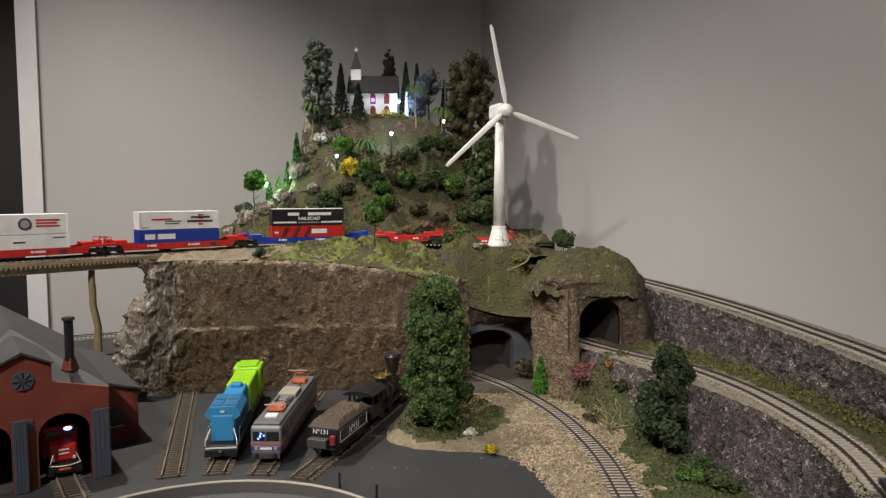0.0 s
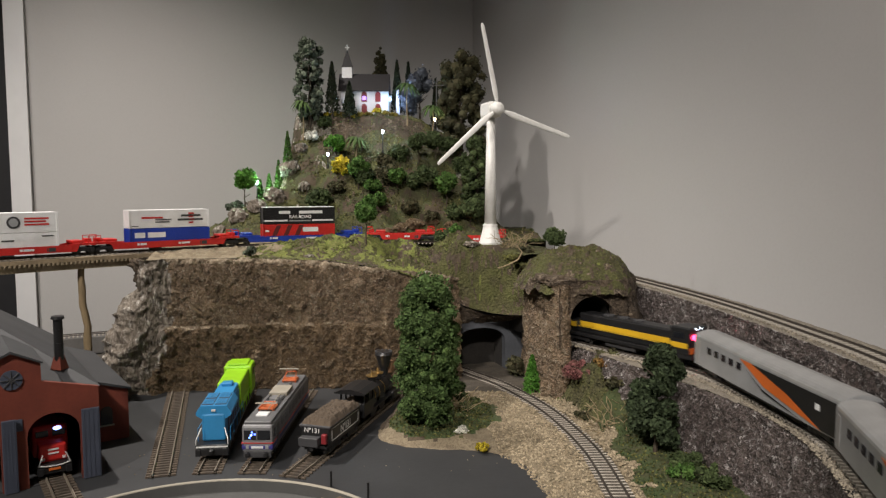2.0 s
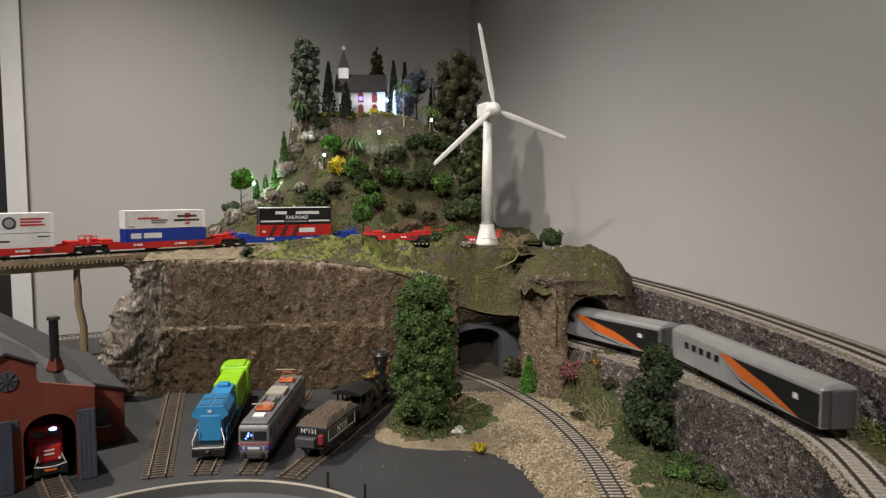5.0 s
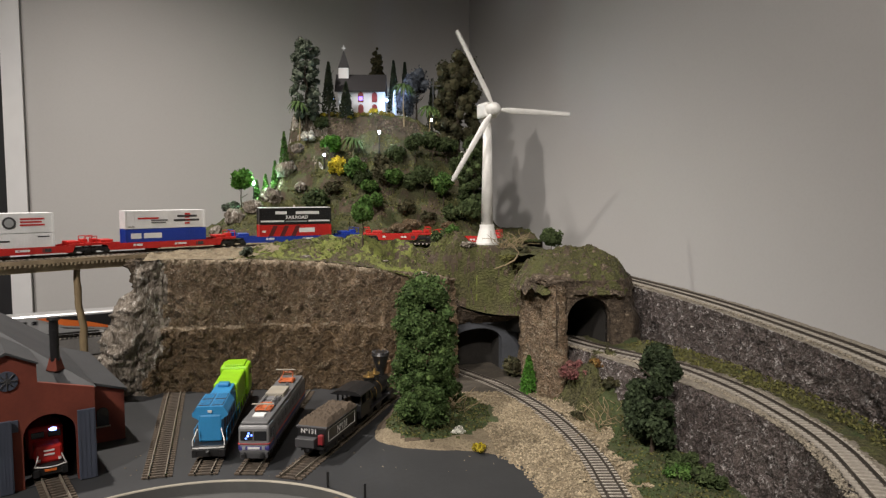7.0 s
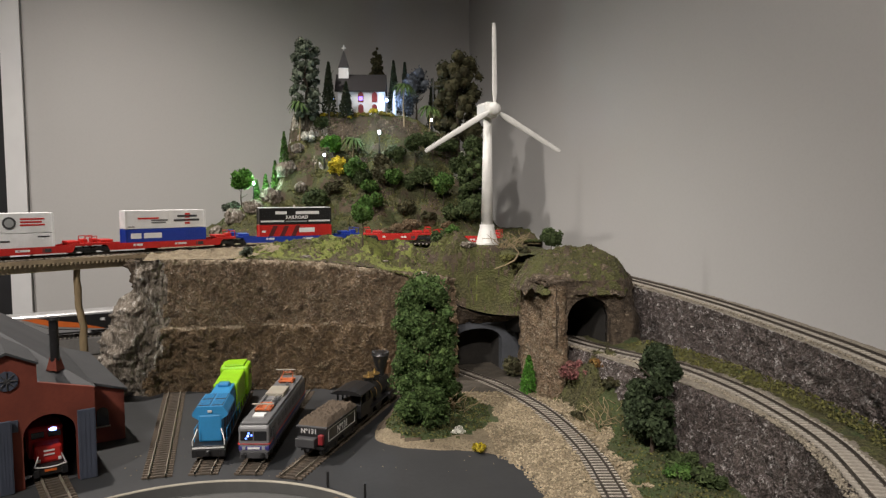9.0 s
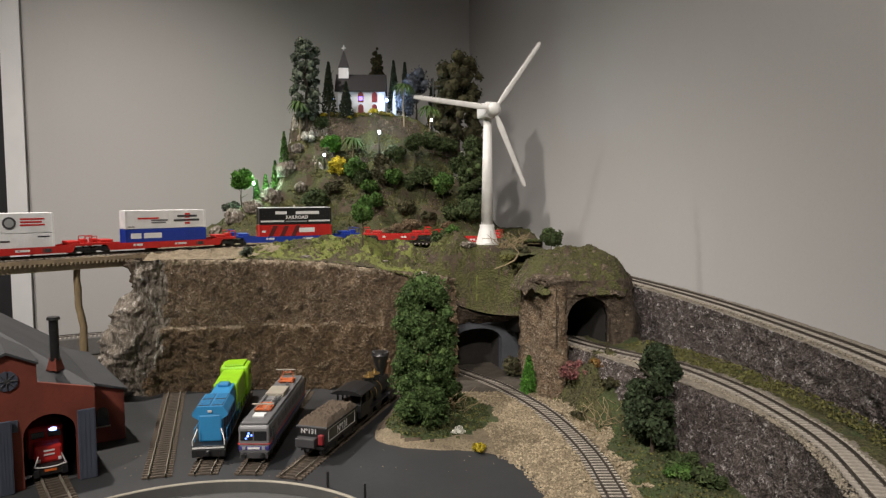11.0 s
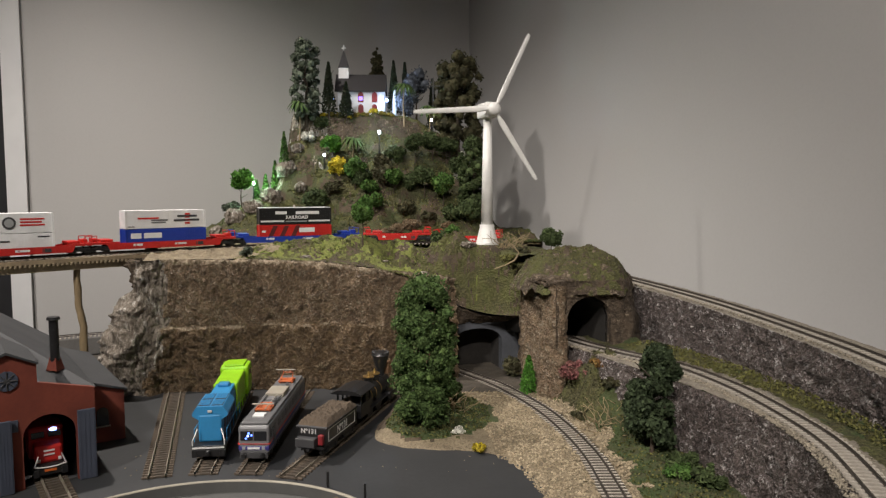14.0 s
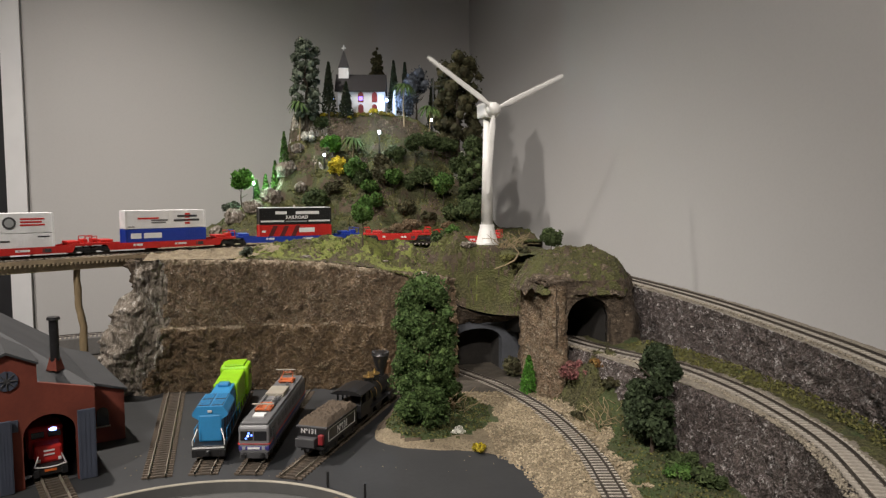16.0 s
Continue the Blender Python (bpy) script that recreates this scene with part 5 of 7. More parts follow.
def steam_engine(m):
    """A black steam engine facing away, and its tender; +x is the tender's near end."""
    root = empty("steam_engine", m, "old black steam engine with brass domes and funnel stack", "locomotive", "engines in the yard")
    bm = bmesh.new()
    cyl(bm, (-0.002, 0, 0.0235), (-0.070, 0, 0.0235), 0.0105, seg=28)
    cyl(bm, (-0.070, 0, 0.0235), (-0.084, 0, 0.0235), 0.0112, seg=28)
    part("boiler", bm, P["black"], root)
    for x in (-0.020, -0.035, -0.052):
        part("boiler_band", cyl(bmesh.new(), (x, 0, 0.0235), (x - 0.0014, 0, 0.0235), 0.01085, seg=28), P["brass"], root)
    stack = part("stack", cyl(bmesh.new(), (-0.078, 0, 0.033), (-0.078, 0, 0.0445), 0.0045, 0.0050, seg=20), P["black"], root, "black funnel smokestack")
    part("stack_funnel", cyl(bmesh.new(), (-0.078, 0, 0.044), (-0.078, 0, 0.0603), 0.0062, 0.0108, seg=20), P["black"], stack)
    part("stack_cap", cyl(bmesh.new(), (-0.078, 0, 0.060), (-0.078, 0, 0.0635), 0.0115, 0.0095, seg=20), P["black"], stack)
    bm = bmesh.new()
    for k in range(12):
        a = k * math.pi / 6
        ball(bm, (-0.078 + 0.0098 * math.cos(a), 0.0098 * math.sin(a), 0.0635), 0.0016, (1, 1, 1), 1)
    part("stack_crown", bm, P["dark_grey"], root)
    for x, z in ((-0.056, 0.0), (-0.036, 0.001)):
        bm = bmesh.new()
        cyl(bm, (x, 0, 0.033), (x, 0, 0.0400 + z), 0.0055, seg=20)
        cyl(bm, (x, 0, 0.0400 + z), (x, 0, 0.0412 + z), 0.0068, seg=20)
        part("dome", bm, P["black"], root)
        bm = bmesh.new()
        cyl(bm, (x, 0, 0.0412 + z), (x, 0, 0.0424 + z), 0.0070, seg=20)
        cyl(bm, (x, 0, 0.0424 + z), (x, 0, 0.0480 + z), 0.0022, 0.0008, seg=12)
        part("dome_cap", bm, P["brass"], root, "shiny brass dome cap")
    part("headlamp", bx(-0.098, -0.086, -0.0075, 0.0075, 0.034, 0.049, 0.001), P["stack_tan"], root, "tan headlamp box")
    cab = part("cab", bx(-0.004, 0.026, -0.0150, 0.0150, 0.010, 0.026, 0.0006), P["black"], root)
    for x in (-0.003, 0.010, 0.024):
        for sy in (-1, 1):
            part("cab_post", bx(x - 0.0009, x + 0.0009, sy * 0.0142 - 0.0008, sy * 0.0142 + 0.0008, 0.026, 0.040), P["black"], cab)
    bm = bmesh.new()
    extrude_poly(bm, [(-0.0185, 0.0395), (-0.011, 0.0428), (0, 0.0440), (0.011, 0.0428), (0.0185, 0.0395), (0.0185, 0.0385), (-0.0185, 0.0385)], "x", -0.012, 0.034)
    part("cab_roof", bm, P["black"], root)
    part("running_board", bx(-0.086, -0.002, -0.0155, 0.0155, 0.0125, 0.0138, 0.0003), P["black"], root)
    for k, x in enumerate((-0.016, -0.044)):
        for sy in (-1, 1):
            bm = bmesh.new()
            cyl(bm, (x, sy * 0.0078, 0.0112), (x, sy * 0.0102, 0.0112), 0.0112, seg=28)
            part("driving_wheel", bm, P["dark_grey"], root)
    for sy in (-1, 1):
        part("side_rod", bx(-0.072, -0.012, sy * 0.0112 - 0.0006, sy * 0.0112 + 0.0006, 0.0100, 0.0118), P["silver_roof"], root)
        part("cylinder_block", bx(-0.086, -0.068, sy * 0.0120 - 0.0045, sy * 0.0120 + 0.0045, 0.006, 0.0155, 0.002), P["black"], root)
    part("cowcatcher", bx(-0.110, -0.098, -0.0120, 0.0120, 0.0010, 0.0085, 0.002), P["black"], root)
    part("pilot_deck", bx(-0.100, -0.082, -0.0140, 0.0140, 0.0090, 0.0120, 0.0005), P["black"], root)
    trucks(root, (-0.090,), 2, 0.018, r=0.0042)
    tender = empty("tender", m, "black tender heaped with brown coal, white numbers", "tender")
    x0, x1 = 0.040, 0.122
    body = part("body", bx(x0, x1, -0.0155, 0.0155, 0.0110, 0.0310, 0.001), P["black"], tender)
    rows = []
    for i in range(34):
        r = []
        for j in range(16):
            u, v = i / 33, j / 15
            x, y = x0 - 0.001 + (x1 - x0 + 0.002) * u, -0.0172 + 0.0344 * v
            e = min(u, 1 - u, v, 1 - v)
            r.append((x, y, 0.0305 + (0.006 * sstep(0, 0.12, e) + 0.0022 * fbm((x, y, 0), 220) * sstep(0, 0.1, e))))
        rows.append(r)
    ob = new("coal", grid_mesh("coal", rows, P["coal"], smooth=False))
    ob.parent = tender
    ob["label"] = "heap of brown coal"
    part("rim", bx(x0 - 0.0012, x1 + 0.0012, -0.0172, 0.0172, 0.0285, 0.0312, 0.0008), P["dark_grey"], tender)
    for sy in (-1, 1):
        a, b = sorted((sy * 0.0155, sy * 0.0159))
        for zz in (0.0140, 0.0262):
            part("lining", bx(x0 + 0.006, x1 - 0.006, a, b, zz, zz + 0.0009), P["steel_white"], body)
        for xx in (x0 + 0.006, x1 - 0.0069):
            part("lining", bx(xx, xx + 0.0009, a, b, 0.0140, 0.0271), P["steel_white"], body)
        mm = Matrix.Translation(((x0 + x1) / 2, sy * 0.0160, 0.0168)) @ (SIDE_R if sy < 0 else pose(0, 0, 0, 90, 0, 180))
        flat_text("N\u00ba131", 0.0105, P["steel_white"], body, mm, bold=0.0002)
    flat_text("N\u00ba131", 0.0068, P["steel_white"], body, Matrix.Translation((x1 + 0.0003, -0.003, 0.0235)) @ END_F, bold=0.0001)
    part("toolbox", bx(x1, x1 + 0.010, -0.0140, 0.0070, 0.0115, 0.0205, 0.0008), P["dark_grey"], tender)
    part("marker_lamp", bx(x1 + 0.001, x1 + 0.006, 0.0090, 0.0145, 0.0140, 0.0240, 0.001), P["window_red"], tender, "dull red marker lamp")
    part("frame", bx(x0 - 0.004, x1 + 0.003, -0.0140, 0.0140, 0.0085, 0.0112), P["black"], tender)
    trucks(tender, (x0 + 0.018, x1 - 0.018), 2, 0.022)
    coupler(tender, x1 + 0.002)
    return root


def red_engine(m):
    root = empty("diesel_engine", m, "red diesel engine with lit headlight inside the shed", "locomotive", "engines in the yard")
    h = 0.10
    nose = part("nose", bx(h - 0.030, h - 0.006, -0.0130, 0.0130, 0.0125, 0.0315, 0.003), P["red"], root, "red nose")
    cab = part("cab", bx(h - 0.055, h - 0.024, -0.0165, 0.0165, 0.0125, 0.0465, 0.003), P["red"], root, "red cab")
    part("hood", bx(-h, h - 0.055, -0.0125, 0.0125, 0.0125, 0.0430, 0.002), P["red"], root)
    part("frame", bx(-h, h, -0.0160, 0.0160, 0.0095, 0.0128, 0.0006), P["black"], root)
    for sy in (-1, 1):
        part("windscreen", bx(h - 0.0245, h - 0.0234, sy * 0.0078 - 0.0060, sy * 0.0078 + 0.0060, 0.0345, 0.0410, 0.0003), P["window_dark"], cab)
        bm = bmesh.new()
        cyl(bm, (h, sy * 0.0145, 0.012), (h, sy * 0.0105, 0.0230), 0.0006, seg=6)
        cyl(bm, (h, sy * 0.0145, 0.012), (h, sy * 0.006, 0.0105), 0.0006, seg=6)
        part("grab_rail", bm, P["steel_white"], root, "white grab rail")
        part("marker", bx(h - 0.0062, h - 0.0052, sy * 0.0095 - 0.0014, sy * 0.0095 + 0.0014, 0.0150, 0.0178), P["steel_white"], nose)
        part("step", bx(h - 0.004, h + 0.002, sy * 0.0130 - 0.0028, sy * 0.0130 + 0.0028, 0.0020, 0.0095, 0.0004), P["black"], root)
    part("headlight", ball(bmesh.new(), (h - 0.0232, 0.0065, 0.0425), 0.0027, (0.5, 1.5, 0.8)), GLOW["ice"], root, "blue-white glowing headlight")
    for z in (0.021, 0.025):
        part("lettering_bar", bx(h - 0.0061, h - 0.0054, -0.0050, 0.0050, z, z + 0.0016), P["steel_white"], nose)
    part("emblem", bx(h - 0.0001, h + 0.0008, -0.0055, 0.0055, 0.0062, 0.0085), P["orange"], root)
    part("pilot", bx(h - 0.002, h, -0.0150, 0.0150, 0.0025, 0.0098, 0.0006), P["black"], root)
    bm = bmesh.new()
    for k in range(10):
        a0, a1 = math.pi * k / 10, math.pi * (k + 1) / 10
        cyl(bm, (h + 0.0006, 0.0125 * math.cos(a0), 0.0128 - 0.0022 * math.sin(a0)), (h + 0.0006, 0.0125 * math.cos(a1), 0.0128 - 0.0022 * math.sin(a1)), 0.0006, seg=6)
    part("white_rail", bm, P["steel_white"], root)
    trucks(root, (-0.06, 0.064), 2, 0.030)
    return root


two_tone_engine(on_track(YARD[1], 0.166, True) @ Matrix.Scale(1.09, 4))
electric_engine(on_track(YARD[2], 0.130, True))
steam_engine(on_track(YARD[3], 0.190, True) @ Matrix.Scale(1.09, 4))

# ---------- engine shed ----------
HM = pose(-0.362, 0.748, 0.0, 0, 0, 35.6)
shed = empty("engine_shed", HM, "red brick engine shed with grey roof and open doors", "shed")
M["brick"] = material("red_brick_paint", (0.175, 0.036, 0.019), (0.135, 0.027, 0.014), 30, 0.8, bump=0.3, fine=300, stain=0.25, depth=0.0005)
M["slate"] = material("grey_roof_sheet", (0.046, 0.047, 0.050), (0.034, 0.035, 0.038), 18, 0.7, bump=0.2, fine=260, stain=0.2)


def facade():
    """The front wall: raked top with a raised gable, two arched openings."""
    bm = bmesh.new()

    def arch(x0, x1, spring, rise):
        c, w = (x0 + x1) / 2, (x1 - x0) / 2
        return [(c + w * math.cos(math.pi * (1 - k / 14)), spring + rise * math.sin(math.pi * (1 - k / 14))) for k in range(15)]

    def top(x):
        g = abs(x + 0.078)
        return 0.138 - 0.012 * g / 0.026 if g < 0.026 else 0.094 + 0.013 * (0.078 - g) / 0.052
    a1 = arch(-0.0665, -0.0185, 0.052, 0.021)
    a2 = arch(-0.1375, -0.0895, 0.052, 0.021)
    xs = sorted({-0.156, 0.0, -0.0185, -0.0665, -0.0895, -0.1375, -0.052, -0.0519, -0.104, -0.1041, -0.078} | {p[0] for p in a1 + a2})

    def under(x):
        for a in (a1, a2):
            if a[0][0] <= x <= a[-1][0]:
                for p, q in zip(a, a[1:]):
                    if p[0] <= x <= q[0] + 1e-9:
                        return p[1] + (q[1] - p[1]) * (x - p[0]) / max(q[0] - p[0], 1e-9)
        return 0.0
    for x0, x1 in zip(xs, xs[1:]):
        m = (x0 + x1) / 2
        b0, b1 = (under(x0), under(x1)) if under(m) > 0 else (0.0, 0.0)
        t0, t1 = top(x0 + 1e-5), top(x1 - 1e-5)
        v = [bm.verts.new((x, y, z)) for y in (0.0, 0.006) for x, z in ((x0, b0), (x1, b1), (x1, t1), (x0, t0))]
        for f in ((0, 1, 2, 3), (7, 6, 5, 4), (0, 4, 5, 1), (2, 6, 7, 3)):
            bm.faces.new([v[i] for i in f])
    bm.faces.new([bm.verts.new(p) for p in ((0, 0, 0), (0, 0.006, 0), (0, 0.006, 0.094), (0, 0, 0.094))])
    for x in (-0.0665, -0.0185, -0.1375, -0.0895):
        bm.faces.new([bm.verts.new(p) for p in ((x, 0, 0), (x, 0.006, 0), (x, 0.006, 0.052), (x, 0, 0.052))])
    return bm


wall = part("front_wall", facade(), M["brick"], shed, "red brick front wall")
part("side_wall", bx(-0.006, 0.0, 0.006, 0.33, 0, 0.090), M["brick"], shed)
part("side_wall", bx(-0.156, -0.150, 0.006, 0.33, 0, 0.090), M["brick"], shed)
part("back_wall", bx(-0.150, -0.006, 0.324, 0.33, 0, 0.090), M["brick"], shed)
bm = bmesh.new()
q = [bm.verts.new(v) for v in ((0.003, 0.0075, 0.0925), (0.003, 0.335, 0.0925), (-0.159, 0.335, 0.0925), (-0.159, 0.0075, 0.0925), (-0.078, 0.115, 0.146), (-0.078, 0.335, 0.146))]
for f in ((0, 1, 5, 4), (3, 4, 5, 2), (0, 4, 3), (1, 2, 5), (0, 3, 2, 1)):
    bm.faces.new([q[i] for i in f])
roof = part("roof", bm, M["slate"], shed, "grey sheet roof")
bm = bmesh.new()
extrude_poly(bm, [(-0.0505, 0.1255), (-0.078, 0.1385), (-0.1055, 0.1255), (-0.1055, 0.1275), (-0.078, 0.1410), (-0.0505, 0.1275)], "y", -0.003, 0.10)
part("gable_roof", bm, M["slate"], shed, "raised grey roof")
part("gable_side", bx(-0.0535, -0.0515, 0.0065, 0.09, 0.100, 0.1254), M["brick"], shed)
bm = bmesh.new()
cyl(bm, (-0.078, -0.0012, 0.112), (-0.078, 0.001, 0.112), 0.0098, seg=28)
rw = part("round_window", bm, P["door_blue_grey"], shed, "round dark window")
bm = bmesh.new()
for k in range(4):
    a = k * math.pi / 4
    cyl(bm, (-0.078 + 0.009 * math.cos(a), -0.0016, 0.112 + 0.009 * math.sin(a)), (-0.078 - 0.009 * math.cos(a), -0.0016, 0.112 - 0.009 * math.sin(a)), 0.0006, seg=6)
cyl(bm, (-0.078, -0.0020, 0.112), (-0.078, -0.0012, 0.112), 0.0028, seg=14)
part("muntin", bm, P["dark_grey"], rw)
part("sign_plate", bx(-0.0830, -0.0700, -0.0010, 0.0004, 0.060, 0.072, 0.0003), P["door_blue_grey"], shed, "blue-grey plate")
for x0, x1 in ((-0.0178, -0.0010), (-0.0885, -0.0760)):
    d = part("door", bx(x0, x1, -0.0062, -0.0030, 0.0005, 0.0735, 0.0005), P["door_blue_grey"], shed, "blue-grey wooden door swung open")
    for k in range(4):
        xx = x0 + 0.002 + k * (x1 - x0 - 0.004) / 3
        part("batten", bx(xx - 0.0004, xx + 0.0004, -0.0066, -0.0060, 0.001, 0.073), P["door_blue_grey"], d)
# chimney with a red flashing
bm = bmesh.new()
cyl(bm, (-0.0300, 0.040, 0.100), (-0.0300, 0.040, 0.162), 0.0046, seg=20)
cyl(bm, (-0.0300, 0.040, 0.162), (-0.0300, 0.040, 0.165), 0.0068, 0.0060, seg=20)
for z in (0.120, 0.135, 0.150):
    cyl(bm, (-0.0300, 0.040, z), (-0.0300, 0.040, z + 0.0012), 0.0050, seg=20)
ch = part("chimney", bm, P["black"], shed, "tall black stovepipe chimney")
bm = bmesh.new()
cyl(bm, (-0.0300, 0.040, 0.1085), (-0.0300, 0.040, 0.122), 0.0090, 0.0052, seg=4)
part("flashing", bm, M["brick"], ch, "red flashing")
# lean-to wing
part("wing_wall", bx(0.0, 0.050, 0.104, 0.109, 0, 0.060), M["brick"], shed)
part("wing_wall", bx(0.045, 0.050, 0.109, 0.33, 0, 0.060), M["brick"], shed)
bm = bmesh.new()
extrude_poly(bm, [(0.0005, 0.076), (0.053, 0.0595), (0.053, 0.0620), (0.0005, 0.0790)], "y", 0.100, 0.335)
part("wing_roof", bm, M["slate"], shed, "grey sheet roof")
bm = bmesh.new()
extrude_poly(bm, [(0.0005, 0.060), (0.049, 0.060), (0.0005, 0.0755)], "y", 0.104, 0.109)
part("wing_gable", bm, M["brick"], shed)
bm = bmesh.new()
extrude_poly(bm, [(0.019, 0.020)] + [(0.0255 + 0.0065 * math.cos(math.pi * (1 - k / 10)), 0.036 + 0.006 * math.sin(math.pi * k / 10)) for k in range(11)] + [(0.032, 0.020)], "y", 0.1030, 0.1045)
ww = part("window", bm, P["window_dark"], shed)
part("sill", bx(0.0175, 0.0335, 0.1018, 0.1045, 0.0185, 0.0200), P["rim_tan"], ww)
part("floor_slab", bx(-0.148, -0.008, 0.002, 0.32, 0.0004, 0.0016), P["dark_grey"], shed)
SHED_TRACK = Path([tuple(HM @ Vector((-0.0425, -0.062, 0.0055))), tuple(HM @ Vector((-0.0425, 0.08, 0.0055))), tuple(HM @ Vector((-0.0425, 0.24, 0.0055)))])
track(SHED_TRACK, 0.0, SHED_TRACK.length, "short shed track running to the turntable", main=False)
red_engine(HM @ pose(-0.0425, 0.108, 0.0055, 0, 0, -90))

# ---------- turntable ----------
table = empty("turntable", pose(TT.x, TT.y, 0), "grey turntable pit with a pale rim and plank bridge", "turntable")
for nm, ringp, mt in (("rim", [(0.1815, -0.001), (0.1815, 0.0014), (0.1835, 0.0018), (0.1850, 0.0014), (0.1850, 0.0003)], P["rim_tan"]), ("pit_wall", [(0.1810, -0.0108), (0.1812, 0.0004)], P["pit_grey"])):
    rows = [[(r * math.cos(2 * math.pi * i / 160), r * math.sin(2 * math.pi * i / 160), z) for i in range(160)] for r, z in ringp]
    ob = new(nm, grid_mesh(nm, rows, mt, close=True))
    ob.parent = table
bm = bmesh.new()
cyl(bm, (0, 0, -0.0118), (0, 0, -0.0104), 0.1811, seg=120)
part("pit_floor", bm, P["pit_grey"], table)
bridge = part("bridge", bx(-0.172, 0.172, -0.019, 0.019, 0.0032, 0.0072, 0.0008), P["deck_brown"], table, "brown plank bridge")
bridge.matrix_basis = pose(0, 0, -0.0065, 0, 0, 47)
for k in range(46):
    x = -0.168 + k * 0.00745
    o = new("plank", box_mesh("plank", x, x + 0.0052, -0.021, 0.021, 0.0072, 0.0086, P["deck_brown"]) if k == 0 else bpy.data.meshes["plank"])
    o.parent = bridge
    o.matrix_basis = pose(k * 0.00745, 0, 0)
for sy in (-1, 1):
    part("bridge_rail", bx(-0.170, 0.170, sy * 0.0083 - 0.0006, sy * 0.0083 + 0.0006, 0.0086, 0.0108), M["rail"], bridge)
for a in (47, 62):
    c, s = math.cos(radians(a)), math.sin(radians(a))
    part("post", cyl(bmesh.new(), (0.190 * c, 0.190 * s, 0.0), (0.190 * c, 0.190 * s, 0.016), 0.0012, seg=8), P["black"], table)

# ---------- church on the hill ----------
CZ = 0.4505
church = empty("church", pose(-0.1765, 1.602, CZ, 0, 0, 2), "small white church with black roof and red windows", "church")
part("nave", bx(-0.050, 0.050, 0.0, 0.062, -0.004, 0.058, 0.0004), P["white_paint"], church, "white plaster walls")
bm = bmesh.new()
extrude_poly(bm, [(-0.005, 0.0545), (0.031, 0.0935), (0.067, 0.0545), (0.067, 0.0575), (0.031, 0.0965), (-0.005, 0.0575)], "x", -0.056, 0.054)
part("roof", bm, P["roof_black"], church, "black roof")
bm = bmesh.new()
extrude_poly(bm, [(0.0, 0.058), (0.062, 0.058), (0.031, 0.0925)], "x", -0.0495, 0.0495)
part("gable", bm, P["white_paint"], church)
part("tower", bx(-0.050, -0.028, 0.022, 0.044, 0.058, 0.112, 0.0004), P["white_paint"], church, "white bell tower")
bm = bmesh.new()
cyl(bm, (-0.039, 0.033, 0.110), (-0.039, 0.033, 0.148), 0.0165, 0.001, seg=4)
bmesh.ops.rotate(bm, verts=bm.verts, cent=(-0.039, 0.033, 0), matrix=Matrix.Rotation(radians(45), 3, "Z"))
part("spire", bm, P["roof_black"], church, "black pointed spire")
part("cross", bx(-0.0398, -0.0382, 0.0322, 0.0338, 0.146, 0.160, 0, bx(-0.0440, -0.0340, 0.0322, 0.0338, 0.1525, 0.1543)), P["white_paint"], church, "white cross")
for x in (-0.0005, 0.029):
    for z, hh in ((0.005, 0.024), (0.033, 0.022)):
        pts = [(x - 0.0058, z)] + [(x + 0.0058 * math.cos(math.pi * (1 - k / 10)), z + hh * 0.7 + hh * 0.3 * math.sin(math.pi * k / 10)) for k in range(11)] + [(x + 0.0058, z)]
        bm = bmesh.new()
        extrude_poly(bm, pts, "y", -0.0012, 0.0006)
        wd = part("window", bm, P["window_red"], church, "dark red arched window")
        if x < 0 and z > 0.02:
            part("lit_pane", bx(x - 0.0040, x + 0.0040, -0.0016, -0.0010, z + 0.004, z + 0.012), GLOW["window"], wd, "violet lit pane")
for x in (-0.060, 0.0545):
    part("wall_lamp", ball(bmesh.new(), (x, -0.003, 0.038), 0.0030, (1, 1, 1.1)), GLOW["ice"], church, "blue-white glowing lamp")

# ---------- street lamps ----------
def lamp_light(x, y, z, watts, colour):
    data = bpy.data.lights.new("lamp_glow", "POINT")
    data.energy, data.color, data.shadow_soft_size = watts, colour, 0.004
    ob = new("lamp_glow", data)
    ob.location = (x, y, z)


def street_lamp(x, y, h, glow, z0=None):
    z = (hill_z(x, y) if z0 is None else z0) - 0.003
    root = empty("street_lamp", pose(x, y, z), "black street lamp with a glowing white head", "street lamp", "street lamps on the hill")
    bm = bmesh.new()
    cyl(bm, (0, 0, 0), (0, 0, 0.010), 0.0026, 0.0018, seg=10)
    cyl(bm, (0, 0, 0.010), (0, 0, h), 0.0010, seg=8)
    part("post", bm, P["black"], root)
    bm = bmesh.new()
    cyl(bm, (0, 0, h), (0, 0, h + 0.006), 0.0020, 0.0032, seg=8)
    part("lantern", bm, glow, root, "glowing lantern")
    bm = bmesh.new()
    cyl(bm, (0, 0, h + 0.006), (0, 0, h + 0.0080), 0.0035, 0.001, seg=8)
    part("cap", bm, P["black"], root)
    return Vector((x, y, z + h + 0.004))


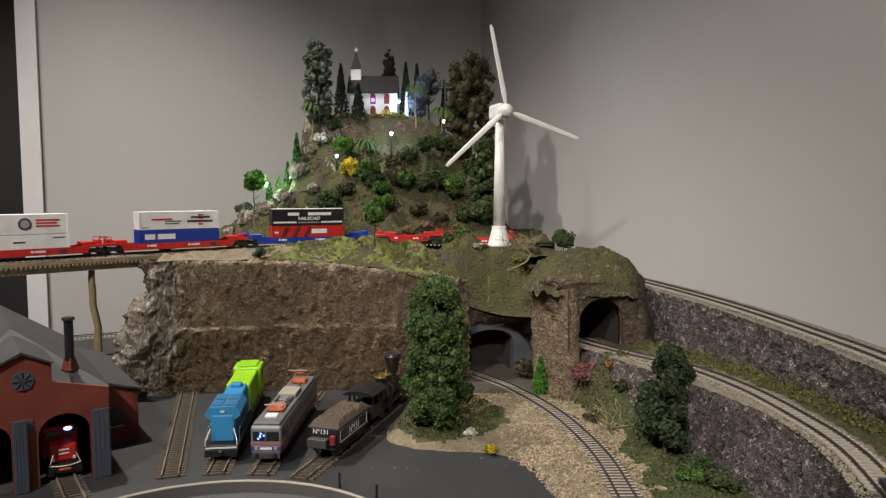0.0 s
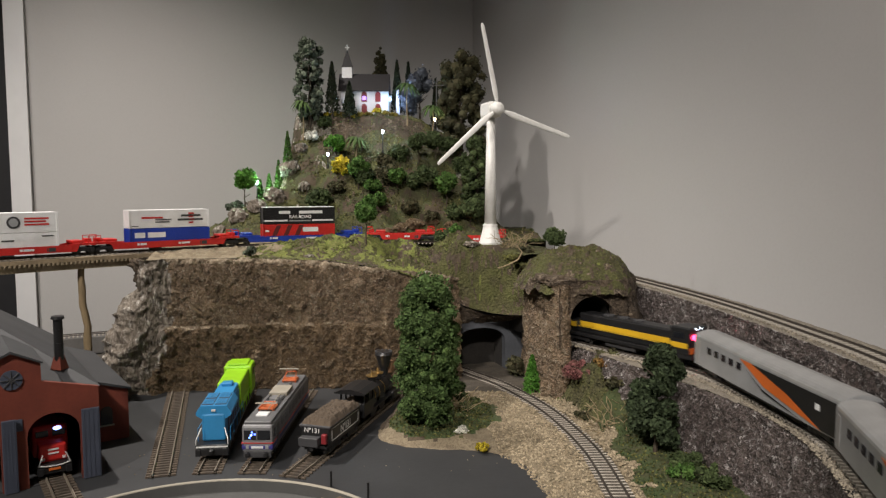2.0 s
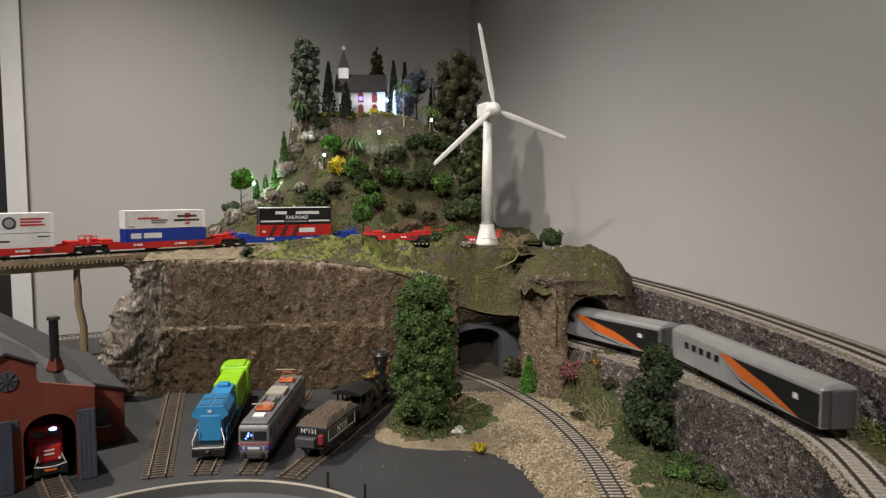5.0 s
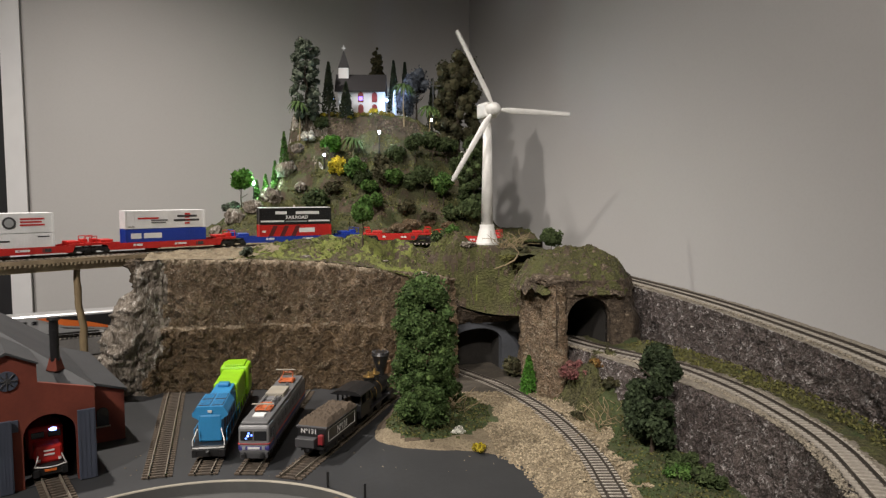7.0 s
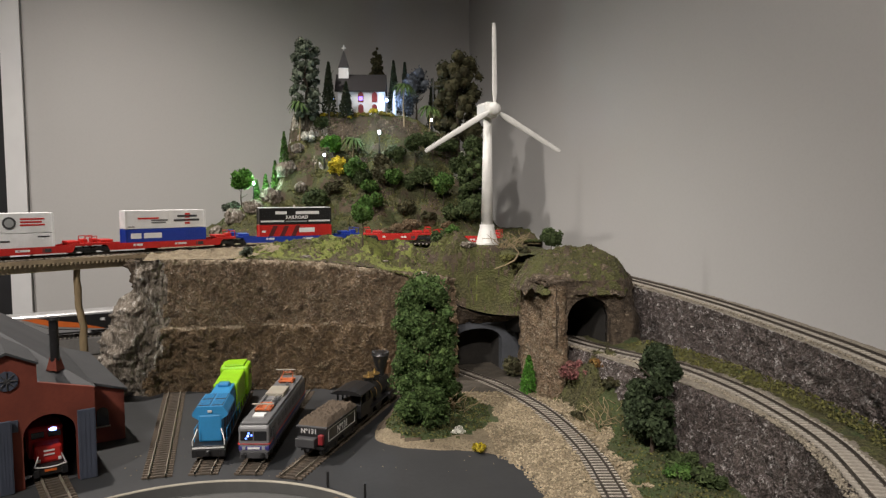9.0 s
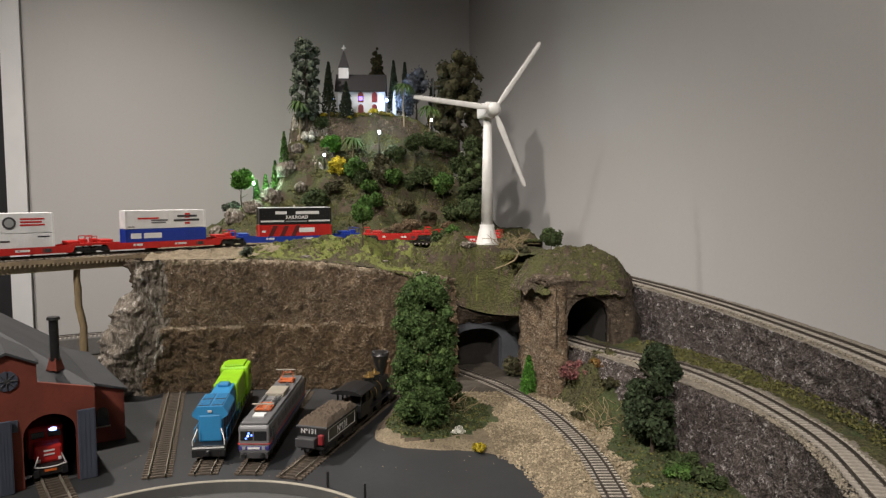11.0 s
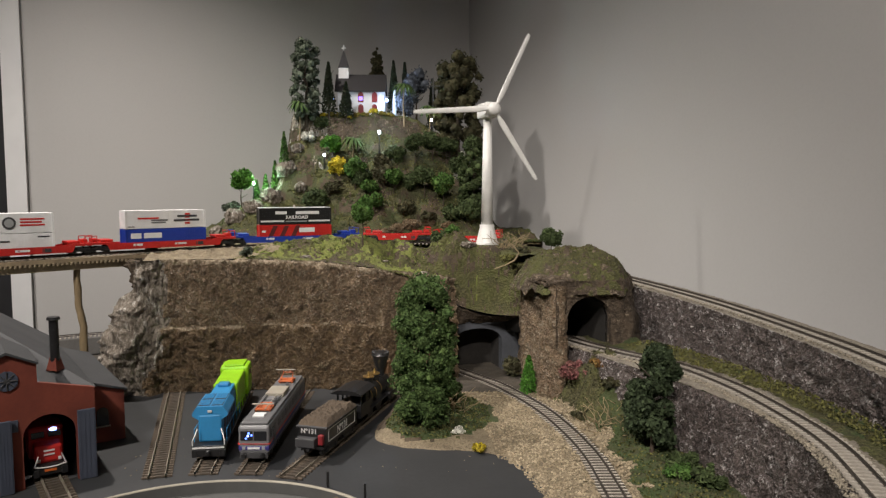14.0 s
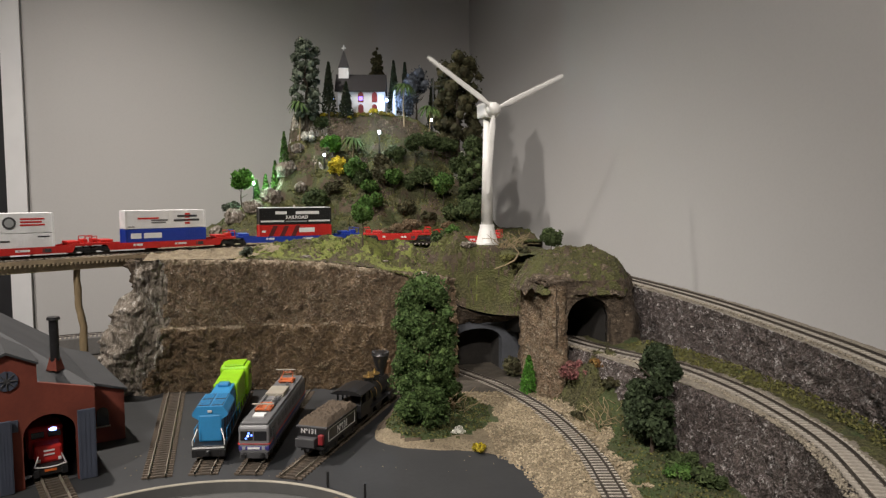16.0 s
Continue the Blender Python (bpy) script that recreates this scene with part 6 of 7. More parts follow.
ICE, GREENISH, WARMW = (0.62, 0.82, 1.0), (0.55, 1.0, 0.72), (1.0, 0.85, 0.6)
q = street_lamp(-0.131, 1.523, 0.044, GLOW["white"])
lamp_light(q.x, q.y - 0.006, q.z + 0.004, 0.22, ICE)
q = street_lamp(-0.025, 1.574, 0.044, GLOW["warm"])
lamp_light(q.x, q.y - 0.006, q.z + 0.004, 0.02, WARMW)
q = street_lamp(-0.242, 1.509, 0.026, GLOW["white"])
lamp_light(q.x, q.y - 0.006, q.z + 0.004, 0.02, ICE)
q = street_lamp(-0.376, 1.462, 0.038, GLOW["white"])
lamp_light(q.x + 0.004, q.y - 0.006, q.z + 0.002, 0.35, GREENISH)
lamp_light(-0.116, 1.598, CZ + 0.036, 0.20, (0.45, 0.64, 1.0))
# pale statue and a tall cross among the trees
bm = bmesh.new()
cyl(bm, (0, 0, 0), (0, 0, 0.034), 0.0050, 0.004, seg=12)
cyl(bm, (0, 0, 0.034), (0, 0, 0.056), 0.0042, 0.0024, seg=12)
ball(bm, (0, 0, 0.058), 0.0026)
ob = part("statue", bm, P["white_paint"])
ob.matrix_world = pose(-0.107, 1.64, hill_z(-0.107, 1.64) - 0.002)
tagged(ob, "pale blue-white statue on a tall base by the church", "statue")
bm = bmesh.new()
cyl(bm, (0, 0, 0), (0, 0, 0.115), 0.0010, seg=8)
cyl(bm, (-0.015, 0, 0.098), (0.015, 0, 0.098), 0.0009, seg=8)
ob = part("wayside_cross", bm, P["loco_grey"])
ob.matrix_world = pose(-0.021, 1.585, hill_z(-0.021, 1.585) - 0.002)
tagged(ob, "thin grey wayside cross above the trees", "cross")

# ---------- trees and shrubs ----------
def leaf_mat(name, c, c2):
    return material(name, c, c2, 120, 0.8, bump=0.0, fine=700, stain=0.3, island=0.5, spec=0.2)


G = {"dark": leaf_mat("dark_green_foliage", (0.048, 0.070, 0.026), (0.062, 0.084, 0.032)), "mid": leaf_mat("mid_green_foliage", (0.058, 0.125, 0.027), (0.085, 0.150, 0.036)),
     "bright": leaf_mat("bright_green_foliage", (0.060, 0.170, 0.022), (0.080, 0.200, 0.030)), "yellow": leaf_mat("yellow_foliage", (0.42, 0.33, 0.02), (0.50, 0.40, 0.04)),
     "brown": leaf_mat("brown_foliage", (0.066, 0.058, 0.030), (0.050, 0.052, 0.026)), "grey": leaf_mat("grey_green_foliage", (0.10, 0.118, 0.085), (0.075, 0.09, 0.065)),
     "white": leaf_mat("white_blossom", (0.55, 0.54, 0.48), (0.42, 0.42, 0.36)), "red": leaf_mat("dull_red_foliage", (0.22, 0.085, 0.085), (0.16, 0.08, 0.065)),
     "rust": leaf_mat("rust_foliage", (0.20, 0.10, 0.03), (0.13, 0.09, 0.03)), "blue": leaf_mat("blue_grey_foliage", (0.11, 0.125, 0.15), (0.08, 0.09, 0.11)), "deep": leaf_mat("deep_green_foliage", (0.036, 0.052, 0.026), (0.046, 0.064, 0.030)),
     "feather": leaf_mat("feathery_foliage", (0.050, 0.088, 0.027), (0.072, 0.112, 0.034)),
     "olive": leaf_mat("olive_turf_fibre", (0.125, 0.125, 0.040), (0.105, 0.098, 0.034)), "lightgreen": leaf_mat("light_turf_fibre", (0.14, 0.165, 0.05), (0.11, 0.12, 0.04)),
     "night": leaf_mat("black_green_foliage", (0.020, 0.028, 0.015), (0.028, 0.036, 0.018)), "ochre": leaf_mat("ochre_hedge", (0.24, 0.19, 0.035), (0.16, 0.13, 0.03)),
     "straw": leaf_mat("straw_tuft", (0.28, 0.22, 0.10), (0.20, 0.16, 0.08))}
M["trunk"] = material("tree_bark", (0.075, 0.055, 0.038), (0.05, 0.038, 0.027), 120, 0.9, bump=0.6, stretch=(1, 1, 0.3))
M["twig"] = material("dry_twig", (0.30, 0.23, 0.13), (0.22, 0.17, 0.10), 120, 0.85, bump=0.3)
RNG = np.random.default_rng(11)


def leaf_cards(name, pts, size, mat, up=0.35):
    """Small bent leaf clumps at the given points."""
    n = len(pts)
    a = RNG.normal(size=(n, 3))
    a /= np.linalg.norm(a, axis=1)[:, None]
    b = RNG.normal(size=(n, 3))
    b -= (a * b).sum(1)[:, None] * a
    b /= np.linalg.norm(b, axis=1)[:, None]
    c = np.cross(a, b)
    s = size * RNG.uniform(0.6, 1.4, (n, 1))
    v = np.stack([pts - a * s, pts + b * s * 0.7 + c * s * 0.3, pts + a * s, pts - b * s * 0.7 + c * s * 0.3], 1).reshape(-1, 3)
    f = np.arange(4 * n).reshape(n, 4)
    tri = np.concatenate([f[:, [0, 1, 2]], f[:, [0, 2, 3]]])
    me = bpy.data.meshes.new(name)
    me.from_pydata(v.tolist(), [], tri.tolist())
    me.materials.append(mat)
    return me


CORES = []


def clump_points(centres, radii, n, fill=0.25):
    CORES[:] = list(zip(centres.tolist(), radii.tolist()))
    k = RNG.integers(0, len(centres), n)
    d = RNG.normal(size=(n, 3))
    d /= np.linalg.norm(d, axis=1)[:, None]
    r = radii[k][:, None] * (1.14 - (fill + 0.14) * RNG.random((n, 1)) ** 1.5)
    return centres[k] + d * r


def crown(kind, h, r, n):
    """Points of a crown over height h and radius r."""
    if kind == "cone":
        t = RNG.random(n) ** 0.75
        a = RNG.uniform(0, 6.283, n)
        rr = r * (1 - t) ** 0.8 * (1 + 0.18 * np.sin(a * 5 + t * 30)) * RNG.uniform(0.7, 1.05, n)
        return np.stack([rr * np.cos(a), rr * np.sin(a), h * (0.06 + 0.94 * t)], 1)
    if kind == "column":
        m = 46
        t = np.linspace(0.15, 0.95, m) + RNG.uniform(-0.02, 0.02, m)
        a = RNG.uniform(0, 6.283, m)
        prof = r * np.clip(np.sin(np.pi * (t * 0.86 + 0.10)) ** 0.55, 0.25, 1) * np.where(t > 0.8, (1.02 - t) / 0.22 * 0.75 + 0.25, 1)
        rad = prof * RNG.uniform(0.22, 0.46, m)
        off = np.maximum(prof - rad, 0) * RNG.uniform(0.55, 1.12, m)
        return clump_points(np.stack([off * np.cos(a), off * np.sin(a), h * t], 1), rad, n)
    if kind == "pillar":
        m = 120
        t = np.linspace(0.10, 0.97, m) + RNG.uniform(-0.02, 0.02, m)
        a = RNG.uniform(0, 6.283, m)
        prof = r * np.interp(t, (0.08, 0.2, 0.45, 0.72, 0.90, 1.0), (0.80, 1.0, 1.0, 0.95, 0.86, 0.50))
        rad = r * RNG.uniform(0.16, 0.30, m)
        off = np.maximum(prof - rad, 0) * RNG.uniform(0.65, 1.18, m)
        return clump_points(np.stack([off * np.cos(a), off * np.sin(a), h * t], 1), rad, n, 0.4)
    if kind == "ragged":
        m = 34
        t = np.linspace(0.16, 0.95, m) + RNG.uniform(-0.03, 0.03, m)
        a = RNG.uniform(0, 6.283, m)
        prof = r * np.interp(t, (0.1, 0.25, 0.42, 0.55, 0.8, 1.0), (0.75, 1.0, 0.85, 0.62, 0.66, 0.25))
        rad = r * RNG.uniform(0.20, 0.36, m)
        off = np.maximum(prof - rad * 0.6, 0) * RNG.uniform(0.5, 1.1, m)
        lean = 0.22 * r * np.sin(t * 5.0)
        return clump_points(np.stack([off * np.cos(a) + lean, off * np.sin(a), h * t], 1), rad, n, 0.45)
    if kind == "pine":
        m = 20
        t = np.linspace(0.24, 0.92, m)
        a = np.arange(m) * 2.4
        prof = r * (1.08 - t) ** 0.45 * 0.95
        rad = r * RNG.uniform(0.26, 0.44, m) * (1.25 - 0.5 * t)
        off = np.maximum(prof - rad, 0) * RNG.uniform(0.5, 1.1, m)
        return clump_points(np.stack([off * np.cos(a), off * np.sin(a), h * t], 1), rad, n)
    m = 16
    d = RNG.normal(size=(m, 3))
    d /= np.linalg.norm(d, axis=1)[:, None]
    base = 0.42 if kind == "round" else 0.10
    mid, half = h * (base + 1) / 2, h * (1 - base) / 2
    c = d * np.array((r * 0.62, r * 0.62, half * 0.60)) * RNG.uniform(0.6, 1.1, (m, 1)) + np.array((0, 0, mid))
    return clump_points(c, np.full(m, min(r, half) * 0.48) * RNG.uniform(0.7, 1.2, m), n)


def limbs(bm, h, r, kind):
    top = h * (0.92 if kind in ("column", "pine", "cone", "pillar", "ragged") else 0.7)
    w = max(0.0009, h * 0.022)
    k0 = Vector((0, 0, -0.004))
    for k in range(6):
        k1 = Vector((RNG.uniform(-1, 1) * r * 0.06, RNG.uniform(-1, 1) * r * 0.06, top * (k + 1) / 6))
        cyl(bm, k0, k1, w * (1 - 0.14 * k), w * (1 - 0.14 * (k + 1)), seg=8)
        k0 = k1
    for k in range(9):
        z = h * RNG.uniform(0.25, 0.8)
        a = RNG.uniform(0, 6.283)
        q = r * RNG.uniform(0.5, 0.85)
        cyl(bm, (0, 0, z * 0.9), (q * math.cos(a), q * math.sin(a), z + h * 0.06), w * 0.35, w * 0.15, seg=5)
    return bm


def tree(x, y, h, r, kind, colour, n, size, label, category="tree", group="trees on the hill", z=None, name="tree", second=""):
    z = hill_z(x, y) if z is None else z
    root = empty(name, pose(x, y, z - 0.002, 0, 0, RNG.uniform(0, 360)), label, category, group)
    part("trunk", limbs(bmesh.new(), h, r, kind), M["trunk"], root)
    CORES.clear()
    ob = new("crown", leaf_cards("crown", crown(kind, h, r, n), size, G[colour]))
    ob.parent = root
    if CORES:
        bm = bmesh.new()
        for c, q in CORES:
            vs = bmesh.ops.create_icosphere(bm, subdivisions=2, radius=q * 0.80, matrix=Matrix.Translation(c))["verts"]
            for v in vs:
                v.co += (v.co - Vector(c)) * 0.35 * fbm(v.co, 160)
        part("inner_foliage", bm, G[colour], root, smooth=False)
    if second:
        ob = new("crown", leaf_cards("crown", crown(kind, h, r * 1.03, n // 2), size, G[second]))
        ob.parent = root
    return root


for x, y, h, r, c in ((-0.290, 1.577, 0.180, 0.031, "grey"), (-0.151, 1.70, 0.168, 0.021, "brown"), (0.032, 1.60, 0.201, 0.052, "brown"), (0.061, 1.47, 0.155, 0.030, "dark"), (0.005, 1.66, 0.17, 0.022, "dark"), (0.070, 1.56, 0.16, 0.022, "brown")):
    tree(x, y, h, r, "pillar" if r > 0.028 else "column", c, 5000, 0.0026, "tall dark %s-green tree on the hilltop" % ("grey" if c == "grey" else "brown"))
for x, y, h, r in ((-0.243, 1.582, 0.116, 0.016), (-0.110, 1.66, 0.125, 0.014), (-0.086, 1.68, 0.126, 0.012), (-0.024, 1.66, 0.119, 0.012), (-0.206, 1.580, 0.078, 0.015)):
    tree(x, y, h, r, "cone", "night", 1900, 0.0026, "slender dark green cypress by the church")
for x, y, h, r in ((-0.361, 1.50, 0.057, 0.010), (-0.341, 1.50, 0.065, 0.010), (-0.322, 1.50, 0.077, 0.011), (-0.379, 1.50, 0.050, 0.009)):
    tree(x, y, h, r, "cone", "mid", 900, 0.0024, "small green cypress lit by a street lamp")
tree(-0.058, 1.66, 0.125, 0.032, "round", "blue", 1300, 0.0026, "airy blue-grey tree beside the church")
tree(-0.075, 1.62, 0.075, 0.026, "bush", "blue", 900, 0.0026, "airy blue-grey shrub beside the church", "shrub", "shrubs on the hill", name="shrub")
for x, y, h, r, c in ((-0.224, 1.509, 0.051, 0.025, "bright"), (-0.176, 1.471, 0.059, 0.019, "mid"), (-0.097, 1.464, 0.049, 0.024, "mid"), (0.001, 1.460, 0.064, 0.020, "mid"), (-0.144, 1.457, 0.036, 0.021, "mid"), (-0.137, 1.432, 0.044, 0.026, "mid"),
                      (-0.038, 1.465, 0.056, 0.020, "dark"), (-0.057, 1.513, 0.057, 0.021, "dark"), (-0.022, 1.534, 0.053, 0.020, "dark"), (0.007, 1.540, 0.052, 0.025, "dark"), (0.032, 1.503, 0.056, 0.023, "dark")):
    tree(x, y, h * 1.12, r * 1.18, "round", c, 1700, 0.0031, "leafy %s green model tree on the slope" % {"mid": "fresh", "bright": "bright", "dark": "dark"}[c])
for x, y, h, r, c in ((-0.249, 1.446, 0.041, 0.025, "dark"), (-0.163, 1.475, 0.036, 0.018, "dark"), (-0.066, 1.468, 0.036, 0.017, "dark"), (-0.117, 1.473, 0.040, 0.021, "brown"), (-0.097, 1.509, 0.033, 0.020, "dark"), (-0.125, 1.500, 0.029, 0.017, "brown"),
                      (-0.071, 1.439, 0.031, 0.019, "brown"), (-0.218, 1.464, 0.024, 0.017, "brown"), (0.018, 1.431, 0.033, 0.018, "dark"), (-0.026, 1.427, 0.025, 0.016, "brown"), (-0.256, 1.574, 0.022, 0.016, "dark"), (-0.423, 1.470, 0.023, 0.017, "grey"),
                      (0.048, 1.435, 0.045, 0.022, "dark")):
    tree(x, y, h * 1.15, r * 1.25, "bush", c, 950, 0.0029, "low %s shrub on the slope" % {"dark": "dark green", "brown": "brownish", "grey": "grey-green"}[c], "shrub", "shrubs on the hill", name="shrub")
tree(-0.213, 1.487, 0.040, 0.024, "bush", "yellow", 700, 0.0030, "bright yellow flowering shrub on the slope", "shrub", "shrubs on the hill", name="shrub")
for x, y in ((0.036, 1.515), (-0.283, 1.545), (0.046, 1.575)):
    tree(x, y, 0.030, 0.019, "bush", "white", 260, 0.0026, "pale white blossoming shrub on the slope", "shrub", "shrubs on the hill", name="shrub")
for k in range(9):
    x = -0.255 + k * 0.0178
    tree(x, 1.588, 0.012, 0.012, "bush", "ochre" if k % 3 else "yellow", 320, 0.0020, "low yellow-brown hedge plant before the church", "hedge plant", "hedge before the church", name="hedge_plant")

# plateau
PV = np.empty(len(bpy.data.objects["plateau"].data.vertices) * 3)
bpy.data.objects["plateau"].data.vertices.foreach_get("co", PV)
PV = PV.reshape(-1, 3)


def ground_at(x, y):
    """The plateau's height under a point."""
    return float(PV[np.hypot(PV[:, 0] - x, PV[:, 1] - y).argmin(), 2])


TREES_P = "trees on the plateau"
tree(-0.128, 1.172, 0.078, 0.020, "round", "mid", 2200, 0.0028, "round fresh green tree on the plateau", group=TREES_P, z=ground_at(-0.128, 1.172))
tree(-0.397, 1.45, 0.081, 0.023, "round", "bright", 1800, 0.0028, "round bright green tree by the hill", group=TREES_P, z=hill_z(-0.397, 1.45))
tree(0.165, 1.12, 0.034, 0.017, "bush", "dark", 900, 0.0026, "small round dark green shrub on the mound", "shrub", TREES_P, 0.207, "shrub")
tree(-0.300, 1.12, 0.016, 0.014, "bush", "grey", 400, 0.0024, "small grey-green tuft at the cliff edge", "shrub", TREES_P, 0.196, "shrub")
tree(-0.008, 1.20, 0.021, 0.020, "bush", "dark", 700, 0.0026, "low dark green bush on the plateau", "shrub", TREES_P, ground_at(-0.008, 1.20), "shrub")
tree(0.015, 1.20, 0.016, 0.014, "bush", "mid", 400, 0.0026, "low green bush on the plateau", "shrub", TREES_P, ground_at(0.015, 1.20), "shrub")

tree(0.122, 1.15, 0.020, 0.022, "bush", "brown", 700, 0.0024, "brown scrub between plateau and mound", "shrub", TREES_P, 0.190, "shrub")
tree(0.100, 1.12, 0.014, 0.018, "bush", "olive", 500, 0.0022, "olive scrub at the slope's edge", "shrub", TREES_P, 0.186, "shrub")

# foreground
FG = "trees beside the low track"
tree(-0.022, 0.872, 0.182, 0.037, "pillar", "feather", 22000, 0.0019, "tall shaggy green tree beside the yard", group=FG, z=0.012, second="feather")
tree(0.123, 1.035, 0.056, 0.0125, "cone", "bright", 1600, 0.0024, "small bright green cypress at the rock pillar", group=FG, z=0.006)
tree(0.225, 0.775, 0.124, 0.035, "ragged", "deep", 13000, 0.0023, "dark blue-green pine below the retaining wall", group=FG, z=0.010)
for x, y, h, r, c, n in ((0.012, 0.99, 0.026, 0.026, "dark", 700), (-0.045, 0.90, 0.022, 0.022, "dark", 600), (0.108, 1.125, 0.034, 0.016, "brown", 700), (0.176, 0.955, 0.026, 0.034, "red", 1700), (0.206, 0.935, 0.014, 0.018, "rust", 600),
                         (0.246, 0.735, 0.020, 0.026, "dark", 700), (0.236, 0.72, 0.014, 0.022, "mid", 500), (0.262, 0.70, 0.020, 0.022, "dark", 600), (0.172, 0.905, 0.010, 0.016, "brown", 400), (0.210, 0.90, 0.014, 0.014, "brown", 400)):
    tree(x, y, h, r, "bush", c, n, 0.0026, "low scrubby %s bush beside the track" % {"dark": "dark green", "brown": "brown", "red": "dull red", "rust": "rust brown", "mid": "green"}[c], "bush", "bushes beside the low track", low_z(x, y), "bush")
tree(0.018, 0.854, 0.013, 0.011, "bush", "white", 420, 0.0020, "small white flowering plant at the gravel edge", "plant", z=0.005, group="small plants at the gravel edge", name="plant")
tree(0.042, 0.812, 0.010, 0.012, "bush", "yellow", 260, 0.0018, "small yellow flowering plant at the gravel edge", "plant", z=0.003, group="small plants at the gravel edge", name="plant")


# palms
def palm(x, y, h, r):
    z = hill_z(x, y)
    root = empty("palm_tree", pose(x, y, z - 0.002), "thin palm tree with drooping green fronds", "palm tree", "palm trees on the hill")
    bm = bmesh.new()
    a = Vector((0, 0, 0))
    for k in range(5):
        b = Vector((0.0015 * math.sin(k + x * 40), 0, h * 0.86 * (k + 1) / 5))
        cyl(bm, a, b, 0.0019 - 0.0002 * k, 0.0017 - 0.0002 * k, seg=8)
        a = b
    part("trunk", bm, M["twig"], root)
    for k in range(22):
        an = k * 2.4
        rows = []
        up = 0.55 + 0.5 * ((k * 7) % 5) / 5
        for j in range(8):
            t = j / 7
            d = r * t
            zz = h * 0.86 + r * (up * t - 1.45 * t * t)
            w = r * 0.10 * math.sin(math.pi * min(t * 0.9 + 0.08, 1))
            c, s = math.cos(an), math.sin(an)
            rows.append([(d * c - w * s, d * s + w * c, zz - w * 0.5), (d * c, d * s, zz), (d * c + w * s, d * s - w * c, zz - w * 0.5)])
        ob = new("frond", grid_mesh("frond", rows, G["feather"]))
        ob.parent = root


for x, y, h, r in ((-0.083, 1.577, 0.100, 0.028), (-0.029, 1.566, 0.104, 0.028), (-0.302, 1.562, 0.092, 0.027), (-0.184, 1.512, 0.058, 0.028)):
    palm(x, y, h, r)


# dry twigs
def twigs(name, x, y, z, spread, n, label, length):
    bm = bmesh.new()
    for k in range(n):
        a = Vector((RNG.uniform(-1, 1) * spread, RNG.uniform(-1, 1) * spread * 0.6, 0))
        d = Vector((RNG.uniform(-1, 1), RNG.uniform(-0.6, 0.4), RNG.uniform(0.3, 1.2))).normalized()
        for q in range(4):
            b = a + d * length * RNG.uniform(0.15, 0.35)
            cyl(bm, a, b, 0.0005, 0.0004, seg=4, caps=False)
            a = b
            d = (d + Vector((RNG.uniform(-0.7, 0.7), RNG.uniform(-0.7, 0.7), RNG.uniform(-0.5, 0.3)))).normalized()
    ob = part(name, bm, M["twig"])
    ob.matrix_world = pose(x, y, z)
    return tagged(ob, label, "twigs")


twigs("dry_brush", 0.200, 0.865, 0.004, 0.016, 46, "tangle of dry tan twigs by the retaining wall", 0.045)
twigs("dry_brush", 0.105, 1.16, 0.205, 0.018, 30, "tangle of dry tan twigs on the plateau", 0.035)
twigs("dry_brush", 0.010, 0.935, 0.008, 0.022, 30, "dry brown twigs under the tall tree", 0.04)
bm = bmesh.new()
a = Vector((0.078, 1.105, 0.178))
for b, w in ((Vector((0.094, 1.10, 0.184)), 0.0009), (Vector((0.108, 1.098, 0.192)), 0.0011), (Vector((0.114, 1.098, 0.203)), 0.0012), (Vector((0.104, 1.10, 0.214)), 0.0009)):
    cyl(bm, a, b, w, w * 1.1, seg=7)
    a = b
tagged(part("fallen_branch", bm, M["twig"]), "pale bare branch hanging over the tunnel slope", "branch")


# tufts of turf over the green ground
def tufts(name, spots, size, mat, label):
    me = leaf_cards(name, np.array(spots), size, mat)
    return tagged(new(name, me), label, "turf", kind="stuff")


sp = [[], [], [], []]
while len(sp[0]) < 4200:
    x, y = RNG.uniform(-0.10, 0.06), RNG.uniform(0.82, 1.05)
    if low_pick(Vector((x, y, low_z(x, y))), None) == 1:
        sp[0].append((x, y, low_z(x, y) + 0.0006))
while len(sp[0]) < 7400:
    x, y = RNG.uniform(0.19, 0.285), RNG.uniform(0.55, 0.90)
    if low_pick(Vector((x, y, low_z(x, y))), None) == 1:
        sp[0].append((x, y, low_z(x, y) + 0.0006))
tufts("turf", sp[0][::2], 0.0016, G["dark"], "short dark green turf fibres")
tufts("turf", sp[0][1::2], 0.0016, G["olive"], "short olive turf fibres")


def on_surface(obname, n, keep):
    """Random points on a surface, where keep says so."""
    me = bpy.data.objects[obname].data
    co = np.empty(len(me.vertices) * 3)
    me.vertices.foreach_get("co", co)
    co = co.reshape(-1, 3)
    quads = np.array([p.vertices[:] for p in me.polygons])
    out = []
    while len(out) < n:
        k = RNG.integers(0, len(quads), n)
        u, v = RNG.random((n, 1)), RNG.random((n, 1))
        q = co[quads[k]]
        p = (q[:, 0] * (1 - u) + q[:, 1] * u) * (1 - v) + (q[:, 3] * (1 - u) + q[:, 2] * u) * v
        out += [tuple(w) for w in p if keep(w)]
    return out[:n]


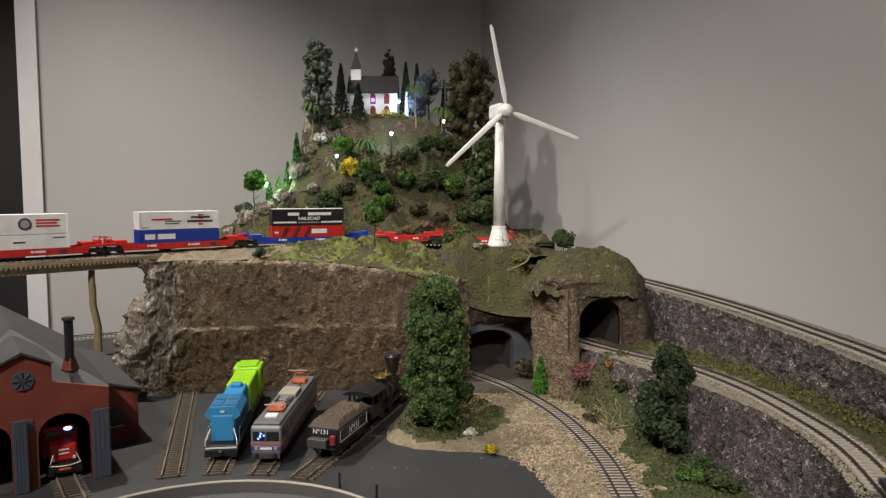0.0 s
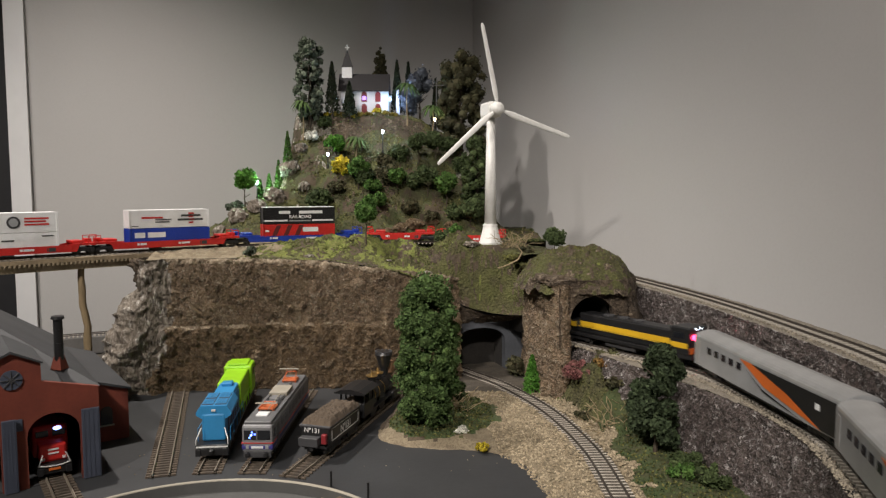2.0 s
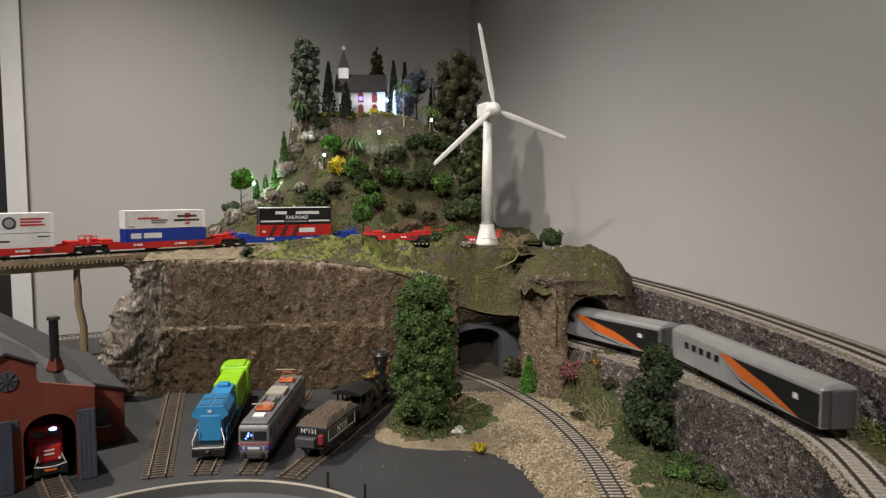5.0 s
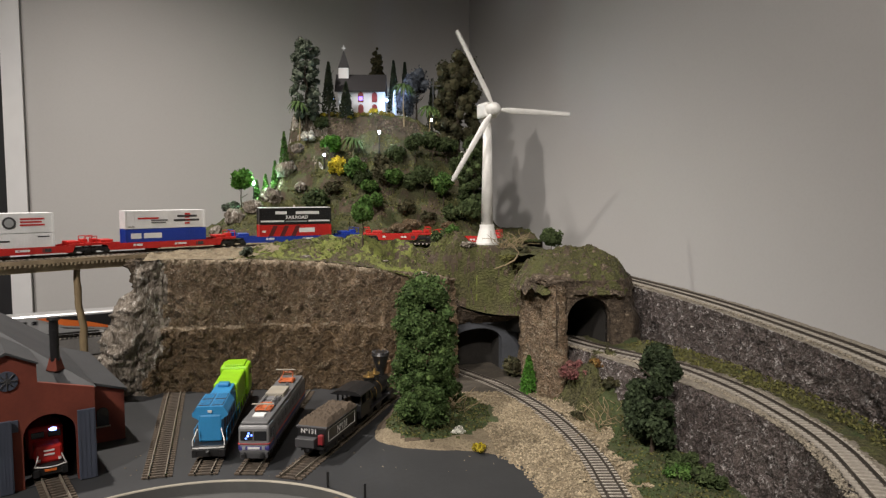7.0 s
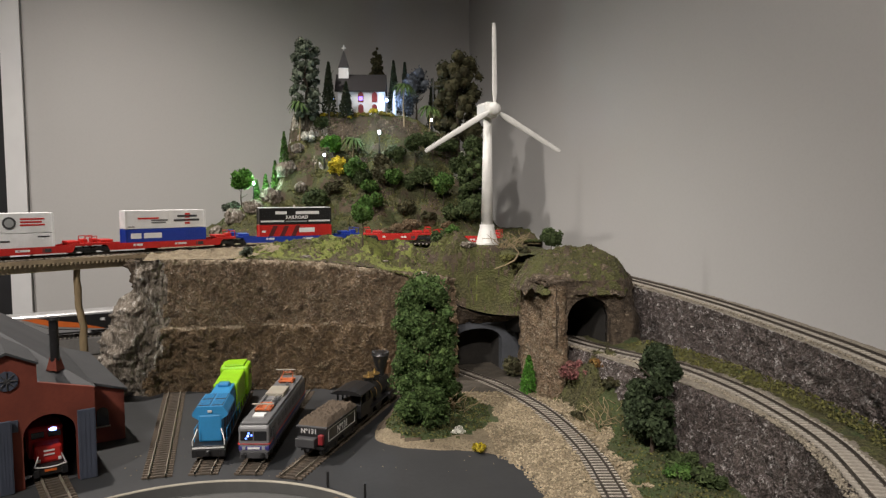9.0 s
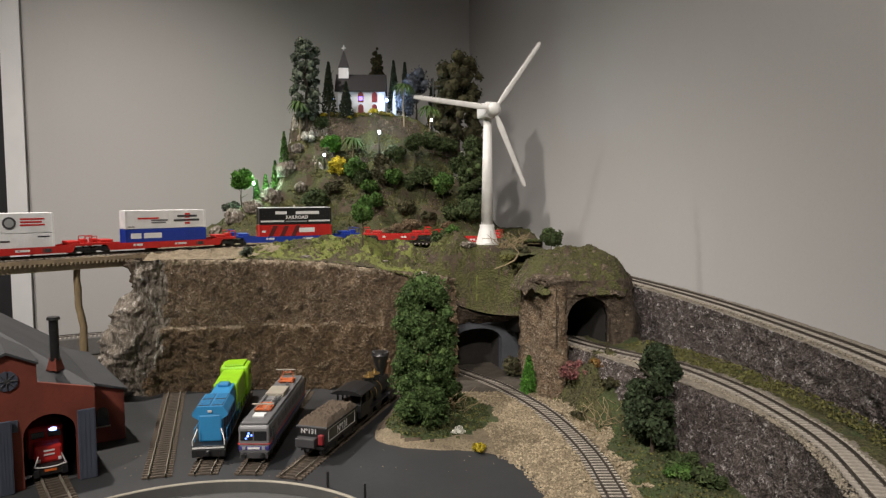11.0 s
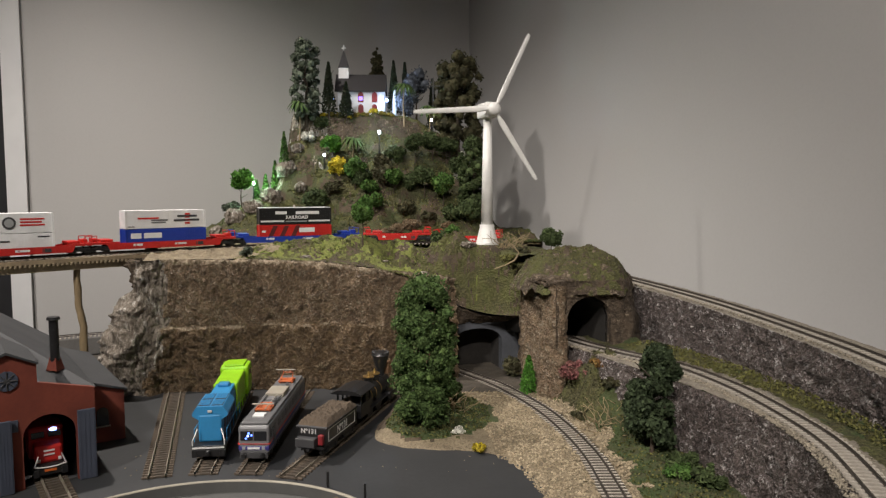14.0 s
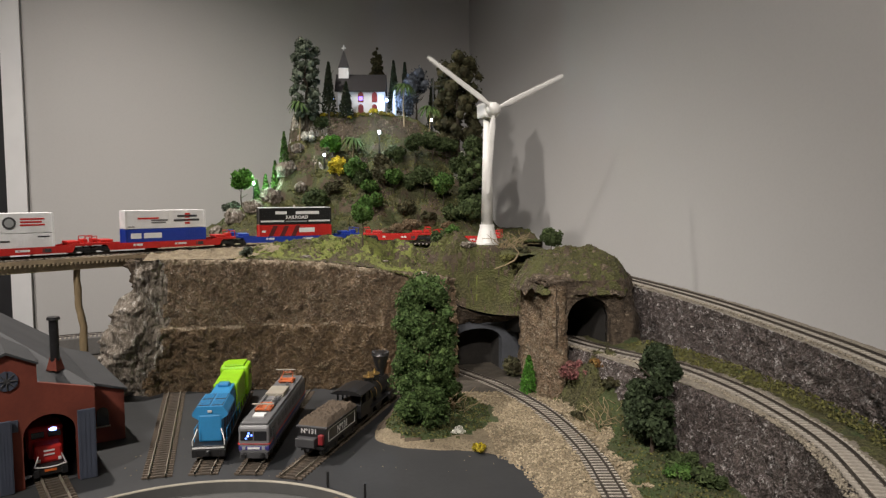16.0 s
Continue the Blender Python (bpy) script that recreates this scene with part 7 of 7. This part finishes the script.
front_turf = lambda w: w[1] < 1.29 and w[0] > -0.32 and fbm(w, 45) > -0.15
tufts("turf", on_surface("plateau", 3200, front_turf), 0.0015, G["olive"], "olive turf fibres on the plateau")
tufts("turf", on_surface("plateau", 3400, lambda w: front_turf(w) and fbm(w, 20) > 0.05 and w[0] < 0.02), 0.0018, G["lightgreen"], "light green turf fibres on the plateau")
tufts("turf", on_surface("mound", 2600, lambda w: True), 0.0015, G["olive"], "olive turf fibres on the mound")
tufts("turf", on_surface("hill", 14000, lambda w: w[1] < 1.66 and fbm(w, 40) > -0.2), 0.0022, G["olive"], "olive turf fibres on the hill")
tufts("turf", on_surface("hill", 7000, lambda w: w[1] < 1.62 and fbm(w, 25) > 0.05), 0.0024, G["dark"], "dark green scrub on the hill")
PI, PO = Path(MID_IN, 12), Path(MID_OUT, 12)
while len(sp[2]) < 4200:
    u, v = RNG.uniform(0.05, 0.55), RNG.uniform(0.66, 1.0)
    p = PI.at(u * PI.length).lerp(PO.at(u * PO.length), v)
    sp[2].append((p.x, p.y, 0.089 + 0.006 * sstep(0.66, 0.9, v)))
tufts("turf", sp[2], 0.0016, G["olive"], "olive green turf fibres beside the shelf track")
while len(sp[3]) < 3000:
    x, y = RNG.uniform(0.13, 0.25), RNG.uniform(0.90, 1.10)
    c = Vector((x, y, low_z(x, y)))
    if c.z > 0.016:
        sp[3].append((x, y, c.z + 0.0005))
tufts("turf", sp[3], 0.0016, G["brown"], "olive brown turf fibres on the bank")
# small stones on the yard
rng = np.random.default_rng(8)
spots = [(rng.uniform(-0.35, 0.06), rng.uniform(0.74, 1.06), 0.0004) for k in range(120)]
scatter("grit", [s for s in spots if side_of_edge(s[0], s[1]) < -0.01], 0.0009, M["stone"], "scattered pale grit on the yard")


# ---------- rocks set into the turf ----------
def boulder(x, y, z, r, mat, label, squash=0.7):
    bm = bmesh.new()
    bmesh.ops.create_icosphere(bm, subdivisions=3, radius=1.0)
    for v in bm.verts:
        k = 1 + 0.35 * fbm(v.co + Vector((x * 50, y * 50, 0)), 1.6) + 0.12 * fbm(v.co + Vector((y * 70, x * 30, 0)), 5)
        v.co = Vector((v.co.x * k * r, v.co.y * k * r * 0.8, v.co.z * k * r * squash))
    ob = part("rock", bm, mat)
    ob.matrix_world = pose(x, y, z, 0, 0, (x * 997) % 360)
    return tagged(ob, label, "rock", "rocks set into the turf")


for x, y, r in ((-0.062, 1.425, 0.020), (-0.088, 1.418, 0.016), (-0.030, 1.428, 0.014), (-0.110, 1.412, 0.012), (0.012, 1.425, 0.015)):
    boulder(x, y, hill_z(x, y), r, M["rock_brown"], "weathered brown rock at the foot of the hill", 0.6)
for x, y, r in ((-0.405, 1.425, 0.022), (-0.435, 1.41, 0.016), (-0.370, 1.435, 0.020), (-0.340, 1.46, 0.022), (-0.318, 1.50, 0.022), (-0.300, 1.535, 0.016), (-0.285, 1.475, 0.014)):
    boulder(x, y, hill_z(x, y), r, M["rock_grey"], "grey rock on the flank of the hill", 0.8)
for x, y, r in ((0.040, 1.175, 0.014), (-0.078, 1.150, 0.008), (-0.090, 1.146, 0.006), (-0.215, 1.140, 0.010), (-0.030, 1.142, 0.009)):
    boulder(x, y, ground_at(x, y) - 0.002, r, M["rock_grey"], "flat grey rock on the mossy plateau", 0.35)
for x, y, r in ((0.140, 1.022, 0.020), (0.154, 1.004, 0.018), (0.168, 1.004, 0.015), (0.185, 1.01, 0.012), (0.225, 1.015, 0.007), (0.165, 1.03, 0.014), (0.243, 1.02, 0.010)):
    boulder(x, y, 0.171, r, M["rock_dark"], "dark rock at the mound's rim", 0.5)


# ---------- what moves ----------
S0 = S_PORTAL + 0.004
SPEED = 0.2953


def train_rows(offset, half):
    """Poses of a vehicle whose middle runs offset behind the engine's tail."""
    rows, t = [], 0.0
    while t <= 16.01:
        s = S0 + SPEED * (t - 2.62) + offset
        a, b = MID.at(s - half), MID.at(s + half)
        d = b - a
        mid = (a + b) / 2
        rows.append((round(t, 2), pose(mid.x, mid.y, mid.z, 0, -math.degrees(math.atan2(d.z, d.xy.length)), math.degrees(math.atan2(d.y, d.x)))))
        t += 0.2
    return rows


PHASE = [(0.0, -12), (4.2, -12), (5.1, -11.5), (5.4, -8), (5.7, 1), (6.0, 15), (6.3, 35), (6.5, 50), (7.0, 91.5), (7.4, 120), (7.8, 147), (8.2, 177), (8.6, 209), (9.0, 239), (9.2, 253),
         (9.7, 292), (10.2, 332), (10.7, 372), (11.3, 420), (11.7, 452), (12.0, 475), (12.5, 512), (13.0, 550), (13.5, 587), (14.0, 626), (14.5, 662), (15.0, 703), (15.5, 743), (16.0, 784)]


def motions():
    walk(TRAIN[0], train_rows(0.120, 0.070))
    for k in range(4):
        walk(TRAIN[k + 1], train_rows(-0.005 - COACH / 2 - k * PITCH, COACH * 0.37))
    walk(rotor, [(t, HUB @ pose(0, 0, 0, 0, a, 0)) for t, a in PHASE])


motions()
